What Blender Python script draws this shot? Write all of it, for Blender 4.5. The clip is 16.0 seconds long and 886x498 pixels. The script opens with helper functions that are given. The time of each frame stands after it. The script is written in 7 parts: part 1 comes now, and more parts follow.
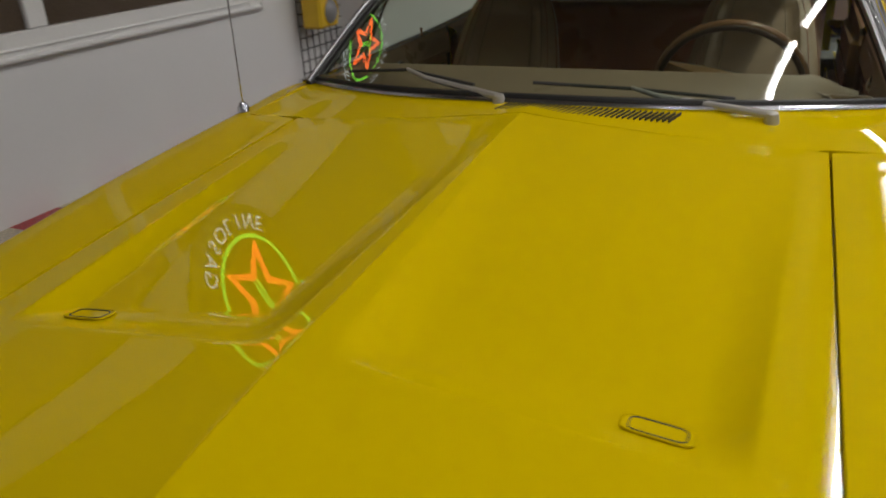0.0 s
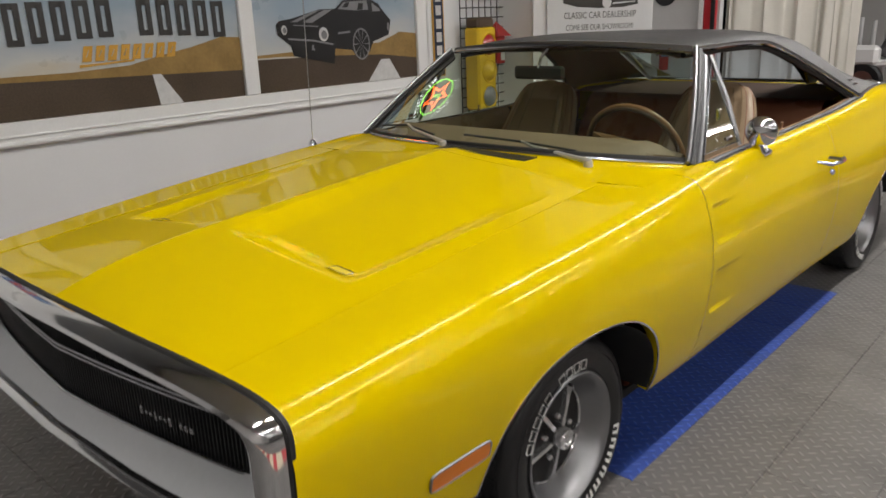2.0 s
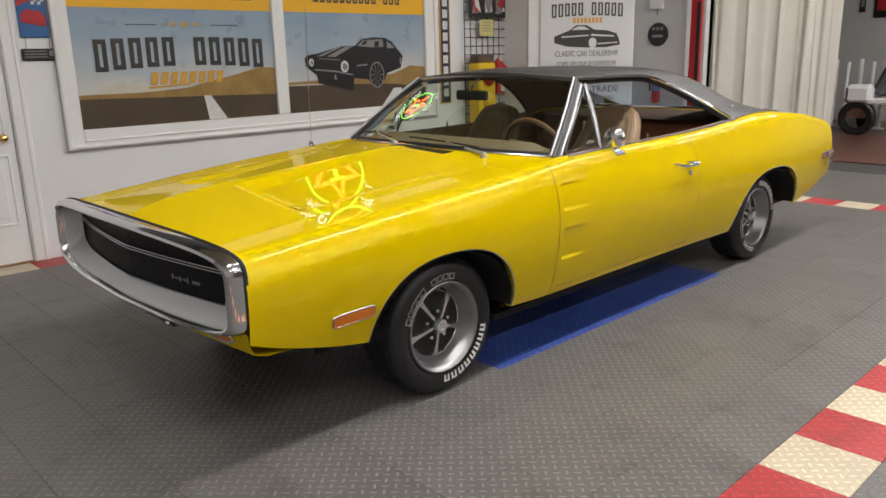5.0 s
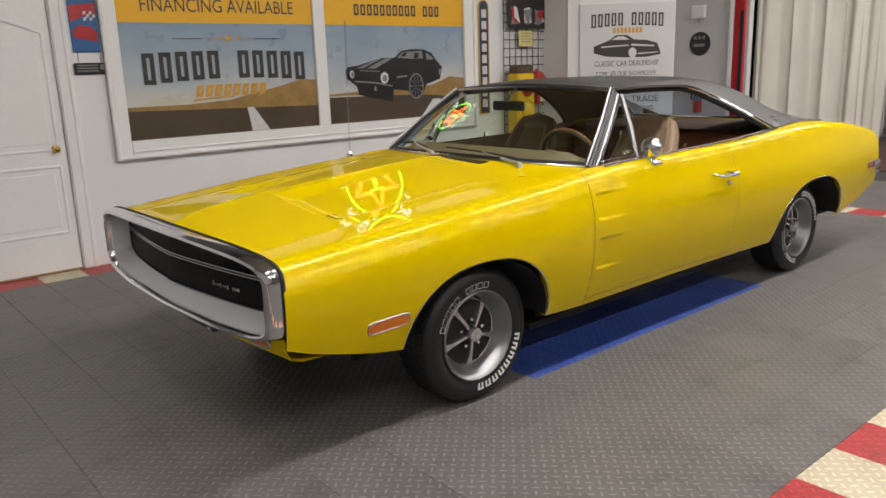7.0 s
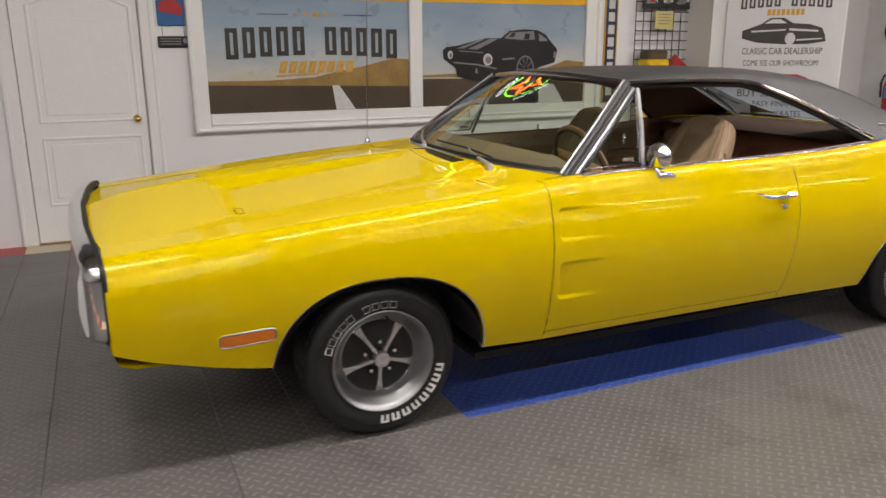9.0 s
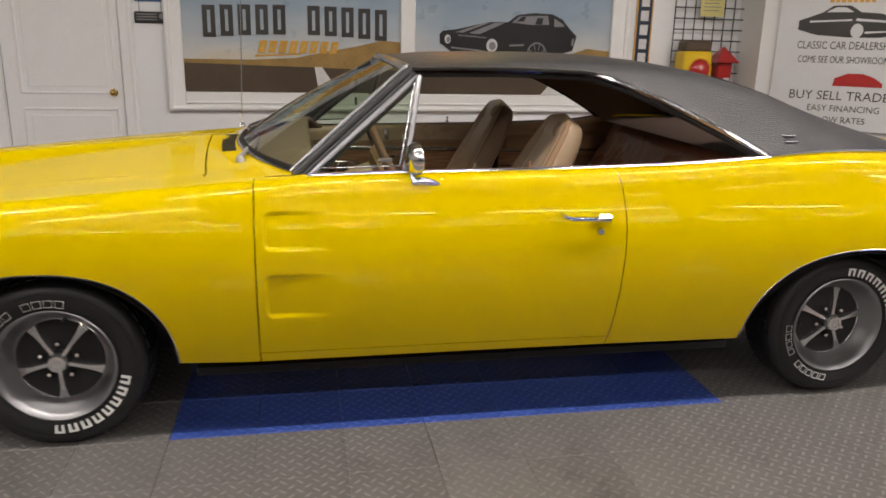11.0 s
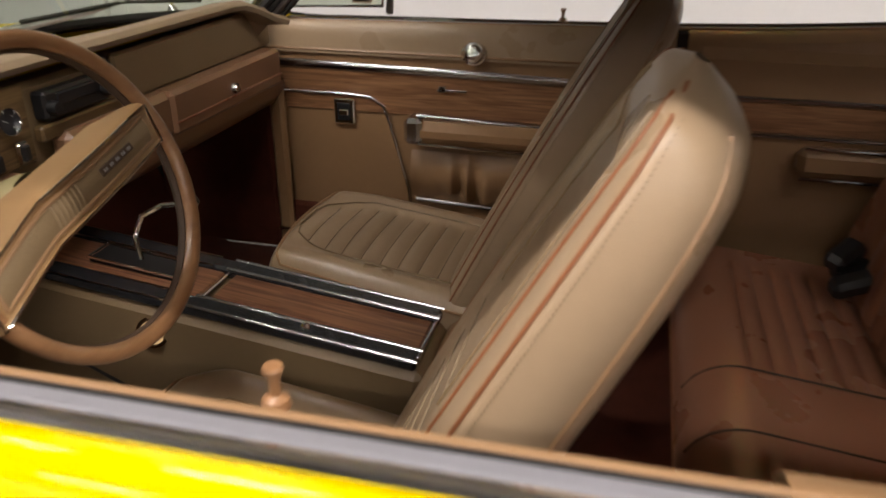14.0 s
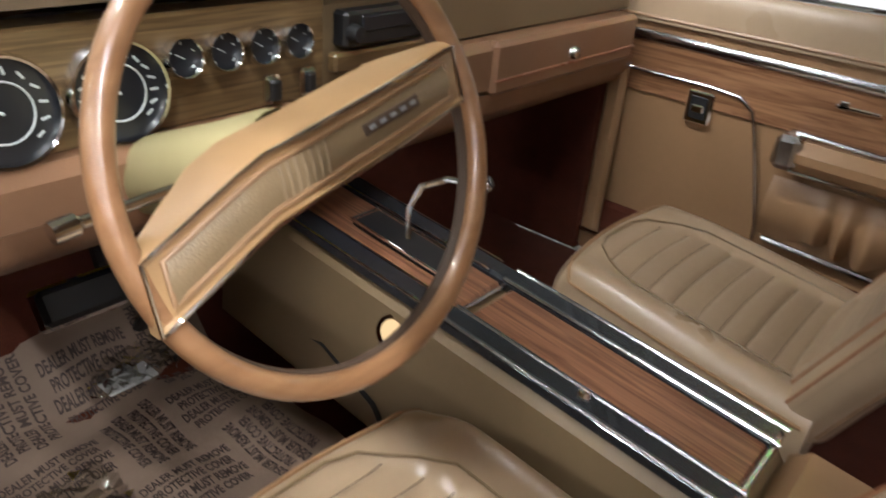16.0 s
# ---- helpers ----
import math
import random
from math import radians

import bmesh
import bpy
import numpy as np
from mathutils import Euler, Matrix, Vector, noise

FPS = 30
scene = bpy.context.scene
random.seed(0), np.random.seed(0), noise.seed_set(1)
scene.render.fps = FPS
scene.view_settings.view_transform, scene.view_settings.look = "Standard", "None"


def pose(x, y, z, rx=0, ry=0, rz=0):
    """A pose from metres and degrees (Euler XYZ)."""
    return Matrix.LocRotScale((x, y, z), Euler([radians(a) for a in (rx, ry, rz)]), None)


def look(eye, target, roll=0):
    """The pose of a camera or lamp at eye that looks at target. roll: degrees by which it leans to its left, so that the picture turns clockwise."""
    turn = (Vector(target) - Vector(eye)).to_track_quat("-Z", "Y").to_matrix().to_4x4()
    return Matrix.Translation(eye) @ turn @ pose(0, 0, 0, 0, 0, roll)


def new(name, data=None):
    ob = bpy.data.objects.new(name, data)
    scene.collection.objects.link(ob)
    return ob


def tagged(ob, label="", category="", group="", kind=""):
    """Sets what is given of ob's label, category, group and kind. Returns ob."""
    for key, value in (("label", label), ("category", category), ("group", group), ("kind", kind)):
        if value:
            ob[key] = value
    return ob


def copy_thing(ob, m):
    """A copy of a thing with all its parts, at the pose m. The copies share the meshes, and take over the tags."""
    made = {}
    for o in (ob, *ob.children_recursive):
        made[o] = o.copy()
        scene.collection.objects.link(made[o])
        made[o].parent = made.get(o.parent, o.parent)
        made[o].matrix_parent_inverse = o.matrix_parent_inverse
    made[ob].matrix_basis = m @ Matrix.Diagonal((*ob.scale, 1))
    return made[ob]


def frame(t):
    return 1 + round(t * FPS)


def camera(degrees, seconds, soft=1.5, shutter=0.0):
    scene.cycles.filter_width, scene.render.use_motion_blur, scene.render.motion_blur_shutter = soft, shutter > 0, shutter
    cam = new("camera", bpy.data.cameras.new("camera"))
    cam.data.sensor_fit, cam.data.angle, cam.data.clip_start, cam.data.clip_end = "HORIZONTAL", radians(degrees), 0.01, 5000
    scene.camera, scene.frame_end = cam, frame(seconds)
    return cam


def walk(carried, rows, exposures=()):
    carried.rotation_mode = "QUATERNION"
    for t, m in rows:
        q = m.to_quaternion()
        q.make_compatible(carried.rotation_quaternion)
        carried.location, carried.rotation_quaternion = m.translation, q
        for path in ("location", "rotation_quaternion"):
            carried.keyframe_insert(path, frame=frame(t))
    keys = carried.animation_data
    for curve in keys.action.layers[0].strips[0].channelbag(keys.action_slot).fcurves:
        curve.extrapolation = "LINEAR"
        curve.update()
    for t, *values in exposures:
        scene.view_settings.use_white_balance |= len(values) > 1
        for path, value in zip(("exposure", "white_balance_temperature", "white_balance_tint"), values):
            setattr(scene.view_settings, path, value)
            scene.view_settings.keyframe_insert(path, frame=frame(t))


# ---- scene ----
cam = camera(60.4, 16.0, soft=1.6, shutter=0.4)
PATH = [
    (0, (0.535, -1.173, 1.406), (-0.225, 0.487, 0.588), -3.2),
    (0.5, (0.853, -1.26, 1.435), (-0.142, 0.324, 0.728), -2.4),
    (1, (1.203, -1.398, 1.453), (0.069, 0.122, 0.818), -2.5),
    (1.5, (1.565, -1.441, 1.432), (0.313, 0.001, 0.839), -2.5),
    (2, (1.881, -1.573, 1.426), (0.579, -0.168, 0.849), -2.3),
    (2.5, (2.166, -1.696, 1.431), (0.833, -0.317, 0.865), -2.3),
    (3, (2.461, -1.769, 1.41), (1.11, -0.401, 0.859), -2.2),
    (3.5, (2.69, -1.91, 1.416), (1.324, -0.547, 0.889), -2.1),
    (4, (2.887, -2.032, 1.421), (1.504, -0.681, 0.908), -1.8),
    (6.5, (3.159, -2.103, 1.413), (1.693, -0.822, 0.955), -1.7),
    (7, (3.141, -2.092, 1.42), (1.653, -0.837, 0.959), -1.9),
    (7.5, (3.122, -1.988, 1.424), (1.604, -0.774, 0.951), -1.9),
    (8, (3.264, -1.646, 1.421), (1.621, -0.612, 0.941), -1.8),
    (8.5, (3.316, -1.263, 1.395), (1.593, -0.374, 0.904), -1.1),
    (9, (3.372, -0.856, 1.412), (1.601, -0.071, 0.913), -0.3),
    (9.5, (3.509, -0.417, 1.408), (1.688, 0.247, 0.912), 0.1),
    (10, (3.497, 0.006, 1.394), (1.649, 0.587, 0.897), 0.6),
    (10.2, (3.499, 0.171, 1.398), (1.64, 0.717, 0.901), 0.9),
    (12.3, (2.739, 1.678, 1.361), (0.849, 1.664, 0.706), 0.2),
    (12.5, (2.553, 1.747, 1.377), (0.673, 1.675, 0.699), -0.0),
    (13, (2.094, 1.904, 1.359), (0.255, 1.654, 0.613), -0.7),
    (13.5, (1.63, 1.949, 1.336), (-0.165, 1.575, 0.538), -0.8),
    (14, (1.157, 1.854, 1.243), (-0.591, 1.401, 0.385), 0.1),
    (14.5, (0.952, 1.835, 1.183), (-0.681, 1.188, 0.226), -0.1),
    (15, (0.894, 1.813, 1.167), (-0.648, 1.015, 0.175), 1.6),
    (15.5, (0.852, 1.747, 1.136), (-0.605, 0.798, 0.147), 3.3),
    (16, (0.832, 1.652, 1.139), (-0.566, 0.57, 0.205), 5.3),
]
EXPOSURES = [(0, -1.12, 6500, 10), (0.5, -0.82, 6500, 10), (1, -0.58, 6500, 10), (1.5, -0.46, 6500, 10), (2, -0.40, 6500, 10), (2.5, -0.32, 6500, 10), (3.5, -0.20, 6500, 10), (7, -0.22, 6600, 11), (10, -0.27, 6750, 13), (12.5, -0.36, 6800, 14), (13, -0.42, 6800, 14), (13.5, -0.60, 6800, 14), (14, 0.22, 6900, 15), (14.5, 0.72, 6450, 10), (15, 0.95, 6100, 9), (15.5, 1.08, 6000, 9), (16, 1.15, 6000, 9)]
walk(cam, [(t, look(eye, target, roll)) for t, eye, target, roll in PATH], EXPOSURES)
scene.view_settings.exposure = 0.0
LAMP = 85.0

world = bpy.data.worlds.new("hall_air")
scene.world = world
world.use_nodes = True
world.node_tree.nodes["Background"].inputs[0].default_value = (0.05, 0.05, 0.05, 1)
world.node_tree.nodes["Background"].inputs[1].default_value = 0.02

# ---------------------------------------------------------------- geometry helpers
class Geo:
    """Verts and faces of one mesh, gathered piece by piece."""

    def __init__(self):
        self.v, self.f = [], []

    def add(self, verts, faces):
        n = len(self.v)
        self.v += [tuple(float(c) for c in p) for p in verts]
        self.f += [tuple(i + n for i in f) for f in faces]
        return self

    def grid(self, P, cu=False, cv=False, flip=False):
        P = np.asarray(P, float)
        n, m = P.shape[:2]
        faces = []
        for i in range(n if cu else n - 1):
            for j in range(m if cv else m - 1):
                a, b, c, d = i * m + j, ((i + 1) % n) * m + j, ((i + 1) % n) * m + (j + 1) % m, i * m + (j + 1) % m
                faces.append((a, d, c, b) if flip else (a, b, c, d))
        return self.add(P.reshape(-1, 3), faces)

    def split(self):
        """The separate pieces, each as a mesh of its own."""
        up = list(range(len(self.v)))

        def root(i):
            while up[i] != i:
                up[i] = up[up[i]]
                i = up[i]
            return i

        for f in self.f:
            for i in f[1:]:
                up[root(i)] = root(f[0])
        out = {}
        for f in self.f:
            out.setdefault(root(f[0]), []).append(f)
        res = []
        for fs in out.values():
            ids = sorted({i for f in fs for i in f})
            at = {i: k for k, i in enumerate(ids)}
            res.append(Geo().add([self.v[i] for i in ids], [tuple(at[i] for i in f) for f in fs]))
        return res

    def box(self, c, s, bev=0.0, rot=None):
        h = [max(k / 2, 1e-4) for k in s]
        b = min(bev, 0.98 * min(h))
        if b <= 0:
            vs = [Vector((x * h[0], y * h[1], z * h[2])) for x in (-1, 1) for y in (-1, 1) for z in (-1, 1)]
            fs = [(0, 1, 3, 2), (4, 6, 7, 5), (0, 4, 5, 1), (2, 3, 7, 6), (0, 2, 6, 4), (1, 5, 7, 3)]
        else:
            vs, ids = [], {}
            for x in (-1, 1):
                for y in (-1, 1):
                    for z in (-1, 1):
                        for k in range(3):
                            p = [x * (h[0] - b), y * (h[1] - b), z * (h[2] - b)]
                            p[k] = (x, y, z)[k] * h[k]
                            ids[x, y, z, k] = len(vs)
                            vs.append(Vector(p))
            fs = []
            for k in range(3):
                o = [q for q in range(3) if q != k]
                for s1 in (-1, 1):
                    ring = []
                    for a, e in ((-1, -1), (1, -1), (1, 1), (-1, 1)):
                        key = [0, 0, 0]
                        key[k], key[o[0]], key[o[1]] = s1, a, e
                        ring.append(ids[(*key, k)])
                    fs.append(tuple(ring) if (s1 > 0) == (k != 1) else tuple(ring[::-1]))
                for a in (-1, 1):
                    for e in (-1, 1):
                        key0, key1 = [0, 0, 0], [0, 0, 0]
                        key0[k], key1[k] = -1, 1
                        key0[o[0]] = key1[o[0]] = a
                        key0[o[1]] = key1[o[1]] = e
                        q = (ids[(*key0, o[0])], ids[(*key1, o[0])], ids[(*key1, o[1])], ids[(*key0, o[1])])
                        fs.append(q if (a * e > 0) == (k != 1) else q[::-1])
            for x in (-1, 1):
                for y in (-1, 1):
                    for z in (-1, 1):
                        t = (ids[x, y, z, 0], ids[x, y, z, 1], ids[x, y, z, 2])
                        fs.append(t if x * y * z > 0 else t[::-1])
        if rot is not None:
            vs = [rot @ v for v in vs]
        return self.add([v + Vector(c) for v in vs], fs)

    def tube(self, pts, r, n=8, closed=False, up=None, r2=None, caps=True):
        """Sweep of an ellipse (r along the side, r2 along up) down the points; r may be a list."""
        pts = [Vector(p) for p in pts]
        N = len(pts)
        rs = list(r) if hasattr(r, "__len__") else [r] * N
        rows, u = [], Vector(up) if up is not None else None
        for i, p in enumerate(pts):
            t = (pts[(i + 1) % N] - pts[i - 1]) if closed else (pts[min(i + 1, N - 1)] - pts[max(i - 1, 0)])
            t.normalize()
            if u is None:
                u = Vector((0, 0, 1)) if abs(t.z) < 0.9 else Vector((1, 0, 0))
            w = (Vector(up) if up is not None else u)
            w = (w - t * w.dot(t))
            w = w.normalized() if w.length > 1e-6 else t.orthogonal().normalized()
            u = w
            s = t.cross(w)
            a, b = rs[i], (rs[i] if r2 is None else r2)
            rows.append([p + s * (a * math.cos(2 * math.pi * k / n)) + w * (b * math.sin(2 * math.pi * k / n)) for k in range(n)])
        self.grid(rows, cu=closed, cv=True)
        if caps and not closed:
            base = len(self.v) - N * n
            self.f.append(tuple(base + k for k in range(n)))
            self.f.append(tuple(base + (N - 1) * n + n - 1 - k for k in range(n)))
        return self

    def lathe(self, prof, o, axis, n=32, arc=None):
        """Revolve (radius, height) pairs round an axis through o."""
        ax = Vector(axis).normalized()
        e = ax.orthogonal().normalized()
        g = ax.cross(e)
        rows = []
        for k in range(n):
            a = 2 * math.pi * k / n
            d = e * math.cos(a) + g * math.sin(a)
            rows.append([Vector(o) + d * r + ax * h for r, h in prof])
        return self.grid(rows, cu=True)


def part(name, g, material, parent=None, label="", smooth=True, sharp=38):
    me = bpy.data.meshes.new(name)
    me.from_pydata(g.v, [], g.f)
    if smooth:
        me.polygons.foreach_set("use_smooth", [True] * len(g.f))
    me.validate()
    me.update()
    if smooth and sharp:
        me.set_sharp_from_angle(angle=radians(sharp))
    me.materials.append(material)
    ob = new(name, me)
    if parent is not None:
        ob.parent = parent
    if label:
        ob["label"] = label
    return ob


def thing(name, label, category, group="", at=(0, 0, 0), kind=""):
    ob = new(name)
    ob.location = at
    return tagged(ob, label, category, group, kind)


def spl(x, xs, ys):
    """Smooth curve through the given stations (cubic Hermite)."""
    xs, ys, x = np.asarray(xs, float), np.asarray(ys, float), np.asarray(x, float)
    d = np.diff(ys) / np.diff(xs)
    m = np.concatenate([[d[0]], np.where(d[:-1] * d[1:] > 0, 2 * d[:-1] * d[1:] / (d[:-1] + d[1:] + 1e-12), 0), [d[-1]]])
    i = np.clip(np.searchsorted(xs, x) - 1, 0, len(xs) - 2)
    h = xs[i + 1] - xs[i]
    t = np.clip((x - xs[i]) / h, 0, 1)
    return (2 * t**3 - 3 * t**2 + 1) * ys[i] + (t**3 - 2 * t**2 + t) * h * m[i] + (3 * t**2 - 2 * t**3) * ys[i + 1] + (t**3 - t**2) * h * m[i + 1]


def cubic(xs, ys):
    """Natural cubic spline through the stations, for panels that must reflect without kinks."""
    xs, ys = np.asarray(xs, float), np.asarray(ys, float)
    n, h = len(xs), np.diff(xs)
    A, r = np.eye(n), np.zeros(n)
    for i in range(1, n - 1):
        A[i, i - 1 : i + 2] = h[i - 1], 2 * (h[i - 1] + h[i]), h[i]
        r[i] = 6 * ((ys[i + 1] - ys[i]) / h[i] - (ys[i] - ys[i - 1]) / h[i - 1])
    c = np.linalg.solve(A, r)

    def at(x):
        x = np.clip(np.asarray(x, float), xs[0], xs[-1])
        i = np.clip(np.searchsorted(xs, x) - 1, 0, n - 2)
        a, b = (xs[i + 1] - x) / h[i], (x - xs[i]) / h[i]
        return a * ys[i] + b * ys[i + 1] + ((a**3 - a) * c[i] + (b**3 - b) * c[i + 1]) * h[i] ** 2 / 6

    return at


def smooth(a, b, x):
    t = np.clip((np.asarray(x, float) - a) / (b - a), 0, 1)
    return t * t * (3 - 2 * t)


# ---------------------------------------------------------------- materials
def mat(name, color, rough=0.5, metal=0.0, coat=0.0, var=0.08, vscale=6.0, fine=0.05, fscale=60.0, bump=0.0, bscale=250.0, rvar=0.1, sheen=0.0, spec=0.5):
    """A surface with colour varied at two scales, a little uneven gloss, and fine relief."""
    m = bpy.data.materials.new(name)
    m.use_nodes = True
    nt = m.node_tree
    N, L = nt.nodes, nt.links
    b = N["Principled BSDF"]
    tc = N.new("ShaderNodeTexCoord")
    n1, n2 = N.new("ShaderNodeTexNoise"), N.new("ShaderNodeTexNoise")
    n1.inputs["Scale"].default_value, n2.inputs["Scale"].default_value = vscale, fscale
    n1.inputs["Detail"].default_value, n2.inputs["Detail"].default_value = 4, 3
    for n in (n1, n2):
        L.new(tc.outputs["Object"], n.inputs["Vector"])
    mx = N.new("ShaderNodeMath")
    mx.operation = "MULTIPLY_ADD"
    L.new(n1.outputs["Fac"], mx.inputs[0])
    mx.inputs[1].default_value = 2 * var
    mx.inputs[2].default_value = 1 - var - fine
    my = N.new("ShaderNodeMath")
    my.operation = "MULTIPLY_ADD"
    L.new(n2.outputs["Fac"], my.inputs[0])
    my.inputs[1].default_value = 2 * fine
    L.new(mx.outputs[0], my.inputs[2])
    vm = N.new("ShaderNodeVectorMath")
    vm.operation = "SCALE"
    vm.inputs[0].default_value = color
    L.new(my.outputs[0], vm.inputs["Scale"])
    L.new(vm.outputs[0], b.inputs["Base Color"])
    rr = N.new("ShaderNodeMath")
    rr.operation = "MULTIPLY_ADD"
    L.new(n1.outputs["Fac"], rr.inputs[0])
    rr.inputs[1].default_value = rvar
    rr.inputs[2].default_value = max(rough - rvar / 2, 0.0)
    L.new(rr.outputs[0], b.inputs["Roughness"])
    b.inputs["Metallic"].default_value = metal
    b.inputs["Coat Weight"].default_value = coat
    b.inputs["Coat Roughness"].default_value = 0.03
    b.inputs["Specular IOR Level"].default_value = spec
    b.inputs["Sheen Weight"].default_value = sheen
    if bump:
        nb = N.new("ShaderNodeTexNoise")
        nb.inputs["Scale"].default_value = bscale
        nb.inputs["Detail"].default_value = 3
        L.new(tc.outputs["Object"], nb.inputs["Vector"])
        bp = N.new("ShaderNodeBump")
        bp.inputs["Strength"].default_value = bump
        bp.inputs["Distance"].default_value = 0.002
        L.new(nb.outputs["Fac"], bp.inputs["Height"])
        L.new(bp.outputs[0], b.inputs["Normal"])
    return m


def wood(name, dark, light, axis=1, scale=14.0, rough=0.35, coat=0.3):
    m = mat(name, light, rough, coat=coat)
    N, L = m.node_tree.nodes, m.node_tree.links
    b = N["Principled BSDF"]
    tc = N.new("ShaderNodeTexCoord")
    mp = N.new("ShaderNodeMapping")
    s = [scale * 6] * 3
    s[axis] = scale * 0.35
    mp.inputs["Scale"].default_value = s
    L.new(tc.outputs["Object"], mp.inputs["Vector"])
    n = N.new("ShaderNodeTexNoise")
    n.inputs["Scale"].default_value, n.inputs["Detail"].default_value, n.inputs["Distortion"].default_value = 1.0, 6, 1.2
    L.new(mp.outputs[0], n.inputs["Vector"])
    r = N.new("ShaderNodeValToRGB")
    r.color_ramp.elements[0].position, r.color_ramp.elements[1].position = 0.35, 0.68
    r.color_ramp.elements[0].color, r.color_ramp.elements[1].color = (*dark, 1), (*light, 1)
    L.new(n.outputs["Fac"], r.inputs[0])
    L.new(r.outputs[0], b.inputs["Base Color"])
    return m


def glass(name, tint=(1, 1, 1), rough=0.0):
    """Thin pane: clear with a mirror-like gloss that grows at grazing angles."""
    m = bpy.data.materials.new(name)
    m.use_nodes = True
    N, L = m.node_tree.nodes, m.node_tree.links
    N.remove(N["Principled BSDF"])
    t, g, x, f = N.new("ShaderNodeBsdfTransparent"), N.new("ShaderNodeBsdfGlossy"), N.new("ShaderNodeMixShader"), N.new("ShaderNodeLayerWeight")
    t.inputs[0].default_value = (*tint, 1)
    g.inputs["Roughness"].default_value = rough
    f.inputs["Blend"].default_value = 0.5
    p5, sl = N.new("ShaderNodeMath"), N.new("ShaderNodeMath")
    p5.operation, sl.operation = "POWER", "MULTIPLY_ADD"
    L.new(f.outputs["Facing"], p5.inputs[0])
    p5.inputs[1].default_value = 5.0
    L.new(p5.outputs[0], sl.inputs[0])
    sl.inputs[1].default_value, sl.inputs[2].default_value = 0.92, 0.075
    L.new(sl.outputs[0], x.inputs[0])
    L.new(t.outputs[0], x.inputs[1])
    L.new(g.outputs[0], x.inputs[2])
    L.new(x.outputs[0], N["Material Output"].inputs[0])
    return m


def glow(name, color, strength):
    m = bpy.data.materials.new(name)
    m.use_nodes = True
    N, L = m.node_tree.nodes, m.node_tree.links
    N.remove(N["Principled BSDF"])
    e = N.new("ShaderNodeEmission")
    e.inputs[0].default_value, e.inputs[1].default_value = (*color, 1), strength
    L.new(e.outputs[0], N["Material Output"].inputs[0])
    return m


M = {}
M["yellow"] = mat("yellow_paint", (0.63, 0.460, 0.0), 0.55, coat=0.57, var=0.015, fine=0.01, rvar=0.04, spec=0.0)
M["yellow"].node_tree.nodes["Principled BSDF"].inputs["Coat Roughness"].default_value = 0.006
M["vinyl"] = mat("black_vinyl", (0.028, 0.028, 0.030), 0.46, var=0.15, vscale=3)
M["chrome"] = mat("chrome", (0.78, 0.78, 0.79), 0.07, 1.0, var=0.03, rvar=0.05)
M["stainless"] = mat("bright_trim", (0.50, 0.50, 0.52), 0.20, 1.0, var=0.03, rvar=0.06)
M["pillar_metal"] = mat("brushed_pillar_trim", (0.30, 0.30, 0.31), 0.36, 1.0, var=0.03, rvar=0.06)
M["spoke_metal"] = mat("polished_spoke", (0.72, 0.72, 0.73), 0.26, 0.9, var=0.03)
M["argent"] = mat("argent_silver", (0.52, 0.53, 0.545), 0.42, 0.30, var=0.04)
M["black"] = mat("satin_black", (0.012, 0.012, 0.013), 0.45, var=0.2)
M["dark"] = mat("dark_underside", (0.010, 0.009, 0.009), 0.8, var=0.3)
M["rubber"] = mat("tyre_rubber", (0.009, 0.009, 0.010), 0.50, var=0.2, vscale=12, bump=0.25, bscale=400)
M["gasket"] = mat("black_gasket", (0.010, 0.010, 0.010), 0.6)
M["white_letter"] = mat("white_rubber", (0.72, 0.72, 0.70), 0.6)
M["wheel_grey"] = mat("wheel_grey", (0.26, 0.26, 0.27), 0.36, 0.9, var=0.06)
M["amber"] = mat("amber_lens", (0.66, 0.18, 0.010), 0.35, coat=0.1, var=0.1)
M["red_lens"] = mat("red_lens", (0.35, 0.02, 0.01), 0.2, coat=0.6)
M["glass"] = glass("clear_glass", (0.66, 0.74, 0.63))
M["glass_back"] = glass("rear_glass", (0.62, 0.70, 0.80))
M["tan"] = mat("tan_vinyl", (0.28, 0.163, 0.082), 0.36, var=0.12, bump=0.18, bscale=700)
M["tan_light"] = mat("light_tan_vinyl", (0.335, 0.240, 0.152), 0.29, var=0.14, vscale=4, bump=0.14, bscale=800)
M["tan_red"] = mat("reddish_tan_vinyl", (0.32, 0.140, 0.082), 0.28, var=0.12, bump=0.35, bscale=500)
M["olive_tan"] = mat("olive_tan_vinyl", (0.205, 0.142, 0.076), 0.36, var=0.12, bump=0.3, bscale=500)
M["pad_tan"] = mat("golden_tan_pad", (0.31, 0.185, 0.085), 0.33, var=0.14, vscale=14, bump=0.15, bscale=700)
M["dash_pad"] = mat("dash_pad", (0.25, 0.185, 0.12), 0.5, var=0.10, bump=0.5, bscale=350)
M["dash_brown"] = mat("brown_dash_vinyl", (0.235, 0.125, 0.070), 0.34, var=0.14, bump=0.2, bscale=600)
M["piping"] = mat("rust_piping", (0.23, 0.085, 0.035), 0.45)
M["felt"] = mat("grey_felt", (0.17, 0.17, 0.19), 0.6)
M["seam_pale"] = mat("pale_seam", (0.33, 0.26, 0.17), 0.5)
M["seam"] = mat("dark_seam", (0.055, 0.032, 0.018), 0.7)
M["carpet"] = mat("rust_carpet", (0.080, 0.023, 0.014), 0.95, var=0.3, vscale=25, fine=0.3, fscale=500, bump=1.0, bscale=700, spec=0.1)
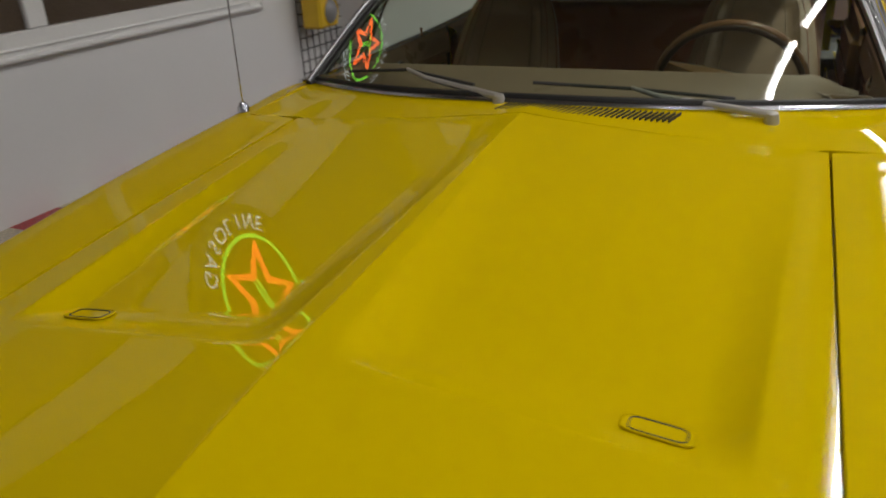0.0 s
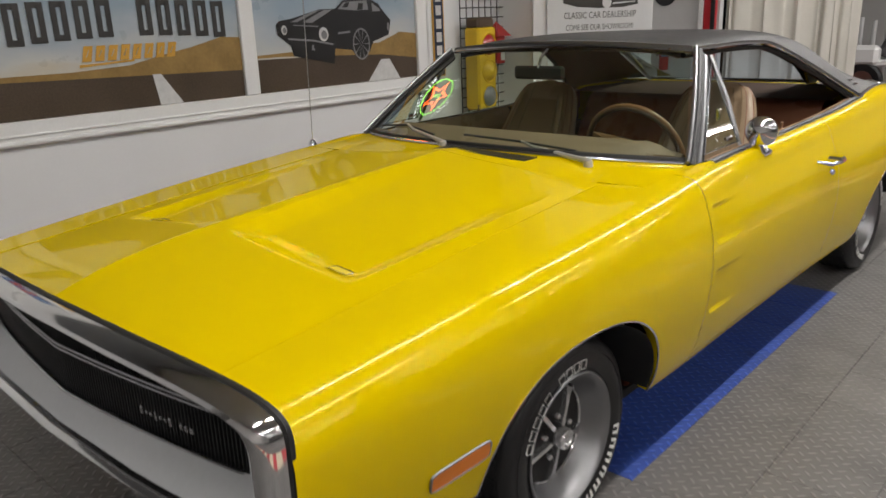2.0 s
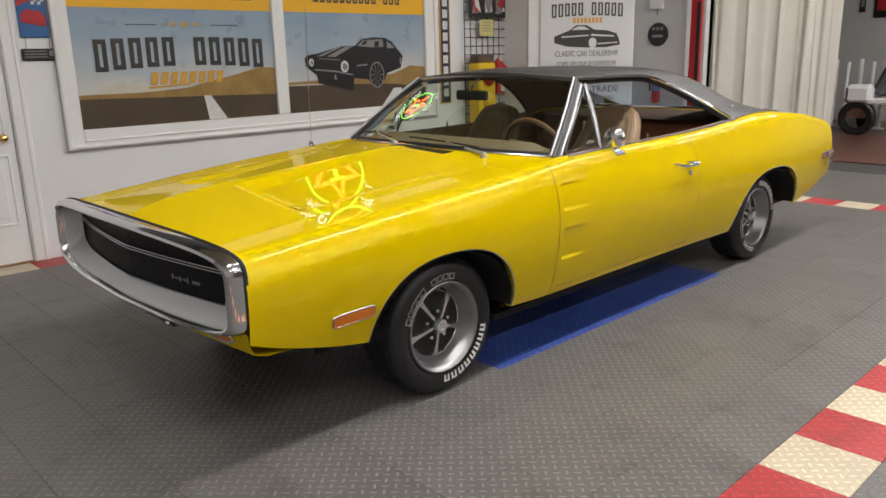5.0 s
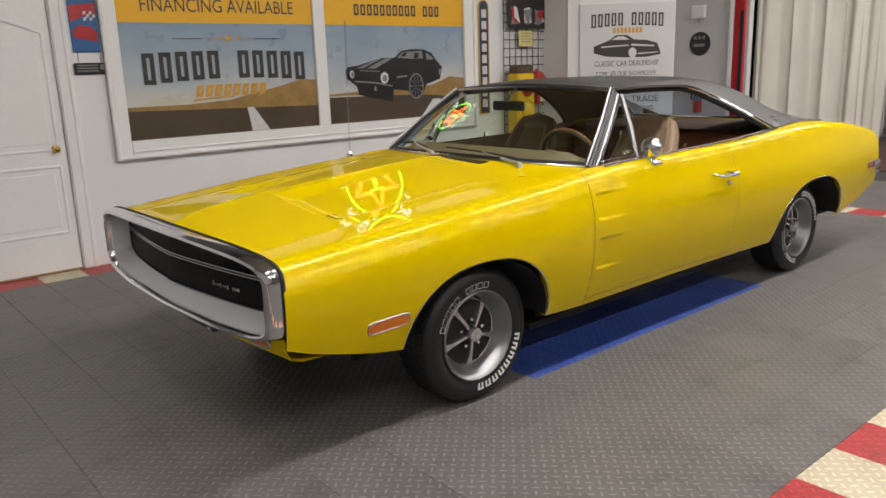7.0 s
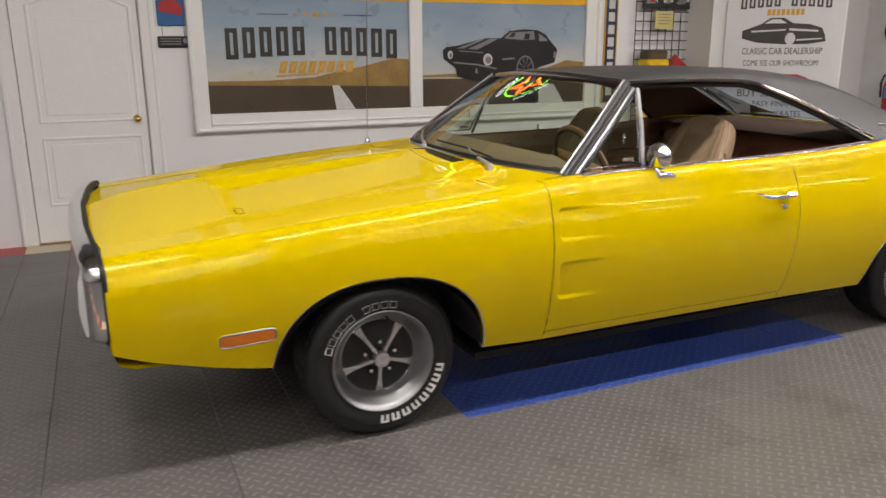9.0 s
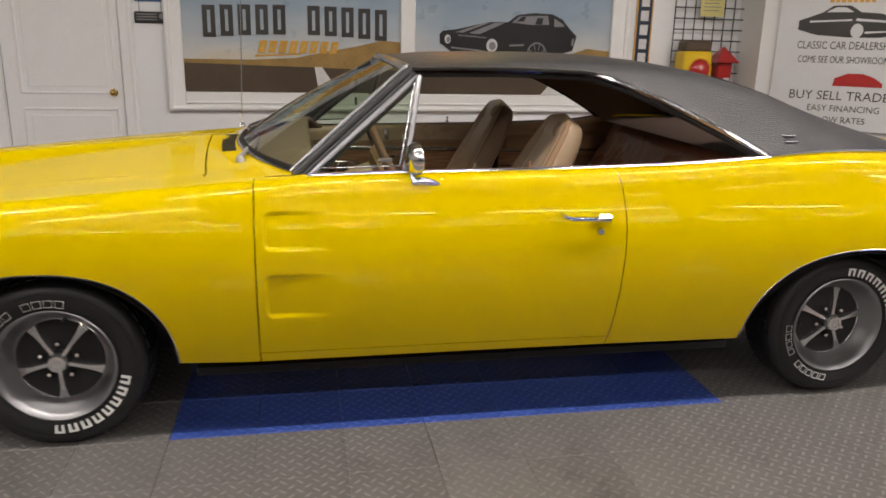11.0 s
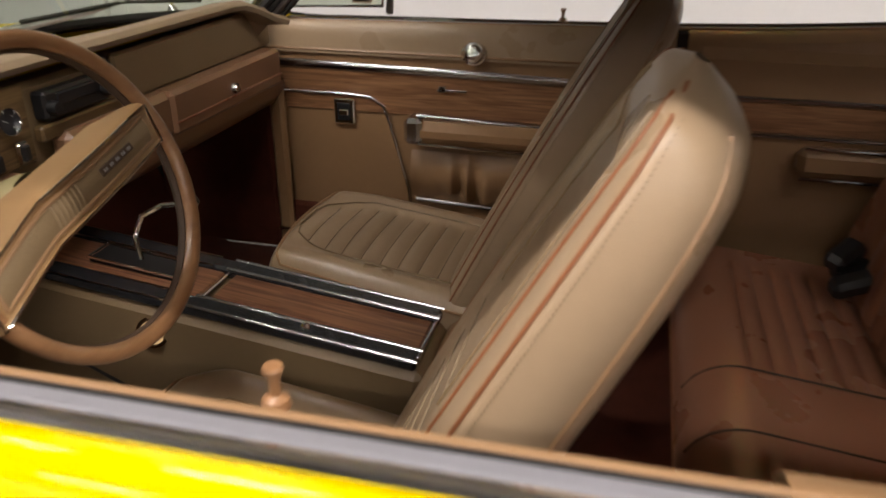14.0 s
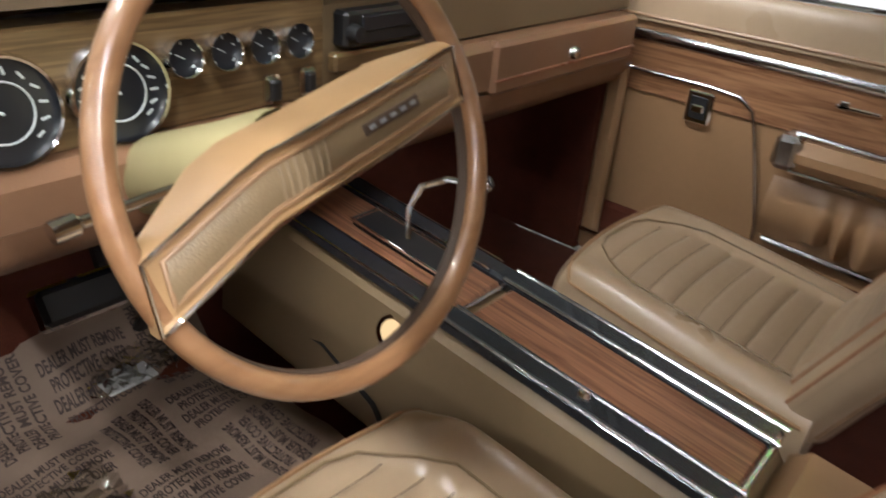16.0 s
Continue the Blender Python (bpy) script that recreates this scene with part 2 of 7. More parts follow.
M["headliner"] = mat("headliner", (0.165, 0.102, 0.060), 0.7, var=0.06, bump=0.3)
M["wood"] = wood("woodgrain", (0.130, 0.052, 0.026), (0.30, 0.140, 0.078))
M["door_wood"] = wood("door_woodgrain", (0.15, 0.066, 0.028), (0.33, 0.17, 0.085))
M["wood_dark"] = wood("dark_woodgrain", (0.085, 0.050, 0.020), (0.21, 0.135, 0.060), axis=0)
M["rim_wood"] = wood("wheel_rim_wood", (0.22, 0.108, 0.048), (0.29, 0.150, 0.070), axis=0, scale=5, coat=0.7)
M["gauge_face"] = mat("gauge_face", (0.010, 0.012, 0.016), 0.35, coat=0.4)
M["gauge_mark"] = mat("gauge_marks", (0.55, 0.60, 0.60), 0.5)
M["paper"] = mat("paper_mat", (0.21, 0.145, 0.105), 0.75, var=0.15, vscale=9, bump=0.4, bscale=60)
M["print"] = mat("printed_bars", (0.055, 0.035, 0.028), 0.7)
M["white_wall"] = mat("white_wall_paint", (0.76, 0.765, 0.78), 0.45, var=0.04, vscale=1.5, fine=0.02, bump=0.15, bscale=120)
M["white_trim"] = mat("white_trim_paint", (0.80, 0.80, 0.80), 0.32, var=0.03)
M["ceiling"] = mat("ceiling_paint", (0.42, 0.42, 0.42), 0.7, var=0.06)
M["brass"] = mat("brass", (0.75, 0.50, 0.16), 0.2, 1.0)
M["tube_light"] = glow("tube_light", (1.0, 0.97, 0.93), 28.0)
# ---------------------------------------------------------------- the showroom
WX, CEIL = -3.058, 4.3
TILE, TX0, TY0 = 0.305, 2.092, 0.357


def tile_material(name, color, var=0.20):
    """Diamond-plate plastic tile: short raised bars lying crosswise by turns, worn smooth in patches, dusty."""
    m = mat(name, color, 0.42, var=var, vscale=2.2, fine=0.12, fscale=35, rvar=0.25)
    N, L = m.node_tree.nodes, m.node_tree.links
    b = N["Principled BSDF"]

    def op(kind, x, y=None, z=None):
        n = N.new("ShaderNodeMath")
        n.operation = kind
        for k, v in enumerate((x, y, z)):
            if v is None:
                continue
            if isinstance(v, (int, float)):
                n.inputs[k].default_value = v
            else:
                L.new(v, n.inputs[k])
        return n.outputs[0]

    geo, mp, sp = N.new("ShaderNodeNewGeometry"), N.new("ShaderNodeMapping"), N.new("ShaderNodeSeparateXYZ")
    mp.inputs["Rotation"].default_value = (0, 0, radians(45))
    mp.inputs["Scale"].default_value = (27, 27, 0.0)
    L.new(geo.outputs["Position"], mp.inputs["Vector"])
    L.new(mp.outputs[0], sp.inputs[0])
    u, v = sp.outputs["X"], sp.outputs["Y"]
    odd = op("FLOORED_MODULO", op("ADD", op("FLOOR", u), op("FLOOR", v)), 2.0)
    fu, fv = op("SUBTRACT", op("FRACT", u), 0.5), op("SUBTRACT", op("FRACT", v), 0.5)
    swap = op("SUBTRACT", fv, fu)
    a, c = op("MULTIPLY_ADD", odd, swap, fu), op("SUBTRACT", fv, op("MULTIPLY", odd, swap))
    d = op("SQRT", op("ADD", op("POWER", op("DIVIDE", a, 0.46), 2.0), op("POWER", op("DIVIDE", c, 0.15), 2.0)))
    rp = N.new("ShaderNodeMapRange")
    rp.inputs["From Min"].default_value, rp.inputs["From Max"].default_value = 0.55, 1.05
    rp.inputs["To Min"].default_value, rp.inputs["To Max"].default_value = 1.0, 0.0
    L.new(d, rp.inputs["Value"])
    worn = N.new("ShaderNodeTexNoise")
    worn.inputs["Scale"].default_value, worn.inputs["Detail"].default_value = 0.9, 3
    L.new(geo.outputs["Position"], worn.inputs["Vector"])
    keep = N.new("ShaderNodeMapRange")
    keep.inputs["From Min"].default_value, keep.inputs["From Max"].default_value = 0.38, 0.58
    keep.inputs["To Min"].default_value, keep.inputs["To Max"].default_value = 0.5, 1.0
    L.new(worn.outputs["Fac"], keep.inputs["Value"])
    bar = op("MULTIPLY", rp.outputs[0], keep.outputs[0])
    bp = N.new("ShaderNodeBump")
    bp.inputs["Strength"].default_value, bp.inputs["Distance"].default_value = 0.9, 0.004
    L.new(bar, bp.inputs["Height"])
    L.new(bp.outputs[0], b.inputs["Normal"])
    # dark scuffs and stains
    st = N.new("ShaderNodeTexNoise")
    st.inputs["Scale"].default_value, st.inputs["Detail"].default_value, st.inputs["Roughness"].default_value = 3.2, 9, 0.72
    L.new(geo.outputs["Position"], st.inputs["Vector"])
    sm = N.new("ShaderNodeMapRange")
    sm.inputs["From Min"].default_value, sm.inputs["From Max"].default_value = 0.53, 0.70
    sm.inputs["To Min"].default_value, sm.inputs["To Max"].default_value = 1.04, 0.62
    L.new(st.outputs["Fac"], sm.inputs["Value"])
    oi, old = N.new("ShaderNodeObjectInfo"), b.inputs["Base Color"].links[0].from_socket
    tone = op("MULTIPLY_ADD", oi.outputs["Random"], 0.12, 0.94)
    # raised bars get a lighter colour that imitates the shine on them
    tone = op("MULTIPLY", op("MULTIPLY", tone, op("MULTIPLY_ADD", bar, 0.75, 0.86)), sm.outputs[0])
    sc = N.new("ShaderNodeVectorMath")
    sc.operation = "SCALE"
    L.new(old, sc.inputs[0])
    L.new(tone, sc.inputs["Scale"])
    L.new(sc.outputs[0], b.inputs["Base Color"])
    return m


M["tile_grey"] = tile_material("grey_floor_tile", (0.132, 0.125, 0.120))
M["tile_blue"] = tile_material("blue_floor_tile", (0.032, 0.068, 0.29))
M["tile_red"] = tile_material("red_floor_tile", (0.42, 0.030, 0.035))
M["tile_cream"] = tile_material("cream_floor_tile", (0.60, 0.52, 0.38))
M["brown_floor"] = mat("red_brown_floor", (0.13, 0.055, 0.040), 0.35, var=0.25, vscale=1.2)
M["slab"] = mat("concrete_slab", (0.05, 0.047, 0.045), 0.8, var=0.2)

M["hall_wall"] = mat("hall_wall_paint", (0.50, 0.49, 0.48), 0.6, var=0.08, vscale=1.0)
g = Geo().box((10.4, 4.0, -0.06), (27.2, 20.8, 0.1))
floor = tagged(part("floor", g, M["slab"], smooth=False), "grey interlocking garage floor with red and cream border tiles", "floor", kind="structure")
g = Geo().box((2.0, 11.4, 0.0), (10.1, 6.4, 0.012))
part("far_floor", g, M["brown_floor"], floor, "worn red-brown painted floor")

# wall behind the car, with a doorway
g = Geo()
D0, D1, DH = -1.385, -0.520, 2.03
g.box((WX - 0.1, (D1 + 5.0) / 2, CEIL / 2), (0.2, 5.0 - D1, CEIL))
g.box((WX - 0.1, (-6.2 + D0) / 2, CEIL / 2), (0.2, D0 + 6.2, CEIL))
g.box((WX - 0.1, (D0 + D1) / 2, (CEIL + DH) / 2), (0.2, D1 - D0, CEIL - DH))
tagged(part("wall_west", g, M["white_wall"], smooth=False), "white painted wall with a framed mural and a door", "wall", kind="structure")
g = Geo()
g.box((10.4, -6.3, CEIL / 2), (27.2, 0.2, CEIL))
tagged(part("wall_south", g, M["hall_wall"], smooth=False), "plain grey painted wall", "wall", kind="structure")
g = Geo()
g.box((24.1, 4.0, CEIL / 2), (0.2, 20.8, CEIL))
tagged(part("wall_east", g, M["hall_wall"], smooth=False), "plain grey painted wall", "wall", kind="structure")
g = Geo()
g.box((10.4, 14.3, CEIL / 2), (27.2, 0.2, CEIL))
tagged(part("wall_north", g, M["hall_wall"], smooth=False), "plain grey painted wall", "wall", kind="structure")
g = Geo()
g.box((10.4, 4.0, CEIL + 0.06), (27.4, 21.0, 0.12))
tagged(part("ceiling", g, M["ceiling"], smooth=False), "dull grey ceiling with rows of tube lights", "ceiling", kind="structure")

# the wall above the pictures is painted dark
g = Geo().box((WX + 0.004, -0.6, (2.5 + CEIL) / 2), (0.012, 11.2, CEIL - 2.5))
tagged(part("wall_upper", g, mat("dark_upper_wall", (0.10, 0.10, 0.105), 0.6, var=0.1), smooth=False), "dark painted upper part of the showroom wall", "wall", kind="structure")

# slanted wall that carries the dealership sign, and the back wall beside it
DA, DB = Vector((-3.0, 4.184, 0)), Vector((-1.78, 5.49, 0))
dd = (DB - DA).normalized()
dn = Vector((dd.y, -dd.x, 0))
drot = Matrix((dd, -dn, Vector((0, 0, 1)))).transposed()
E0 = DA + dd * 0.62
g = Geo().box((E0 + DB) / 2 - dn * 0.06 + Vector((0, 0, CEIL / 2)), ((DB - E0).length, 0.1, CEIL), rot=drot)
g.box((-2.80, 4.76, CEIL / 2), (0.51, 0.1, CEIL))
tagged(part("wall_northwest", g, M["white_wall"], smooth=False), "short slanted white wall with a hanging sign", "wall", kind="structure")
g = Geo().box((-2.4, 7.26, CEIL / 2), (1.1, 0.1, CEIL)).box((-2.95, 6.2, CEIL / 2), (0.1, 2.2, CEIL))
tagged(part("wall_alcove", g, mat("grey_wall_paint", (0.60, 0.60, 0.60), 0.5, var=0.05), smooth=False), "light grey painted alcove wall", "wall", kind="structure")

# door with casing
door = thing("door_1", "white panelled interior door with brass knob, closed", "door", at=(WX, (D0 + D1) / 2, 0), kind="structure")
yc = 0.0
w = D1 - D0
g = Geo().box((-0.03, 0, DH / 2), (0.04, w - 0.01, DH - 0.01), 0.003)
part("door_leaf", g, M["white_trim"], door)
for z0, z1 in ((0.30, 0.80), (0.925, 1.86)):
    for y0, y1 in ((-w / 2 + 0.12, w / 2 - 0.06),):
        g = Geo()
        ring = [(y0, z0), (y1, z0), (y1, z1), (y0, z1)]
        if z1 > 1:
            ring = [(y0, z0), (y1, z0), (y1, z1 - 0.10)] + [(y1 + (y0 - y1) * k / 6, z1 - 0.10 + 0.10 * math.sin(math.pi * k / 6)) for k in range(1, 6)] + [(y0, z1 - 0.10)]
        g.tube([(-0.008, a, b) for a, b in ring], 0.014, 6, closed=True, up=(1, 0, 0), r2=0.008)
        g.box((-0.012, (y0 + y1) / 2, (z0 + min(z1, 1.72)) / 2), (0.012, y1 - y0 - 0.09, min(z1, 1.72) - z0 - 0.09), 0.005)
        part("panel_moulding", g, M["white_trim"], door)
g = Geo().lathe([(0.0, 0.062), (0.014, 0.060), (0.024, 0.050), (0.026, 0.042), (0.020, 0.030), (0.011, 0.024), (0.011, 0.010), (0.030, 0.008), (0.031, 0.0)], (-0.01, w / 2 - 0.075, 0.93), (1, 0, 0), 20)
part("door_knob", g, M["brass"], door, "round polished brass knob")
g = Geo()
for y0 in (-w / 2 - 0.058, w / 2 + 0.058):
    g.box((0.011, y0, (DH + 0.1) / 2), (0.022, 0.105, DH + 0.1), 0.006)
    g.box((0.020, y0 + (0.03 if y0 > 0 else -0.03), (DH + 0.1) / 2), (0.02, 0.03, DH + 0.1), 0.006)
g.box((0.011, 0, DH + 0.055), (0.022, w + 0.01, 0.10), 0.006)
part("door_casing", g, M["white_trim"], door)
part("threshold", Geo().box((-0.02, 0, 0.006), (0.09, w, 0.012), 0.004), mat("threshold_wood", (0.28, 0.15, 0.06), 0.5), door, "worn wooden threshold")
g = Geo().box((-0.5, 0, DH / 2), (0.02, 1.2, DH + 0.2))
part("door_backing", g, M["dark"], door)


# ---- printed mural panels in their frame
def sky_material(name):
    m = mat(name, (0.3, 0.4, 0.5), 0.28, var=0.0, rvar=0.05, spec=0.6)
    N, L = m.node_tree.nodes, m.node_tree.links
    b = N["Principled BSDF"]
    tc, sp, n, a, r = N.new("ShaderNodeTexCoord"), N.new("ShaderNodeSeparateXYZ"), N.new("ShaderNodeTexNoise"), N.new("ShaderNodeMath"), N.new("ShaderNodeValToRGB")
    mp = N.new("ShaderNodeMapping")
    mp.inputs["Scale"].default_value = (1, 1.0, 2.6)
    L.new(tc.outputs["Object"], mp.inputs[0])
    L.new(mp.outputs[0], n.inputs["Vector"])
    n.inputs["Scale"].default_value, n.inputs["Detail"].default_value = 1.6, 5
    L.new(tc.outputs["Object"], sp.inputs[0])
    a.operation = "MULTIPLY_ADD"
    L.new(n.outputs["Fac"], a.inputs[0])
    a.inputs[1].default_value = 0.55
    L.new(sp.outputs["Z"], a.inputs[2])
    e = r.color_ramp.elements
    b0 = N.new("ShaderNodeMath")
    b0.operation = "MULTIPLY_ADD"
    L.new(a.outputs[0], b0.inputs[0])
    b0.inputs[1].default_value, b0.inputs[2].default_value = 1.0, -1.15
    e[0].position, e[0].color = 0.18, (0.56, 0.46, 0.30, 1)
    e[1].position, e[1].color = 0.95, (0.22, 0.31, 0.43, 1)
    for p, c in ((0.34, (0.55, 0.55, 0.53, 1)), (0.55, (0.41, 0.46, 0.51, 1)), (0.75, (0.30, 0.38, 0.46, 1))):
        k = e.new(p)
        k.color = c
    L.new(b0.outputs[0], r.inputs[0])
    L.new(r.outputs[0], b.inputs["Base Color"])
    return m


M["mural_sky"] = sky_material("printed_sky")
M["mural_road"] = mat("printed_asphalt", (0.080, 0.058, 0.042), 0.3, var=0.35, vscale=3, fine=0.45, fscale=90)
M["mural_field"] = mat("printed_dry_grass", (0.30, 0.19, 0.065), 0.3, var=0.45, vscale=6, fine=0.2, fscale=40)
M["mural_band"] = mat("printed_amber_band", (0.80, 0.43, 0.012), 0.3, var=0.03)
M["ink"] = mat("printed_charcoal", (0.045, 0.043, 0.042), 0.3, var=0.05)
M["gold"] = mat("printed_gold", (0.62, 0.34, 0.055), 0.3, var=0.1)
M["print_white"] = mat("printed_white", (0.62, 0.62, 0.62), 0.3, var=0.2, vscale=20)
M["print_grey"] = mat("printed_grey", (0.22, 0.22, 0.23), 0.3, var=0.15, vscale=15)
M["print_black"] = mat("printed_black", (0.018, 0.018, 0.020), 0.3, var=0.2)
M["sign_white"] = mat("sign_white", (0.62, 0.63, 0.65), 0.35, var=0.03)
M["print_red"] = mat("printed_red", (0.42, 0.025, 0.03), 0.3, var=0.2, vscale=20)
M["print_blue"] = mat("printed_blue", (0.03, 0.12, 0.32), 0.3, var=0.2)


def flat(g, pts, depth=0.0):
    """A thin printed patch: polygon of (a, b) in the sign's own plane, later turned into place."""
    n = len(pts)
    return g.add([(0, a, b) for a, b in pts], [tuple(range(n))])


def words(text, size, frame_at, material, parent, name="lettering", width=None, bold=0.0):
    """Upright built-in lettering in the plane x = const of a sign, starting at (x, y, z)."""
    cu = bpy.data.curves.new(name, "FONT")
    cu.body, cu.size, cu.align_x, cu.align_y = text, size, "CENTER", "CENTER"
    cu.resolution_u, cu.offset = 3, bold
    tmp = bpy.data.objects.new(name, cu)
    scene.collection.objects.link(tmp)
    bpy.context.view_layer.update()
    me = bpy.data.meshes.new_from_object(tmp.evaluated_get(bpy.context.evaluated_depsgraph_get()))
    bpy.data.objects.remove(tmp)
    xs = [v.co.x for v in me.vertices]
    k = width / (max(xs) - min(xs)) if width else 1.0
    for v in me.vertices:
        v.co = Vector((frame_at[0], frame_at[1] + v.co.x * k, frame_at[2] + v.co.y))
    me.materials.clear()
    me.materials.append(material)
    ob = new(name, me)
    ob.parent = parent
    return ob


PZ0, PZ1 = 0.945, 2.20


def letter_row(g, a0, a1, z, h, kinds, arch=0.0, lean=0.0, stroke=0.0):
    """A row of plain blocks, as wide and tall as the lettering of an emblem; with a stroke, hollow ones."""
    n = len(kinds)
    step = (a1 - a0) / n
    for i, k in enumerate(kinds):
        if k == " ":
            continue
        u = (i + 0.5) / n * 2 - 1
        c, hh, zz = a0 + (i + 0.5) * step, h * (1 + 0.15 * arch * u * u), z - arch * 0.05 * u * u
        w = step * 0.36
        box = [(c - w - lean * hh / 2, zz - hh / 2), (c + w - lean * hh / 2, zz - hh / 2), (c + w + lean * hh / 2, zz + hh / 2), (c - w + lean * hh / 2, zz + hh / 2)]
        if stroke:
            inner = [(box[0][0] + stroke, box[0][1] + stroke), (box[1][0] - stroke, box[1][1] + stroke), (box[2][0] - stroke, box[2][1] - stroke), (box[3][0] + stroke, box[3][1] - stroke)]
            g.add([(0, a, b) for a, b in box + inner], [(m, (m + 1) % 4, 4 + (m + 1) % 4, 4 + m) for m in range(4)])
        else:
            flat(g, box)
    return g


def shifted(ob, dx):
    ob.location.x += dx
    return ob


# one picture each side of the mullion; all in the wall's own plane
mural = thing("mural", "framed double mural of a desert road, sky and vintage car", "wall mural", at=(WX, 0, 0))
Y0, Y1, Y2, Y3 = -0.050, 1.672, 1.797, 3.500


def mural_panel(y0, y1, right):
    g = Geo().add([(0.006, y0, PZ0), (0.006, y1, PZ0), (0.006, y1, PZ1), (0.006, y0, PZ1)], [(0, 1, 2, 3)])
    me = part("picture", g, M["mural_sky"], mural)
    hz = 1.19
    g = Geo()
    flat(g, [(y0, PZ0), (y1, PZ0), (y1, hz - 0.02), (y0, hz)])
    shifted(part("printed_road", g, M["mural_road"], mural), 0.008)
    g = Geo()
    if right:
        flat(g, [(y0, 1.20), (y0 + 0.25, 1.20), (y1 - 0.42, 1.16), (y1, 1.11), (y1, 1.32), (y1 - 0.2, 1.34), (y1 - 0.45, 1.26), (y0 + 0.3, 1.23), (y0, 1.22)])
    else:
        flat(g, [(y0, 1.17), (y1, 1.13), (y1, 1.36), (y1 - 0.15, 1.37), (y1 - 0.40, 1.31), (y1 - 0.62, 1.27), (y1 - 0.85, 1.22), (y0 + 0.5, 1.20), (y0, 1.20)])
    for piece in g.split():
        shifted(part("printed_hill", piece, M["mural_field"], mural), 0.009)
    g = Geo()
    c = 1.03 if not right else 3.0
    if right:
        flat(g, [(c - 0.1, PZ0 + 0.002), (c + 0.28, PZ0 + 0.002), (c + 0.16, 1.12), (c + 0.06, 1.12)])
    else:
        flat(g, [(c - 0.03, PZ0 + 0.002), (c + 0.14, PZ0 + 0.002), (c + 0.0, 1.15), (c - 0.06, 1.15)])
    shifted(part("lane_stripe", g, M["print_white"], mural), 0.010)
    g = Geo()
    flat(g, [(y0, 1.845), (y1, 1.845), (y1, PZ1), (y0, PZ1)])
    shifted(part("amber_band", g, M["mural_band"], mural), 0.009)


mural_panel(Y0, Y1, False)
mural_panel(Y2, Y3, True)
words("FINANCING AVAILABLE", 0.15, (0.012, 0.81, 1.975), M["ink"], mural, width=1.34)
g = letter_row(Geo(), 2.12, 3.18, 1.985, 0.10, "xxxxxxxxxx xxx", stroke=0.018)
for piece in g.split():
    shifted(part("emblem_bar", piece, M["ink"], mural), 0.012)
g = letter_row(Geo(), 0.09, 1.58, 1.515, 0.225, "xxxxx xxxxx", arch=0.6, stroke=0.036)
for piece in g.split():
    shifted(part("emblem_bar", piece, M["ink"], mural), 0.012)
g = letter_row(Geo(), 0.52, 1.17, 1.305, 0.095, "xxxxxxxx", lean=0.25, stroke=0.026)
flat(g, [(0.50, 1.225), (0.86, 1.245), (0.86, 1.257), (0.50, 1.240)])
for piece in g.split():
    shifted(part("emblem_bar", piece, M["gold"], mural), 0.013)
g = Geo()
for a, r in ((0.70, 0.018), (0.77, 0.026), (0.85, 0.038), (0.93, 0.026), (1.0, 0.018)):
    flat(g, [(a + r * (1 if k % 2 == 0 else 0.42) * math.sin(math.pi * k / 5), 1.725 + r * (1 if k % 2 == 0 else 0.42) * math.cos(math.pi * k / 5)) for k in range(10)])
for piece in g.split():
    shifted(part("printed_star", piece, M["gold"], mural), 0.012)
g = Geo()
flat(g, [(0.37, 1.719), (0.62, 1.719), (0.62, 1.725), (0.37, 1.725)])
flat(g, [(1.09, 1.719), (1.34, 1.719), (1.34, 1.725), (1.09, 1.725)])
for piece in g.split():
    shifted(part("printed_rule", piece, M["ink"], mural), 0.012)
# printed dark coupe, seen from its front corner
def disc(g, c, z, rx, rz, n=16):
    flat(g, [(c + rx * math.cos(2 * math.pi * k / n), z + rz * math.sin(2 * math.pi * k / n)) for k in range(n)])


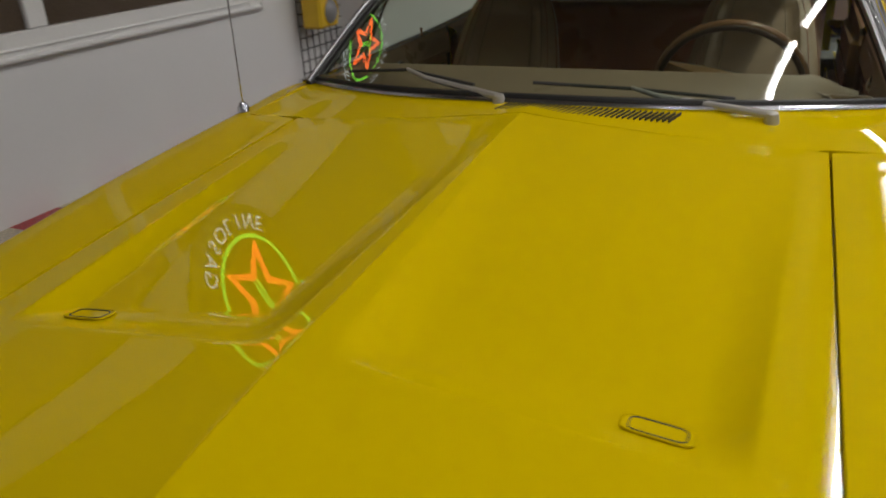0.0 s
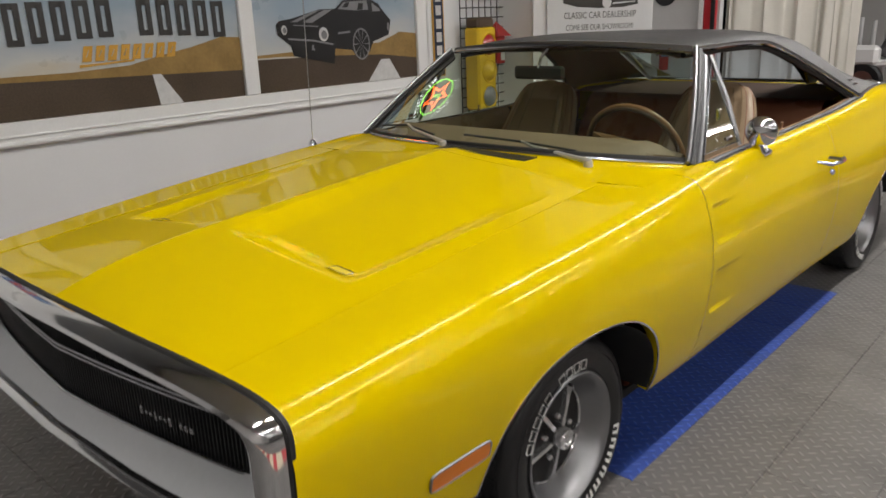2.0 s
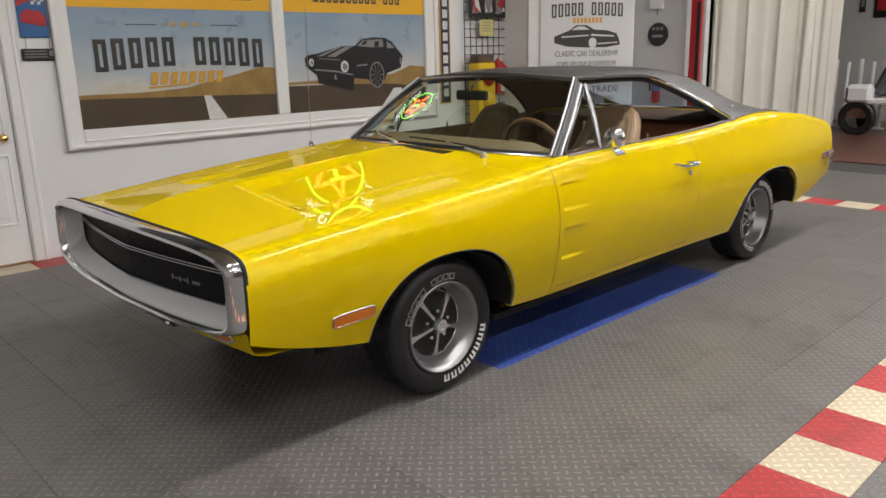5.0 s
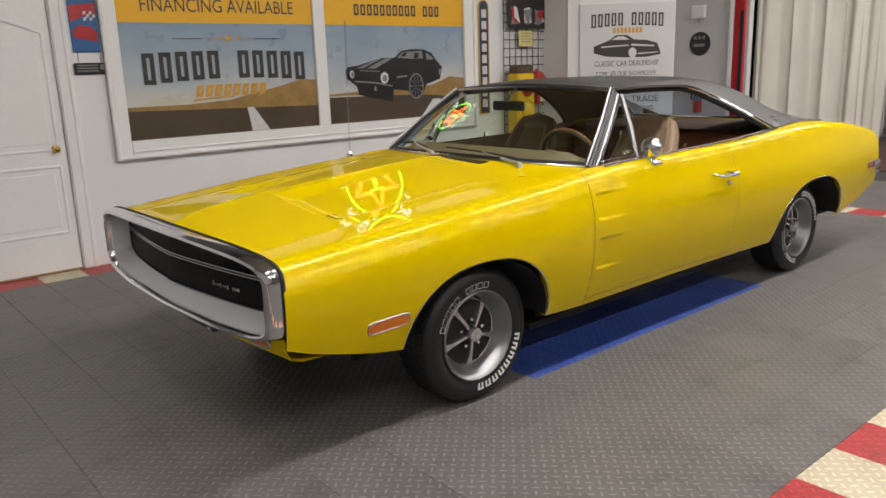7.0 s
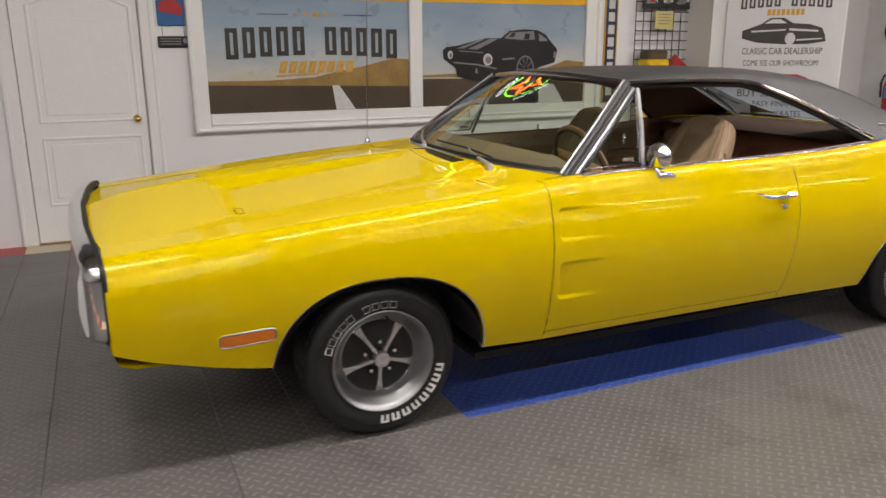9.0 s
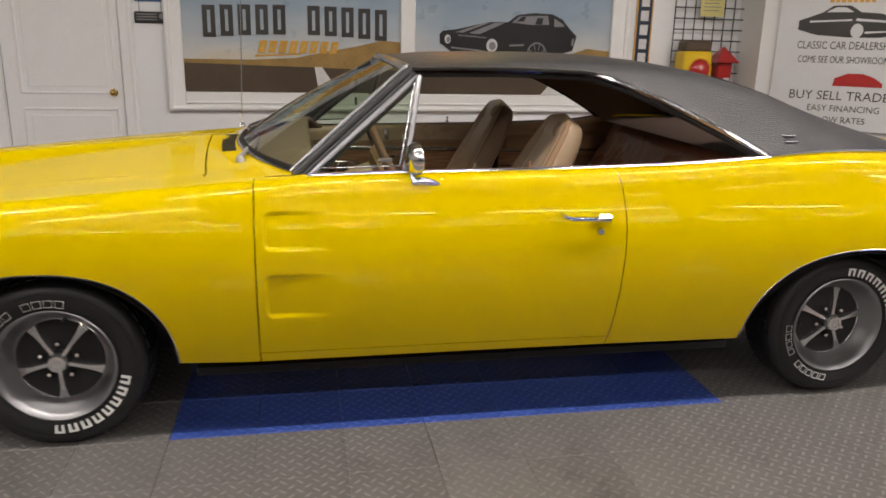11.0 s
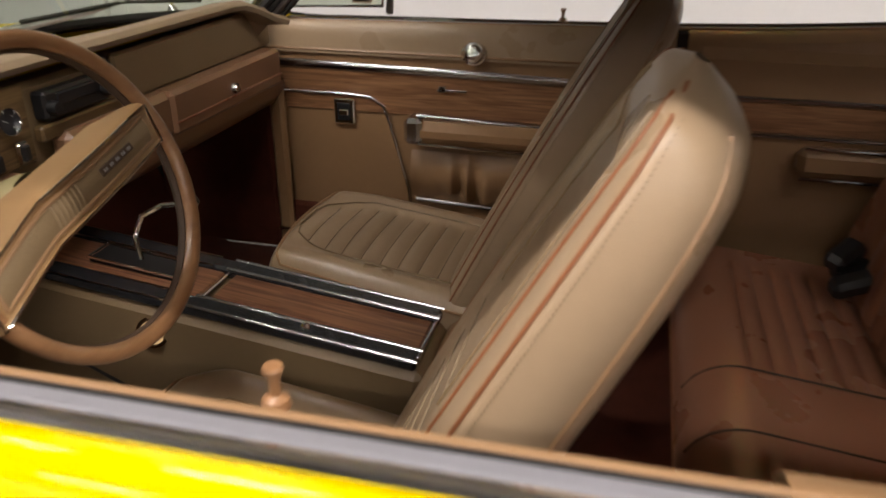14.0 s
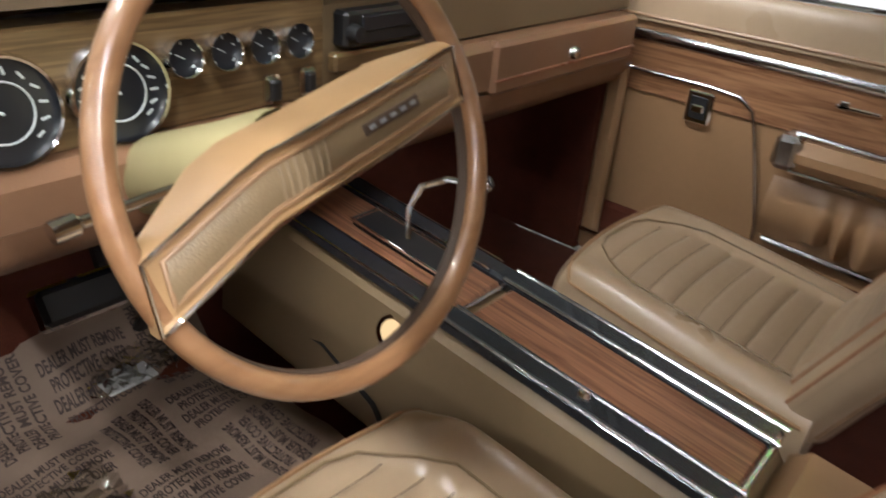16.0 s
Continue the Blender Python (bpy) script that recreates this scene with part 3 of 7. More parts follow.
g = Geo()
flat(g, [(2.00, 1.435), (2.005, 1.36), (2.12, 1.28), (2.14, 1.20), (2.54, 1.115), (2.56, 1.235), (2.74, 1.215), (2.80, 1.14), (2.87, 1.13), (2.94, 1.20), (2.98, 1.27), (3.165, 1.32), (3.195, 1.44), (3.12, 1.51), (3.06, 1.575), (2.97, 1.615), (2.82, 1.622), (2.67, 1.605), (2.585, 1.542), (2.42, 1.540), (2.14, 1.475), (2.03, 1.462)])
shifted(part("printed_coupe", g, M["print_black"], mural), 0.011)
for name, mt, polys in (
    ("printed_stripe", "print_grey", (((2.13, 1.450), (2.37, 1.530), (2.43, 1.535), (2.20, 1.450)), ((2.25, 1.447), (2.47, 1.535), (2.56, 1.537), (2.34, 1.440)))),
    ("printed_glass", "print_grey", (((2.615, 1.540), (2.68, 1.592), (2.93, 1.604), (2.945, 1.530), (2.80, 1.525)), ((2.985, 1.585), (3.07, 1.535), (3.08, 1.515), (2.99, 1.515)))),
    ("printed_trim", "print_grey", (((2.10, 1.322), (2.34, 1.300), (2.54, 1.262), (2.545, 1.275), (2.34, 1.314), (2.10, 1.335)), ((2.16, 1.425), (2.40, 1.408), (2.40, 1.416), (2.16, 1.432)), ((2.60, 1.345), (2.73, 1.352), (2.73, 1.368), (2.60, 1.360)), ((3.15, 1.36), (3.17, 1.36), (3.175, 1.42), (3.155, 1.42)), ((2.32, 1.235), (2.35, 1.228), (2.34, 1.275), (2.325, 1.275)))),
    ("printed_shade", "print_black", (((2.66, 1.550), (2.72, 1.552), (2.74, 1.590), (2.70, 1.588)), ((2.82, 1.53), (2.88, 1.53), (2.89, 1.580), (2.84, 1.585)))),
):
    g = Geo()
    for poly in polys:
        flat(g, list(poly))
    for piece in g.split():
        shifted(part(name, piece, M[mt], mural), 0.0125 if name == "printed_shade" else 0.012)
for c, z, rx, rz in ((2.07, 1.395, 0.026, 0.036), (2.45, 1.350, 0.048, 0.055)):
    g = Geo()
    disc(g, c, z, rx, rz)
    shifted(part("printed_headlamp", g, M["print_white"], mural), 0.012)
    g = Geo()
    disc(g, c + 0.004, z - 0.004, rx * 0.62, rz * 0.62)
    shifted(part("printed_lens", g, M["print_grey"], mural), 0.0128)
g = Geo()
ring = [(2.845 + 0.095 * math.cos(k * 0.2618), 1.258 + 0.128 * math.sin(k * 0.2618)) for k in range(24)]
inner = [(2.845 + 0.083 * math.cos(k * 0.2618), 1.258 + 0.114 * math.sin(k * 0.2618)) for k in range(24)]
g.add([(0, a, b) for a, b in ring + inner], [(k, (k + 1) % 24, 24 + (k + 1) % 24, 24 + k) for k in range(24)])
for k in range(10):
    a = k * 0.6283
    flat(g, [(2.845 + 0.083 * math.cos(a - 0.05), 1.258 + 0.114 * math.sin(a - 0.05)), (2.845 + 0.083 * math.cos(a + 0.05), 1.258 + 0.114 * math.sin(a + 0.05)), (2.845, 1.258)])
shifted(part("printed_wheel", g, M["print_grey"], mural), 0.0125)
# frame mouldings
g = Geo()
for y0, y1 in ((Y0 - 0.128, Y0), (Y3, Y3 + 0.16)):
    g.box((0.018, (y0 + y1) / 2, (PZ0 + PZ1) / 2), (0.036, y1 - y0, PZ1 - PZ0 + 0.30), 0.006)
    o = y0 if y0 < 1 else y1
    g.box((0.030, o + (0.02 if y0 < 1 else -0.02), (PZ0 + PZ1) / 2), (0.05, 0.04, PZ1 - PZ0 + 0.30), 0.01)
g.box((0.016, (Y1 + Y2) / 2, (PZ0 + PZ1) / 2), (0.032, Y2 - Y1 - 0.004, PZ1 - PZ0), 0.006)
g.box((0.018, (Y0 + Y3) / 2, PZ0 - 0.072), (0.036, Y3 - Y0 - 0.004, 0.14), 0.006)
g.box((0.030, (Y0 + Y3) / 2, PZ0 - 0.13), (0.054, Y3 - Y0 + 0.24, 0.03), 0.01)
g.box((0.026, (Y0 + Y3) / 2, PZ0 - 0.085), (0.046, Y3 - Y0 - 0.01, 0.014), 0.005)
g.box((0.018, (Y0 + Y3) / 2, PZ1 + 0.072), (0.036, Y3 - Y0 - 0.004, 0.14), 0.006)
part("frame", g, M["white_trim"], mural)

# small pictures beside the door
p = thing("metal_sign", "tall blue and red metal sign with printed cars", "sign", at=(WX + 0.004, -0.285, 1.90))
part("plate", Geo().box((0.006, 0, 0), (0.012, 0.20, 0.55), 0.004), M["print_blue"], p)
g = Geo()
flat(g, [(-0.08, -0.17), (0.08, -0.20), (0.09, -0.14), (0.05, -0.09), (-0.04, -0.08), (-0.085, -0.12)])
flat(g, [(-0.095, -0.06), (0.0, -0.02), (0.09, 0.0), (0.09, 0.08), (-0.095, 0.06)])
shifted(part("printed_car", g, M["print_red"], p), 0.014)
g = Geo()
for i in range(4):
    for j in range(3):
        if (i + j) % 2 == 0:
            flat(g, [(0.0 + i * 0.022, -0.05 + j * 0.022), (0.022 + i * 0.022, -0.045 + j * 0.022), (0.022 + i * 0.022, -0.023 + j * 0.022), (0.0 + i * 0.022, -0.028 + j * 0.022)])
shifted(part("checkered_flag", g, M["print_white"], p), 0.0155)
p = thing("name_plate", "small black plate hung on two wires", "sign", at=(WX + 0.004, -0.275, 1.505))
part("plate", Geo().box((0.008, 0, 0), (0.016, 0.24, 0.085), 0.012), M["print_black"], p)
g = Geo()
for i in range(3):
    flat(g, [(-0.10, -0.02 + i * 0.02), (0.05, -0.02 + i * 0.02), (0.05, -0.012 + i * 0.02), (-0.10, -0.012 + i * 0.02)])
flat(g, [(0.085 + 0.022 * math.cos(k * 0.524), 0.01 + 0.022 * math.sin(k * 0.524)) for k in range(12)])
for piece in g.split():
    shifted(part("emblem_bar", piece, M["print_grey"], p), 0.018)
g = Geo()
for a in (-0.08, 0.08):
    g.tube([(0.006, a, 0.03), (0.006, a, 0.12)], 0.002, 5)
for piece in g.split():
    part("wire", piece, M["black"], p)

# vertical banner sign
p = thing("vertical_sign", "tall narrow dark sign with pale upright letters", "sign", at=(WX + 0.004, 3.80, 1.52))
ring = [(0.075 * math.cos(math.pi * k / 8), 0.53 + 0.075 * math.sin(math.pi * k / 8)) for k in range(9)]
shape = ring + [(-0.075, -0.60), (0.075, -0.60)]
g = Geo().add([(0.0, a, b) for a, b in shape] + [(0.012, a, b) for a, b in shape], [tuple(range(11, 22))] + [(k, (k + 1) % 11, 11 + (k + 1) % 11, 11 + k) for k in range(11)])
part("plate", g, M["gold"], p, smooth=False)
g = Geo()
flat(g, [(a * 0.84, 0.53 + (b - 0.53) * 0.84 if b > 0.5 else b + 0.012) for a, b in shape])
shifted(part("inner_plate", g, mat("printed_navy", (0.02, 0.03, 0.06), 0.3), p), 0.0135)
g = Geo()
for i in range(9):
    z = 0.46 - i * 0.118
    letter_row(g, -0.05, 0.05, z, 0.085, "x")
for piece in g.split():
    shifted(part("emblem_bar", piece, M["print_white"], p), 0.015)

# wire grid rack with goods
rack = thing("wire_rack", "black wire grid rack with pinned papers", "display rack", at=(WX + 0.05, 4.39, 0))
g = Geo()
for i in range(8):
    g.tube([(0, -0.325 + i * 0.093, 0.02), (0, -0.325 + i * 0.093, 2.2)], 0.0055, 5)
for i in range(24):
    g.tube([(0.006, -0.325, 0.05 + i * 0.092), (0.006, 0.325, 0.05 + i * 0.092)], 0.0055, 5)
part("grid", g, M["black"], rack)
p = thing("pinned_poster", "dark photo poster of car details pinned on the rack", "poster", at=(WX + 0.068, 4.43, 2.10))
part("sheet", Geo().box((0, 0, 0), (0.006, 0.62, 0.54)), M["print_black"], p, smooth=False)
rnd = random.Random(4)
for i in range(3):
    for j in range(2):
        c0, c1 = -0.20 + i * 0.2, -0.13 + j * 0.26
        for q in range(3):
            g = Geo()
            flat(g, [(c0 + rnd.uniform(-0.09, 0.0), c1 + rnd.uniform(-0.11, 0)), (c0 + rnd.uniform(0.02, 0.09), c1 + rnd.uniform(-0.11, 0)), (c0 + rnd.uniform(0, 0.09), c1 + rnd.uniform(0.02, 0.11)), (c0 + rnd.uniform(-0.09, 0), c1 + rnd.uniform(0.02, 0.11))])
            shifted(part("photo", g, M[("print_grey", "print_red", "print_white")[(i + j + q) % 3]], p), 0.004 + 0.001 * q)
p = thing("yellow_note", "yellow paper note pinned on the wire rack", "note", at=(WX + 0.068, 4.40, 1.72))
part("sheet", Geo().box((0, 0, 0), (0.003, 0.22, 0.17)), mat("yellow_paper", (0.62, 0.55, 0.22), 0.7), p, smooth=False)
g = Geo()
for i in range(4):
    flat(g, [(-0.08, 0.05 - i * 0.03), (0.08 - 0.02 * (i % 2), 0.05 - i * 0.03), (0.08 - 0.02 * (i % 2), 0.058 - i * 0.03), (-0.08, 0.058 - i * 0.03)])
shifted(part("bars", g, M["print_grey"], p), 0.003)

# toy traffic light and a red birdhouse hung on the rack
M["disp_yellow"] = mat("traffic_yellow", (0.72, 0.47, 0.02), 0.35)
M["disp_red"] = mat("glossy_red", (0.40, 0.02, 0.02), 0.25, coat=0.5)
disp = thing("toy_traffic_light", "yellow toy traffic light with red and yellow lamps, on rack", "traffic light", at=(WX + 0.16, 4.22, 0.60))
part("case", Geo().box((0, 0, 0.36), (0.18, 0.27, 0.76), 0.02), M["disp_yellow"], disp)
for z, mt in ((0.58, "disp_red"), (0.34, "disp_yellow"), (0.10, "tile_grey")):
    lamp = part("lamp", Geo().lathe([(0, 0.045), (0.05, 0.036), (0.085, 0.012), (0.095, 0.0)], (0.09, 0.02, z), (1, 0, 0), 24), M[mt] if mt != "tile_grey" else M["print_grey"], disp)
    part("lamp_ring", Geo().lathe([(0.094, 0.0), (0.104, 0.012), (0.110, 0.0)], (0.09, 0.02, z), (1, 0, 0), 24), M["disp_yellow"], lamp)
part("cap", Geo().box((0, 0, 0.78), (0.16, 0.24, 0.10), 0.02), mat("brown_cap", (0.08, 0.05, 0.03), 0.5), disp)
part("hanger", Geo().box((-0.10, 0, 0.40), (0.03, 0.06, 0.70), 0.004), M["black"], disp)
lan = thing("birdhouse", "small dark red birdhouse hung on the wire rack", "birdhouse", at=(WX + 0.12, 4.52, 1.12))
part("body", Geo().box((0, 0, 0), (0.12, 0.13, 0.26), 0.008), M["disp_red"], lan)
part("roof", Geo().lathe([(0.15, 0.0), (0.0, 0.14)], (0, 0, 0.13), (0, 0, 1), 4), M["disp_red"], lan)
part("hook", Geo().box((-0.055, 0, 0.05), (0.03, 0.03, 0.30), 0.003), M["black"], lan)
part("notice", Geo().box((0.062, 0.02, -0.05), (0.004, 0.06, 0.10), 0.001), M["print_white"], lan)

# neon sign high on the wall, over the mural
neon = thing("neon_sign", "round neon sign, orange star in a green ring, white letters", "neon sign", at=(WX + 0.03, 2.13, 2.70))
neon.scale = (1.0, 1.18, 1.18)
N_OR, N_GR, N_WH = glow("neon_orange", (1.0, 0.13, 0.02), 20.0), glow("neon_green", (0.25, 1.0, 0.06), 11.0), glow("neon_white", (0.86, 0.93, 1.0), 7.0)
part("backing", Geo().lathe([(0, 0.012), (0.46, 0.012), (0.465, 0.0)], (0, 0, 0), (1, 0, 0), 48), M["print_black"], neon)
part("ring", Geo().tube([(0.06, 0.29 * math.cos(k * 0.1309), 0.29 * math.sin(k * 0.1309)) for k in range(48)], 0.010, 6, closed=True), N_GR, neon, "green neon ring")
for k0, r0 in ((0, 0.255), (1, 0.215)):
    star = [(0.06, (r0 if k % 2 == 0 else r0 * 0.42) * math.sin(math.pi * k / 5), (r0 if k % 2 == 0 else r0 * 0.42) * math.cos(math.pi * k / 5)) for k in range(10)]
    part("star", Geo().tube(star, 0.013, 6, closed=True), N_OR, neon, "orange neon star")
part("centre_figure", Geo().tube([(0.065, -0.07, 0.06), (0.065, 0.07, 0.06)], 0.008, 6).tube([(0.065, -0.012, 0.05), (0.065, -0.012, -0.08)], 0.008, 6).tube([(0.065, 0.014, 0.05), (0.065, 0.014, -0.08)], 0.008, 6), N_GR, neon)
for text, a0, a1, out in (("MOTOR OIL", -64, 64, 1), ("GASOLINE", 128, 232, -1)):
    for i, ch in enumerate(text):
        if ch == " ":
            continue
        a = radians(a0 + (a1 - a0) * (i + 0.5) / len(text)) if out > 0 else radians(a1 + (a0 - a1) * (i + 0.5) / len(text))
        ob = words(ch, 0.115, (0, 0, 0), N_WH, neon, name="letter")
        ob.matrix_basis = pose(0.06, 0.37 * math.sin(a), 0.37 * math.cos(a), -math.degrees(a) + (0 if out > 0 else 180), 0, 0)

# dealership sign on the slanted wall
sign = new("dealer_sign")
tagged(sign, "white dealership sign with a black lowrider coupe drawing", "sign")
sc_ = Vector((-2.5, 4.72, 0))
sign.matrix_basis = Matrix.Translation((sc_ + DB) / 2) @ Matrix((dn, dd, Vector((0, 0, 1)))).transposed().to_4x4()
SH = (Vector((-1.80, 5.47, 0)) - sc_).length
part("board", Geo().box((0.012, 0, 1.40), (0.024, SH, 1.30), 0.003), M["sign_white"], sign)
g = letter_row(Geo(), -0.40, 0.40, 1.885, 0.135, "xxxxx xxxxx", arch=0.4, stroke=0.018)
for piece in g.split():
    shifted(part("emblem_bar", piece, M["ink"], sign), 0.026)
g = letter_row(Geo(), -0.16, 0.17, 1.765, 0.055, "xxxxxxxx")
for piece in g.split():
    shifted(part("emblem_bar", piece, M["gold"], sign), 0.0265)
g = Geo()
flat(g, [(-0.36, 1.60), (-0.36, 1.53), (-0.22, 1.49), (0.0, 1.475), (0.22, 1.475), (0.37, 1.50), (0.36, 1.55), (0.33, 1.62), (0.22, 1.655), (0.08, 1.665), (0.0, 1.715), (-0.12, 1.715), (-0.20, 1.66)])
shifted(part("printed_coupe", g, M["ink"], sign), 0.026)
g = Geo()
flat(g, [(-0.17, 1.665), (-0.10, 1.703), (-0.03, 1.70), (0.03, 1.665)])
flat(g, [(-0.28, 1.585), (0.02, 1.60), (0.02, 1.612), (-0.28, 1.60)])
flat(g, [(0.05, 1.60), (0.30, 1.585), (0.30, 1.60), (0.05, 1.62)])
flat(g, [(0.12, 1.505), (0.34, 1.52), (0.34, 1.53), (0.12, 1.52)])
flat(g, [(0.065 + 0.045 * math.cos(k * 0.524), 1.525 + 0.055 * math.sin(k * 0.524)) for k in range(12)])
for piece in g.split():
    shifted(part("printed_highlight", piece, M["sign_white"], sign), 0.0265)
words("CLASSIC CAR DEALERSHIP", 0.085, (0.026, 0.0, 1.41), M["ink"], sign, width=0.70)
words("COME SEE OUR SHOWROOM!", 0.075, (0.026, 0.0, 1.30), M["ink"], sign, width=0.66)
g = Geo()
flat(g, [(-0.05, 1.10), (-0.04, 1.16), (0.05, 1.20), (0.16, 1.20), (0.24, 1.17), (0.30, 1.13), (0.30, 1.10)])
shifted(part("printed_red_car", g, M["print_red"], sign), 0.026)
words("BUY SELL TRADE", 0.10, (0.026, 0.0, 1.02), M["ink"], sign, width=0.72)
for i, tline in enumerate(("EASY FINANCING", "LOW RATES")):
    words(tline, 0.07, (0.026, 0.05, 0.92 - i * 0.09), M["ink"], sign, width=(0.52, 0.34)[i])

# alcove: round black dial, grey box, red door edge
p = thing("round_dial_sign", "round black dial-shaped tin sign on grey wall", "sign", at=(-2.51, 7.20, 1.63))
part("disc", Geo().lathe([(0, 0.015), (0.145, 0.015), (0.15, 0.01), (0.15, 0)], (0, 0, 0), (0, -1, 0), 32), M["print_black"], p)
g = Geo()
for k in range(3):
    g.box((-0.06 + k * 0.06, -0.018, 0.075), (0.04, 0.002, 0.04))
g.box((0, -0.018, -0.02), (0.16, 0.002, 0.035))
for piece in g.split():
    part("emblem_bar", piece, M["print_grey"], p, smooth=False)
p = thing("thermostat_box", "small light grey wall box with a cord", "wall box", at=(-2.53, 7.20, 2.03))
part("case", Geo().box((0, -0.03, 0), (0.19, 0.06, 0.16), 0.01), M["white_trim"], p)
part("cord", Geo().tube([(0, -0.02, -0.08), (0.01, -0.02, -0.16)], 0.006, 6), M["print_grey"], p)
p = thing("red_door", "narrow view of a red painted open door", "door", at=(-1.93, 7.10, 0))
part("leaf", Geo().box((0.02, 0, 1.55), (0.14, 0.05, 3.1), 0.005), mat("red_door_paint", (0.42, 0.012, 0.02), 0.35), p)
part("edge", Geo().box((-0.08, 0.0, 1.55), (0.05, 0.07, 3.1), 0.005), M["white_trim"], p)
part("black_strip", Geo().box((0.06, -0.03, 1.2), (0.05, 0.012, 1.6), 0.004), M["black"], p)
ext = thing("fire_extinguisher", "small red extinguisher with a blue tag on the wall", "extinguisher", at=(-2.45, 7.10, 0.75))
part("bottle", Geo().lathe([(0, 0), (0.05, 0.0), (0.055, 0.02), (0.055, 0.28), (0.035, 0.34), (0.015, 0.36), (0.015, 0.40), (0, 0.40)], (0, 0, 0), (0, 0, 1), 16), M["disp_red"], ext)
part("hose", Geo().tube([(0.0, 0, 0.38), (-0.07, 0, 0.40), (-0.10, 0, 0.32), (-0.09, 0, 0.16)], 0.012, 6), M["black"], ext)
part("tag", Geo().box((0.04, -0.06, 0.22), (0.09, 0.006, 0.13), 0.002), mat("blue_tag", (0.06, 0.22, 0.42), 0.5), ext)

# heavy curtain
cur = thing("curtain", "heavy off-white curtain hanging in deep folds", "curtain", at=(0, 0, 0))
M["curtain"] = mat("curtain_cloth", (0.55, 0.53, 0.48), 0.85, var=0.10, vscale=3, bump=0.4, bscale=300)
n = 260
rows = []
for k in range(n):
    a = k / (n - 1)
    x = -1.86 + 1.05 * a
    f = 0.040 * math.sin(a * 74 + 2.6 * math.sin(a * 9) + 1.1 * math.sin(a * 23)) * (0.65 + 0.35 * math.sin(a * 17 + 1)) + 0.05 * math.sin(a * 29 + 2)
    rows.append([(x + 0.02 * math.sin(a * 50 + z * 0.5), 7.35 + 1.5 * a + f * (1.0 - 0.1 * z), z) for z in (0.08, 1.0, 2.2, 3.4)])
part("cloth", Geo().grid(rows), M["curtain"], cur)
part("rail", Geo().tube([(-1.95, 7.3, 3.42), (-0.75, 8.95, 3.42)], 0.02, 8), M["chrome"], cur)

# far bay: dark tall panels, a stack of white posts, and a trailer
for k, (x, w2, h2) in enumerate(((-2.36, 0.10, 0.62), (-2.02, 0.27, 0.85), (-1.74, 0.10, 0.62))):
    p = thing("hung_panel", "dark narrow framed panel hung on the far wall", "picture", group="panels on the far wall", at=(x, 14.18, 2.35))
    part("panel", Geo().box((0, 0, 0), (w2, 0.03, h2), 0.005), M["print_black"], p)
    part("inset", Geo().box((0, -0.016, 0), (w2 * 0.6, 0.006, h2 * 0.7), 0.002), M["print_grey"] if k != 1 else M["print_red"], p)
for k in range(9):
    p = thing("white_post", "slim white plastic post standing by the wall", "post", group="row of white posts", at=(-2.35 + 0.20 * k, 12.6 - 0.05 * (k % 3), 0))
    part("pole", Geo().tube([(0, 0, 0.03), (0.01 * (k % 3), 0, 1.15 + 0.05 * (k % 2))], 0.035, 8), M["white_trim"], p)
    part("foot", Geo().lathe([(0.10, 0), (0.10, 0.03), (0.03, 0.05)], (0, 0, 0), (0, 0, 1), 12), M["white_trim"], p)
tr = thing("trailer", "small white trailer with a dark covered load", "trailer", at=(-0.95, 11.9, 0))
part("deck", Geo().box((0.3, 0, 0.55), (1.9, 0.9, 0.10), 0.02), M["white_trim"], tr)
part("fender", Geo().box((-0.42, -0.40, 0.66), (0.40, 0.24, 0.30), 0.06), M["white_trim"], tr)
part("tyre", Geo().lathe([(0.16, -0.07), (0.25, -0.08), (0.28, -0.05), (0.28, 0.05), (0.25, 0.08), (0.16, 0.07)], (-0.42, -0.42, 0.28), (0, 1, 0), 24), M["rubber"], tr)
part("wheel_disc", Geo().lathe([(0, -0.03), (0.16, -0.05)], (-0.42, -0.42, 0.28), (0, 1, 0), 20), M["chrome"], tr)
g = Geo()
for k in range(5):
    g.box((-0.05 + k * 0.22, -0.1, 0.98), (0.20, 0.5, 0.75), 0.06, rot=Euler((0, radians(24), 0)).to_matrix())
part("load", g, mat("load_grey", (0.14, 0.14, 0.145), 0.4, 0.4), tr)

# ---- tube lights in rows along the hall
for row, x in enumerate((1.80, 5.2, 8.6, 11.8, 15.2)):
    for y in (-2.20, 0.75, 3.30, 5.85, 8.40, 10.95) if row == 0 else (-4.6, -1.5, 1.6, 4.7, 7.8, 11.0):
        lamp = thing("ceiling_light", "long twin-tube ceiling light, lit", "ceiling light", group="rows of ceiling lights", at=(x, y, CEIL - 0.12))
        part("housing", Geo().box((0, 0, 0.06), (0.20, 2.44, 0.07), 0.015), M["white_trim"], lamp)
        for dy in (-0.61, 0.61):
            for dx in (-0.045, 0.045):
                part("tube", Geo().tube([(dx, dy - 0.57, 0), (dx, dy + 0.57, 0)], 0.010, 8), M["tube_light"], lamp)
        if row < 2:
            li = bpy.data.lights.new("tube_glow", "AREA")
            li.shape, li.size, li.size_y, li.energy, li.color = "RECTANGLE", 0.07, 2.36, LAMP * (1.0, 0.62)[row], (1.0, 0.965, 0.92)
            lo = new("tube_glow", li)
            lo.location = (x, y, CEIL - 0.145)
# ---------------------------------------------------------------- the car, nose towards -y
car = thing("car", "bright yellow vintage two-door hardtop coupe with black vinyl roof", "car")


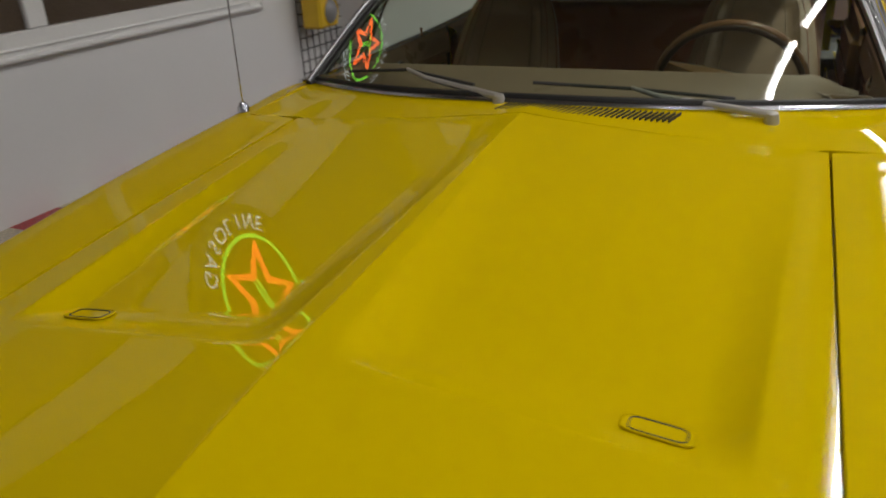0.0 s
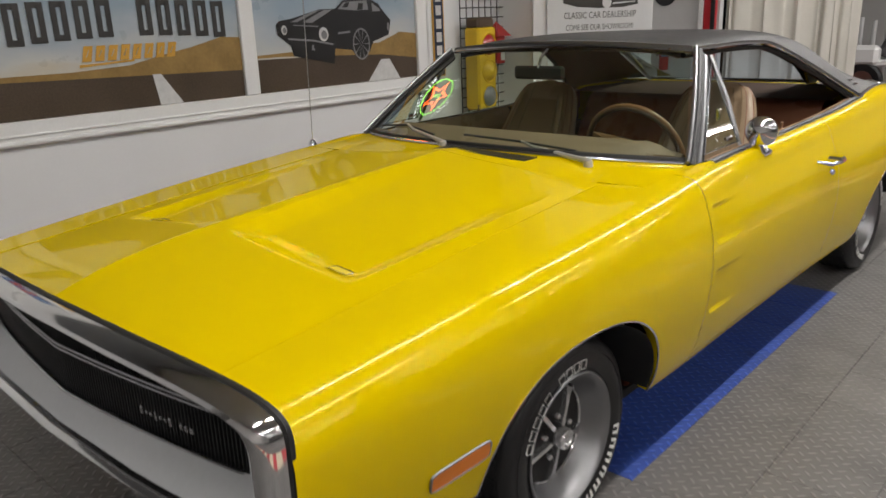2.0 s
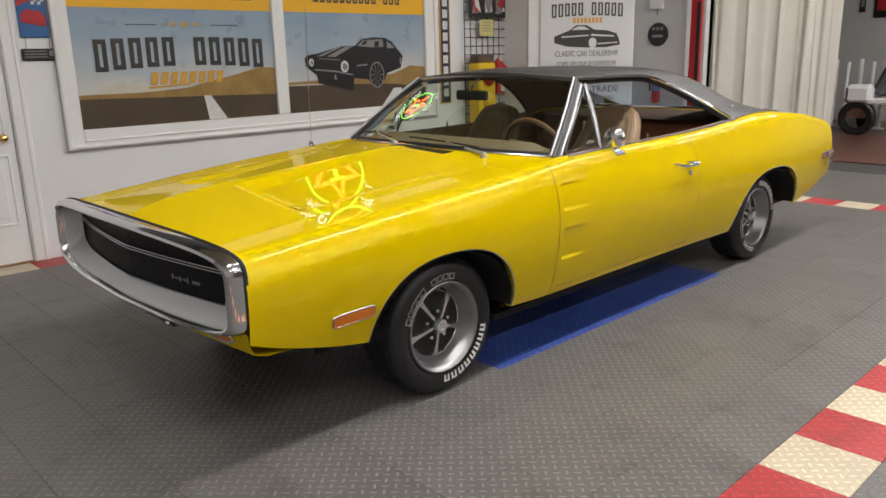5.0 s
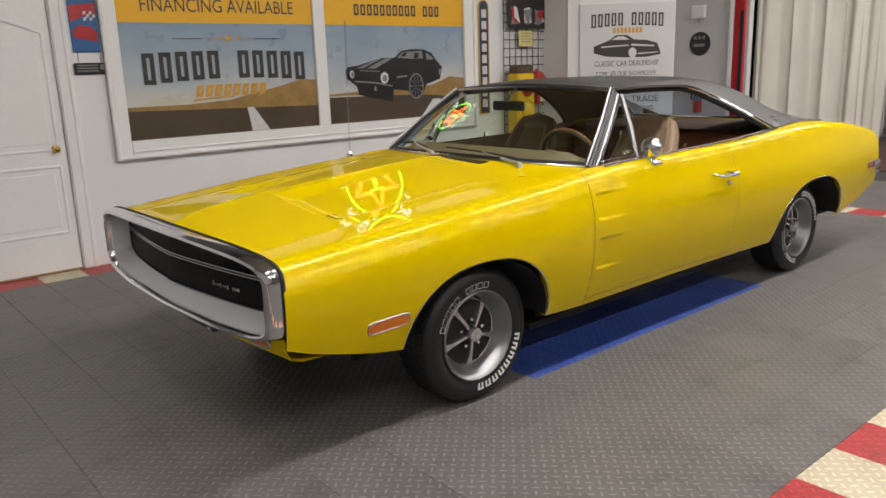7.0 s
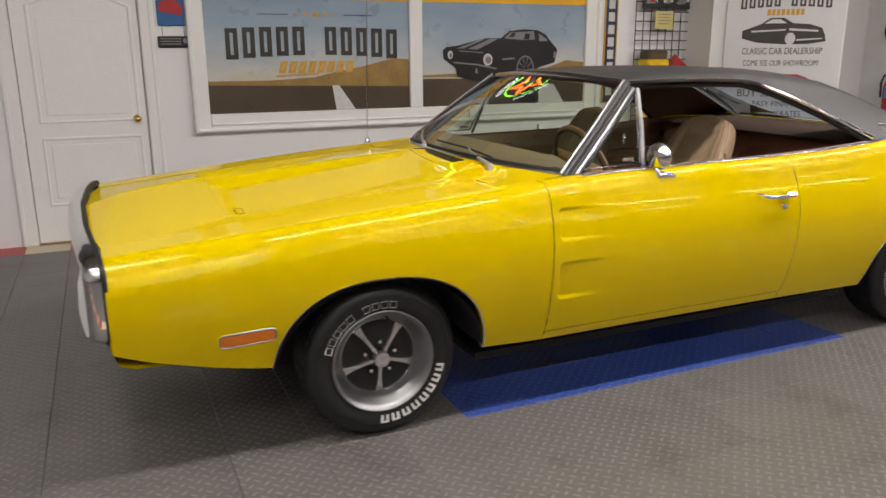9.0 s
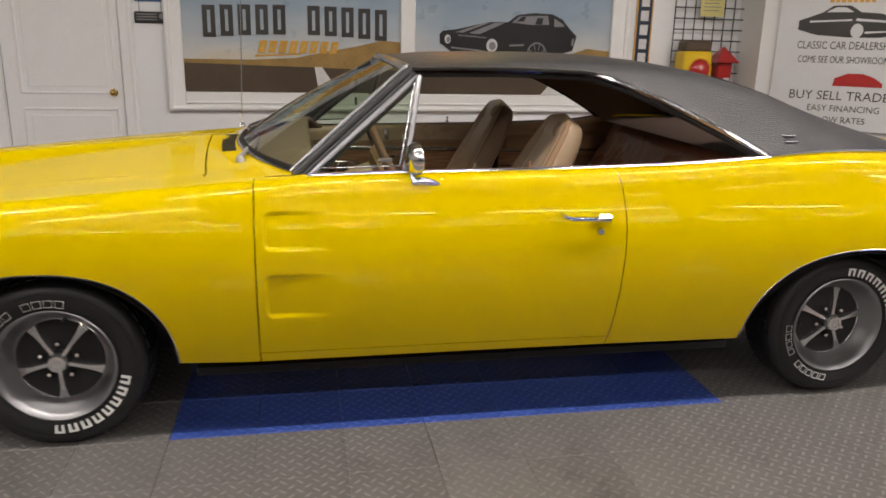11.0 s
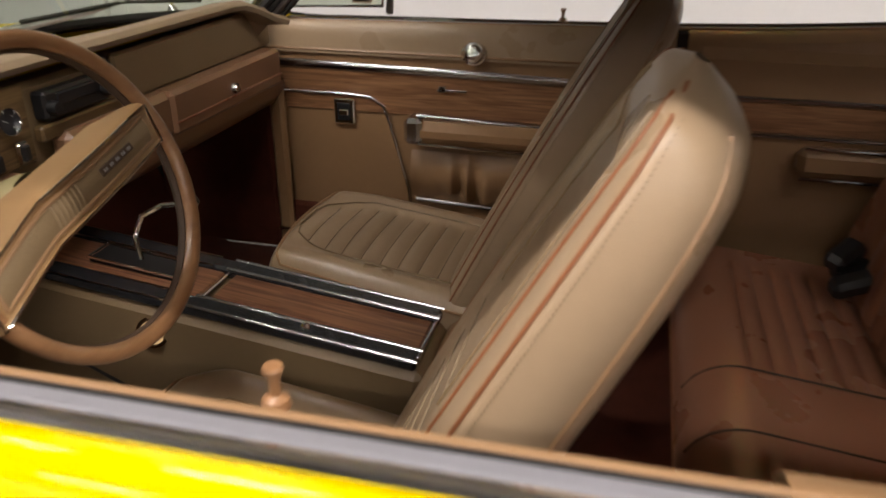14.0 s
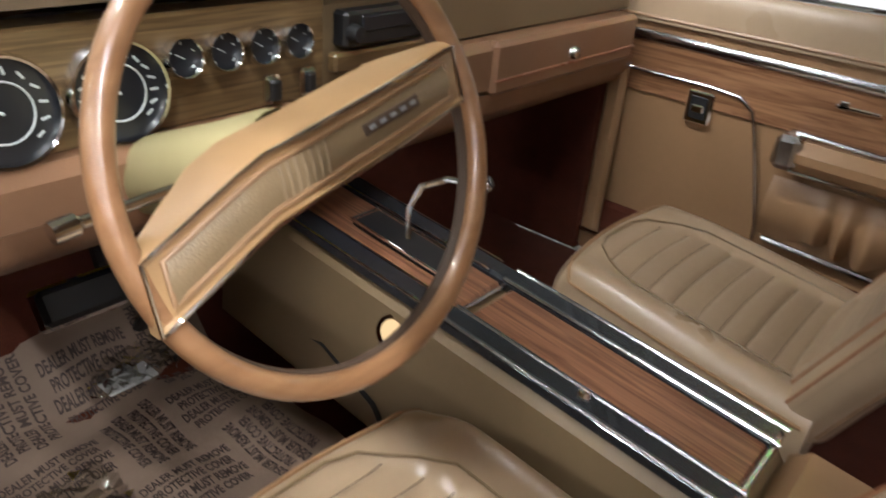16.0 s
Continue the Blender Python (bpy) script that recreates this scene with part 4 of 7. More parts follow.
half_width = cubic([-0.96, -0.57, 0.0, 0.7, 1.3, 1.95, 2.5, 3.0, 3.6, 4.22], [0.880, 0.903, 0.940, 0.952, 0.950, 0.953, 0.966, 0.975, 0.945, 0.865])
shoulder = cubic([-0.96, -0.4, 0.0, 0.5, 0.83, 1.25, 1.93, 2.25, 2.6, 3.0, 3.3, 3.7, 4.22], [0.778, 0.832, 0.868, 0.907, 0.930, 0.941, 0.953, 0.965, 0.988, 1.000, 0.985, 0.945, 0.860])


def hem(y):
    return spl(y, [-0.92, -0.75, -0.40, 0.41, 0.70, 2.45, 3.45, 4.22], [0.485, 0.425, 0.350, 0.296, 0.284, 0.284, 0.335, 0.46])


def scallop(y, z):
    """The two pressed-in door scoops: a square front wall with rounded corners, lips that die away to the rear."""
    d = 0.0
    for z0, z1 in ((0.700, 0.832), (0.462, 0.622)):
        turn = 0.018 * (np.clip((z - z1 + 0.03) / 0.03, 0, 1) ** 2 + np.clip((z0 + 0.03 - z) / 0.03, 0, 1) ** 2)
        f = smooth(0.712, 0.724, y - turn) * (1 - smooth(0.74, 1.00, y)) ** 1.3
        low, top = smooth(z0, z0 + 0.016, z), 1 - smooth(z1 - 0.016, z1, z)
        d = d - 0.009 * f * low * top
    return d


flank = cubic([0.25, 0.32, 0.42, 0.52, 0.62, 0.675, 0.72, 0.78, 0.86, 0.95, 1.02], [-0.096, -0.057, -0.027, -0.009, 0.0, 0.0, -0.004, -0.015, -0.041, -0.072, -0.095])


def side_x(y, z):
    return half_width(y) + flank(z) + scallop(y, z)


def arch(y):
    a = np.zeros_like(np.asarray(y, float))
    for yc, hw, zc, h in ((0.007, 0.408, 0.285, 0.357), (2.975, 0.472, 0.285, 0.368)):
        t = np.clip(1 - np.abs((y - yc) / hw) ** 2.3, 0, 1)
        a = np.maximum(a, np.where(np.abs(y - yc) < hw, zc + h * t ** (1 / 2.3), 0))
    return a


def stations(y0, y1):
    ys = set(np.round(np.linspace(y0, y1, max(int((y1 - y0) / 0.03), 6)), 4))
    ys |= {round(float(q), 4) for q in np.concatenate([np.linspace(0.694, 0.730, 19), np.linspace(0.735, 1.0, 36)]) if y0 < q < y1}
    for yc, hw in ((0.007, 0.408), (2.975, 0.472)):
        for k in range(41):
            for e in (0, 1e-4):
                q = yc - (hw - e) * math.cos(math.pi * k / 40)
                if y0 < q < y1:
                    ys.add(round(float(q), 5))
    return np.array(sorted(ys))


def roll(y):
    """How far down the shoulder's curve reaches."""
    return 0.105 - 0.030 * float(smooth(0.40, 0.90, y)) + 0.015 * float(smooth(2.5, 2.9, y))


def arc_width(y):
    """How far the shoulder rolls inwards: broad on the fenders, tight along the window sill."""
    return 0.092 - 0.036 * float(smooth(0.50, 0.95, y)) + 0.020 * float(smooth(2.5, 2.9, y))


def door_edge(z):
    """The shut line behind the door leans forward again below the handle."""
    return spl(z, [0.30, 0.42, 0.60, 0.75, 0.88, 0.96], [0.010, 0.020, 0.029, 0.032, 0.022, 0.0])


def sag(y, s):
    """The passenger's window sill lies a little lower than the driver's."""
    return 0.022 * float(smooth(0.75, 1.0, y)) * (1 - float(smooth(2.4, 2.7, y))) if s < 0 else 0.0


def side_panel(y0, y1, s, inner, z_low=None, z_high=None, rows=26):
    """One stretch of the body's flank, from its hem or wheel arch over the shoulder to x = inner."""
    P = []
    for y in stations(y0, y1):
        zs = float(shoulder(y)) - sag(y, s)
        zb = max(float(hem(y)), float(arch(y))) if z_low is None else max(z_low, float(arch(y)))
        zt = (zs - roll(y)) if z_high is None else z_high
        col = [(float(side_x(y, zb)) - 0.035, zb + 0.006), (float(side_x(y, zb)) - 0.006, zb - 0.001)]
        for z in np.linspace(zb, zt, rows):
            col.append((float(side_x(y, z)), float(z)))
        if z_high is None:
            x0 = float(side_x(y, zt))
            a0 = 0.28
            for k in range(1, 9):
                a = a0 + (math.pi / 2 - a0) * k / 8
                col.append((x0 - arc_width(y) * (1 - math.cos(a) / math.cos(a0)), zt + roll(y) * (math.sin(a) - math.sin(a0)) / (1 - math.sin(a0))))
            xi = inner(y)
            for k in range(1, 5):
                col.append((x0 - arc_width(y) + (xi - x0 + arc_width(y)) * k / 4, zs + 0.004 * k / 4))
            col.append((xi, zs - 0.02))
        else:
            col.append((col[-1][0] - 0.03, col[-1][1] - 0.004))
        pull = float(smooth(1.70, 1.945, y)) * (1 - float(smooth(1.955, 2.25, y)))
        P.append([(s * x, y + pull * float(door_edge(z)), z) for x, z in col])
    return Geo().grid(P, flip=s < 0)


for s in (1, -1):
    part("front_fender", side_panel(-0.902, 0.684, s, lambda y: 0.649 if y < 0.512 else 0.80), M["yellow"], car)
    door = part("door", side_panel(0.688, 1.9475, s, lambda y: 0.80 + 0.030 * float(smooth(0.80, 0.90, y)), z_low=0.3245, rows=110), M["yellow"], car)
    part("rocker", side_panel(0.688, 1.947, s, None, z_high=0.3225, rows=6), M["yellow"], car)
    part("quarter_panel", side_panel(1.951, 4.215, s, lambda y: 0.830 if y < 2.5 else 0.830 - 0.230 * float(smooth(2.5, 2.9, y))), M["yellow"], car)
    # bright edge round the wheel openings
    for yc, hw in ((0.007, 0.408), (2.975, 0.472)):
        pts = []
        for k in range(61):
            y = yc - hw * 0.9999 * math.cos(math.pi * k / 60)
            z = max(float(arch(y)), float(hem(y)))
            pts.append((s * (float(side_x(y, z)) - 0.002), y, z))
        part("arch_trim", Geo().tube(pts, 0.0036, 6), M["stainless"], car)
        # wheel well
        rows = []
        for k in range(25):
            a = math.pi * k / 24
            y, z = yc - (hw - 0.004) * math.cos(a), 0.285 + 0.352 * math.sin(a)
            z = max(z, float(hem(y)) + 0.01)
            rows.append([(s * (float(side_x(y, z)) - 0.006), y, z), (s * 0.50, y, z)])
        g = Geo().grid(rows)
        g.box((s * 0.50, yc, 0.42), (0.02, 2 * hw, 0.44))
        part("wheel_well", g, M["dark"], car)


# ---- hood with twin recesses and a peaked centre line
def hood_front(x):
    return -0.905 - 0.055 * (1 - (x / 0.645) ** 2)


def hood_rear(x):
    return 0.465 + 0.043 * (x / 0.645) ** 2


hood_crown = cubic([-0.97, -0.90, -0.70, -0.40, 0.50], [0.030, 0.048, 0.074, 0.075, 0.064])


def lip(t):
    """A pressed wall: a crisp upper edge, a soft foot."""
    return 1 - (1 - np.clip(t, 0, 1)) ** 1.7


def hood_z(x, y):
    """Peaked centre line and two sunken panels, deepest at their front wall and running out to the rear."""
    ax, y = np.abs(x), np.asarray(y, float)
    z = shoulder(y) + 0.002 + hood_crown(y) * (1 - (ax / 0.645) ** 0.86)
    inn = np.clip(0.048 - 0.04 * (y + 0.46), 0.014, 0.05)
    out = 0.557 + 0.035 * (y + 0.46) / 0.9
    rec = lip((ax - inn) / 0.085) * lip((out - ax) / 0.075) * lip((y + 0.480) / 0.105) * np.clip((0.44 - y) / 0.86, 0, 1)
    z = z - 0.030 * rec
    return z - 0.018 * (1 - smooth(-0.965, -0.90, y + 0.055 * (1 - (x / 0.645) ** 2)))


P = []
xs = np.unique(np.concatenate([np.linspace(-0.644, 0.644, 220), [0.0]]))
for x in xs:
    ya, yb = hood_front(x), hood_rear(x)
    col = [(x, ya, float(hood_z(x, ya)) - 0.025)]
    for y in np.linspace(ya, yb, 190):
        col.append((x, y, float(hood_z(x, y))))
    col.append((x, yb + 0.001, col[-1][2] - 0.02))
    P.append(col)
P = [[(x - 0.0005, y, z - 0.02) for x, y, z in P[0]]] + P + [[(x + 0.0005, y, z - 0.02) for x, y, z in P[-1]]]
hood = part("hood", Geo().grid(P), M["yellow"], car)
for s in (1, -1):
    x0, y0 = s * 0.452, -0.412
    z0 = float(hood_z(x0, y0))
    sl = math.atan2(float(hood_z(x0, y0 + 0.02)) - float(hood_z(x0, y0 - 0.02)), 0.04)
    R = Euler((sl, 0, -s * 0.02)).to_matrix()
    ring = []
    for k in range(24):
        a = 2 * math.pi * k / 24
        c, q = math.cos(a), math.sin(a)
        px, py = x0 + 0.043 * math.copysign(abs(c) ** 0.4, c), y0 + 0.0195 * math.copysign(abs(q) ** 0.4, q)
        ring.append(Vector((px, py, float(hood_z(px, py)) + 0.003)))
    lamp = part("turn_indicator", Geo().tube(ring, 0.0016, 6, closed=True), M["yellow"], car)
    part("lens", Geo().add(ring, [tuple(range(24))]), M["yellow"], lamp)
    inner_ring = [Vector((x0, y0, z0)) + (p - Vector((x0, y0, z0))) * 0.80 + Vector((0, 0, 0.001)) for p in ring]
    part("lens_edge", Geo().tube(inner_ring, 0.0012, 5, closed=True), M["gasket"], lamp)

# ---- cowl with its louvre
# near-black colour for the shade inside the louvre slots
M["slot_shade"] = mat("slot_shade_paint", (0.03, 0.025, 0.01), 0.7)


def ws_base(x):
    a = abs(x) / 0.777
    return 0.592 + 0.238 * min(a, 1.03) ** 2.3


def ws_base_z(x):
    return 0.968 - 0.030 * (abs(x) / 0.777) ** 2


P = []
for x in np.linspace(-0.80, 0.80, 61):
    ya = float(hood_rear(x)) + 0.006 if abs(x) < 0.645 else 0.514
    yb = ws_base(x) + 0.01
    za = float(hood_z(min(max(x, -0.64), 0.64), min(ya, 0.46))) if abs(x) < 0.64 else float(shoulder(ya)) + 0.004
    col = [(x, ya, za - 0.02)]
    for t in np.linspace(0, 1, 8):
        col.append((x, ya + (yb - ya) * t, za + (ws_base_z(x) - 0.006 - za) * t))
    P.append(col)
cowl = part("cowl_panel", Geo().grid(P), M["yellow"], car)
# thin dark strips on the cowl paint in the slots' shade
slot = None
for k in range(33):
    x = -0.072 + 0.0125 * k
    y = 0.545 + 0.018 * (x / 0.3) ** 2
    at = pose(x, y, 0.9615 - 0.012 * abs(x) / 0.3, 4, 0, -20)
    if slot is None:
        slot = part("louvre_slot", Geo().box((0, 0, 0), (0.0026, 0.058, 0.010)), M["slot_shade"], car, smooth=False)
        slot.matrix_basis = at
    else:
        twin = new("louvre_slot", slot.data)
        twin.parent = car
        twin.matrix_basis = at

# ---- front: chrome loop bumper, silver surround, black grille
def nose(x):
    return -0.945 - 0.060 * (1 - min(abs(x) / 0.88, 1) ** 2)


def loop(inset, dy, n=120, zc=0.648, hw=0.868, hh=0.152, e=7.5):
    pts = []
    for k in range(n):
        a = 2 * math.pi * k / n
        c, q = math.cos(a), math.sin(a)
        x = (hw - inset * 1.45) * math.copysign(abs(c) ** (2 / e), c)
        t = (hh - inset * (1.0 if q > 0 else 0.65)) * math.copysign(abs(q) ** (2 / e), q)
        crown = 0.030 * (1 - (x / 0.87) ** 2)
        z = zc + t + (crown if q > 0 else -crown * 0.35)
        pts.append((x, nose(x) + dy, z))
    return pts


rows = []
n = 120
for off, dy in ((0.002, 0.046), (-0.005, 0.036), (-0.004, 0.018), (0.000, 0.004), (0.008, -0.009), (0.018, -0.012), (0.026, -0.006), (0.031, 0.010), (0.033, 0.035)):
    rows.append(loop(off, dy, n))
part("front_bumper", Geo().grid(rows, cv=True, flip=True), M["chrome"], car, "chrome loop bumper")
part("bumper_gasket", Geo().grid([loop(-0.003, 0.038, n), loop(-0.008, 0.042, n), loop(-0.008, 0.052, n), loop(0.02, 0.056, n)], cv=True, flip=True), M["gasket"], car)


VEE = 0.045


def grille_loop(inset_x, z0, z1, dy, n=120):
    pts = []
    for k in range(n):
        a = 2 * math.pi * k / n
        c, q = math.cos(a), math.sin(a)
        x = inset_x * math.copysign(abs(c) ** 0.35, c)
        t = math.copysign(abs(q) ** 0.35, q)
        pts.append((x, nose(x) + dy - VEE * (1 - abs(x) / 0.78), (z0 + z1) / 2 + t * (z1 - z0) / 2))
    return pts


part("grille_surround", Geo().grid([loop(0.032, 0.02, n), grille_loop(0.785, 0.566, 0.778, 0.098, n)], cv=True, flip=True), M["argent"], car, "silver painted recess round the grille")
gr = part("grille", Geo().grid([grille_loop(0.785, 0.566, 0.778, 0.098, n), grille_loop(0.780, 0.570, 0.774, 0.150, n), [(0.99 * x, y, 0.672) for x, y, z in grille_loop(0.780, 0.67, 0.674, 0.150, n)]], cv=True, flip=True), M["black"], car)
g = Geo()
for k in range(130):
    x = -0.768 + 1.536 * k / 129
    y = nose(x) + 0.116 - VEE * (1 - abs(x) / 0.78)
    g.box((x, y, 0.672), (0.004, 0.02, 0.200))
tagged(part("grille_slat", g, M["black"], gr, smooth=False), kind="stuff")
for z, dz in ((0.571, 0.0), (0.692, 0.0), (0.703, 0.0), (0.773, 0.0)):
    pts = [(x, nose(x) + 0.097 - VEE * (1 - abs(x) / 0.78), z) for x in np.linspace(-0.776, 0.776, 41)]
    part("grille_bar", Geo().tube(pts, 0.003, 8, up=(0, 0, 1), r2=0.0035), M["stainless"], gr, "thin bright bar")
for k in range(10):
    x = 0.37 + 0.0165 * k + (0.02 if k > 6 else 0)
    y = nose(x) + 0.088 - VEE * (1 - abs(x) / 0.78)
    part("badge", Geo().box((x, y, 0.634 + (0.002 if k == 0 else 0)), (0.010 if k < 7 else 0.013, 0.005, (0.020, 0.007, 0.009)[k % 3] if k < 7 else 0.014), 0.002), M["stainless"], gr, "small chrome badge bar")

# valance, brackets
P = []
for x in np.linspace(-0.86, 0.86, 60):
    a = abs(x) / 0.86
    P.append([(x, nose(x) + 0.045, 0.515), (x, nose(x) + 0.048, 0.475), (x, nose(x) + 0.065, 0.450 - 0.015 * a), (x, nose(x) + 0.11, 0.435 - 0.015 * a), (x, nose(x) + 0.24, 0.435 - 0.02 * a)])
part("front_valance", Geo().grid(P), M["yellow"], car)
pb = part("plate_bracket", Geo().box((0.285, -0.958, 0.474), (0.28, 0.035, 0.040), 0.006), M["black"], car)
for x in (0.18, 0.39):
    part("bolt", Geo().lathe([(0, 0.012), (0.010, 0.011), (0.013, 0.004), (0.013, 0)], (x, -0.975, 0.466), (0, -1, 0), 12), M["chrome"], pb)
for s in (1, -1):
    ring = [Vector((s * (0.70 + 0.075 * math.cos(2 * math.pi * k / 20)), nose(0.70 + 0.075 * math.cos(2 * math.pi * k / 20)) + 0.046, 0.478 + 0.016 * math.sin(2 * math.pi * k / 20))) for k in range(20)]
    lamp = part("parking_lamp", Geo().tube(ring, 0.006, 6, closed=True), M["chrome"], car)
    part("lens", Geo().add(ring, [tuple(range(20))]), M["amber"], lamp)

# side marker lamps
def on_side(y, z, s, out=0.0):
    return Vector((s * (float(side_x(y, z)) + out), y, z))


def marker(y0, y1, z0, z1, s, lens, slope=0.0):
    ys, zs = (y0 + y1) / 2, (z0 + z1) / 2
    ring = []
    for k in range(28):
        a = 2 * math.pi * k / 28
        c, q = math.cos(a), math.sin(a)
        y = ys + (y1 - y0) / 2 * math.copysign(abs(c) ** 0.3, c)
        z = zs + (z1 - z0) / 2 * math.copysign(abs(q) ** 0.3, q) + slope * (y - ys)
        ring.append(on_side(y, z, s, 0.004))
    lamp = part("side_marker", Geo().tube(ring, 0.0032, 6, closed=True), M["pillar_metal"], car)
    part("lens", Geo().add([p + Vector((s * 0.002, 0, 0)) for p in ring], [tuple(range(28)) if s > 0 else tuple(range(28))[::-1]]), M[lens], lamp)


for s in (1, -1):
    marker(-0.572, -0.388, 0.458, 0.505, s, "amber", 0.06)
    marker(3.92, 4.08, 0.60, 0.645, s, "red_lens")

# ---- tail
P = []
for x in np.linspace(-0.60, 0.60, 31):
    P.append([(x, y, float(shoulder(y)) + 0.004 + 0.012 * (1 - (x / 0.6) ** 2) * float(smooth(2.7, 3.2, y))) for y in np.linspace(2.96, 4.215, 40)])
part("deck_lid", Geo().grid(P), M["yellow"], car)
P = []
for t in np.linspace(-1, 1, 41):
    x = 0.79 * t
    P.append([(x, 4.212, 0.865), (x, 4.24, 0.80), (x, 4.23, 0.65), (x, 4.15, 0.48)])
part("tail_panel", Geo().grid(P, flip=True), M["yellow"], car)
pts = [(-0.90, 4.02, 0.60), (-0.885, 4.17, 0.60)] + [(x, 4.27 - 0.06 * (abs(x) / 0.85) ** 6, 0.60) for x in np.linspace(-0.85, 0.85, 21)] + [(0.885, 4.17, 0.60), (0.90, 4.02, 0.60)]
part("rear_bumper", Geo().tube(pts, 0.022, 10, up=(0, 0, 1), r2=0.055), M["chrome"], car)
for s in (1, -1):
    part("tail_lamp", Geo().box((s * 0.42, 4.242, 0.74), (0.62, 0.02, 0.09), 0.01), M["red_lens"], car)
part("fuel_cap", Geo().lathe([(0, 0.02), (0.04, 0.02), (0.052, 0.012), (0.056, 0.0)], (0.70, 3.42, 0.972), (0.15, 0.05, 1), 24), M["chrome"], car)

# ---- glass and roof
def ws_point(u, t):
    xb, xt = 0.780 * u, 0.590 * u
    yb, zb = ws_base(xb), ws_base_z(xb)
    yt, zt = 1.195 + 0.048 * u * u, 1.305 - 0.027 * u * u
    bow = 0.018 * math.sin(math.pi * t)
    return (xb + (xt - xb) * t, yb + (yt - yb) * t - bow * 0.65, zb + (zt - zb) * t + bow * 0.75)


g = Geo().grid([[ws_point(u, t) for t in np.linspace(0, 1, 12)] for u in np.linspace(-1, 1, 41)])
shield = part("windshield", g, M["glass"], car)
shield.visible_shadow = False
part("windshield_gasket", Geo().tube([ws_point(u, 0.012) for u in np.linspace(-1, 1, 41)], 0.010, 8), M["gasket"], car)
pts = [ws_point(u, -0.012) for u in np.linspace(-1, 1, 41)]
part("windshield_trim", Geo().tube(pts, 0.008, 8), M["stainless"], car)
pts = [ws_point(u, 1.0) for u in np.linspace(-1, 1, 31)]
part("header_trim", Geo().tube([(x, y - 0.004, z + 0.004) for x, y, z in pts], 0.011, 8, up=(0, 0.5, 1), r2=0.016), M["stainless"], car)


def roof_top(y):
    return spl(y, [1.17, 1.45, 1.8, 2.1, 2.4, 2.7, 3.0, 3.36], [1.308, 1.336, 1.343, 1.336, 1.300, 1.225, 1.117, 1.003])


def rail(y):
    """Lower edge of the roof skin: over the glass, down the sail panel, then along the belt."""
    return spl(y, [1.17, 1.26, 1.6, 1.90, 1.985, 2.12, 2.29, 2.42, 2.52, 2.575], [1.276, 1.280, 1.285, 1.277, 1.262, 1.216, 1.141, 1.076, 1.020, 0.990]) if y < 2.575 else shoulder(y) + 0.003


def roof_section(y):
    """Points from the belt up to the crown at one station."""
    zt, zb = float(roof_top(y)), float(shoulder(y)) + 0.002
    h = zt - zb
    xb = 0.86 - 0.05 * float(smooth(2.3, 3.1, y))
    ctl_z = [0.0, 0.30, 0.60, 0.85, 0.94, 0.985, 1.0]
    ctl_x = [xb, xb - 0.085, xb - 0.175, xb - 0.262, xb - 0.34, xb - 0.52, 0.0]
    t = np.linspace(0, 1, 7)
    q = np.linspace(0, 1, 60)
    return spl(q, t, ctl_x), zb + h * spl(q, t, ctl_z)


def roof_column(y, n=34):
    x, z = roof_section(y)
    lo = float(rail(y))
    i = int(np.searchsorted(z, lo))
    i = min(max(i, 1), len(z) - 2)
    f = (lo - z[i - 1]) / max(z[i] - z[i - 1], 1e-6)
    px = np.concatenate([[x[i - 1] + (x[i] - x[i - 1]) * f], x[i:]])
    pz = np.concatenate([[lo], z[i:]])
    d = np.concatenate([[0], np.cumsum(np.hypot(np.diff(px), np.diff(pz)))])
    s = np.linspace(0, d[-1], n)
    return np.interp(s, d, px), np.interp(s, d, pz)


ys = np.concatenate([np.linspace(1.185, 1.88, 16), np.linspace(1.90, 3.345, 60)])
P = []
for y in ys:
    x, z = roof_column(float(y))
    half = [(a, y, b) for a, b in zip(x, z)]
    P.append(half + [(-a, b, c) for a, b, c in half[::-1][1:]])
P = np.array(P)
# the front edge follows the windshield header
for j in range(P.shape[1]):
    u = min(abs(P[0, j, 0]) / 0.578, 1.0)
    P[0, j, 1] = 1.193 + 0.05 * u * u
    P[1, j, 1] = max(P[1, j, 1], P[0, j, 1] + 0.01)
keep = []
n, m = P.shape[:2]
faces = []
BACK = 2.52
for i in range(n - 1):
    for j in range(m - 1):
        c = P[i : i + 2, j : j + 2].reshape(-1, 3).mean(0)
        if c[1] > BACK and abs(c[0]) < 0.50 + 0.02 * (c[1] - BACK):
            continue
        faces.append((i * m + j, (i + 1) * m + j, (i + 1) * m + j + 1, i * m + j + 1))
M["roof_vinyl"] = mat("crocodile_grain_vinyl", (0.030, 0.030, 0.033), 0.44, var=0.12, vscale=3, rvar=0.12, spec=1.0)
N, L = M["roof_vinyl"].node_tree.nodes, M["roof_vinyl"].node_tree.links
tc, mp, vo, bp = N.new("ShaderNodeTexCoord"), N.new("ShaderNodeMapping"), N.new("ShaderNodeTexVoronoi"), N.new("ShaderNodeBump")
mp.inputs["Scale"].default_value = (95, 55, 150)
L.new(tc.outputs["Object"], mp.inputs[0])
L.new(mp.outputs[0], vo.inputs["Vector"])
vo.feature = "DISTANCE_TO_EDGE"
vo.inputs["Scale"].default_value, vo.inputs["Randomness"].default_value = 1.0, 0.75
mr = N.new("ShaderNodeMapRange")
mr.inputs["From Max"].default_value = 0.22
L.new(vo.outputs["Distance"], mr.inputs["Value"])
bp.inputs["Strength"].default_value, bp.inputs["Distance"].default_value = 0.45, 0.003
L.new(mr.outputs[0], bp.inputs["Height"])
L.new(bp.outputs[0], N["Principled BSDF"].inputs["Normal"])
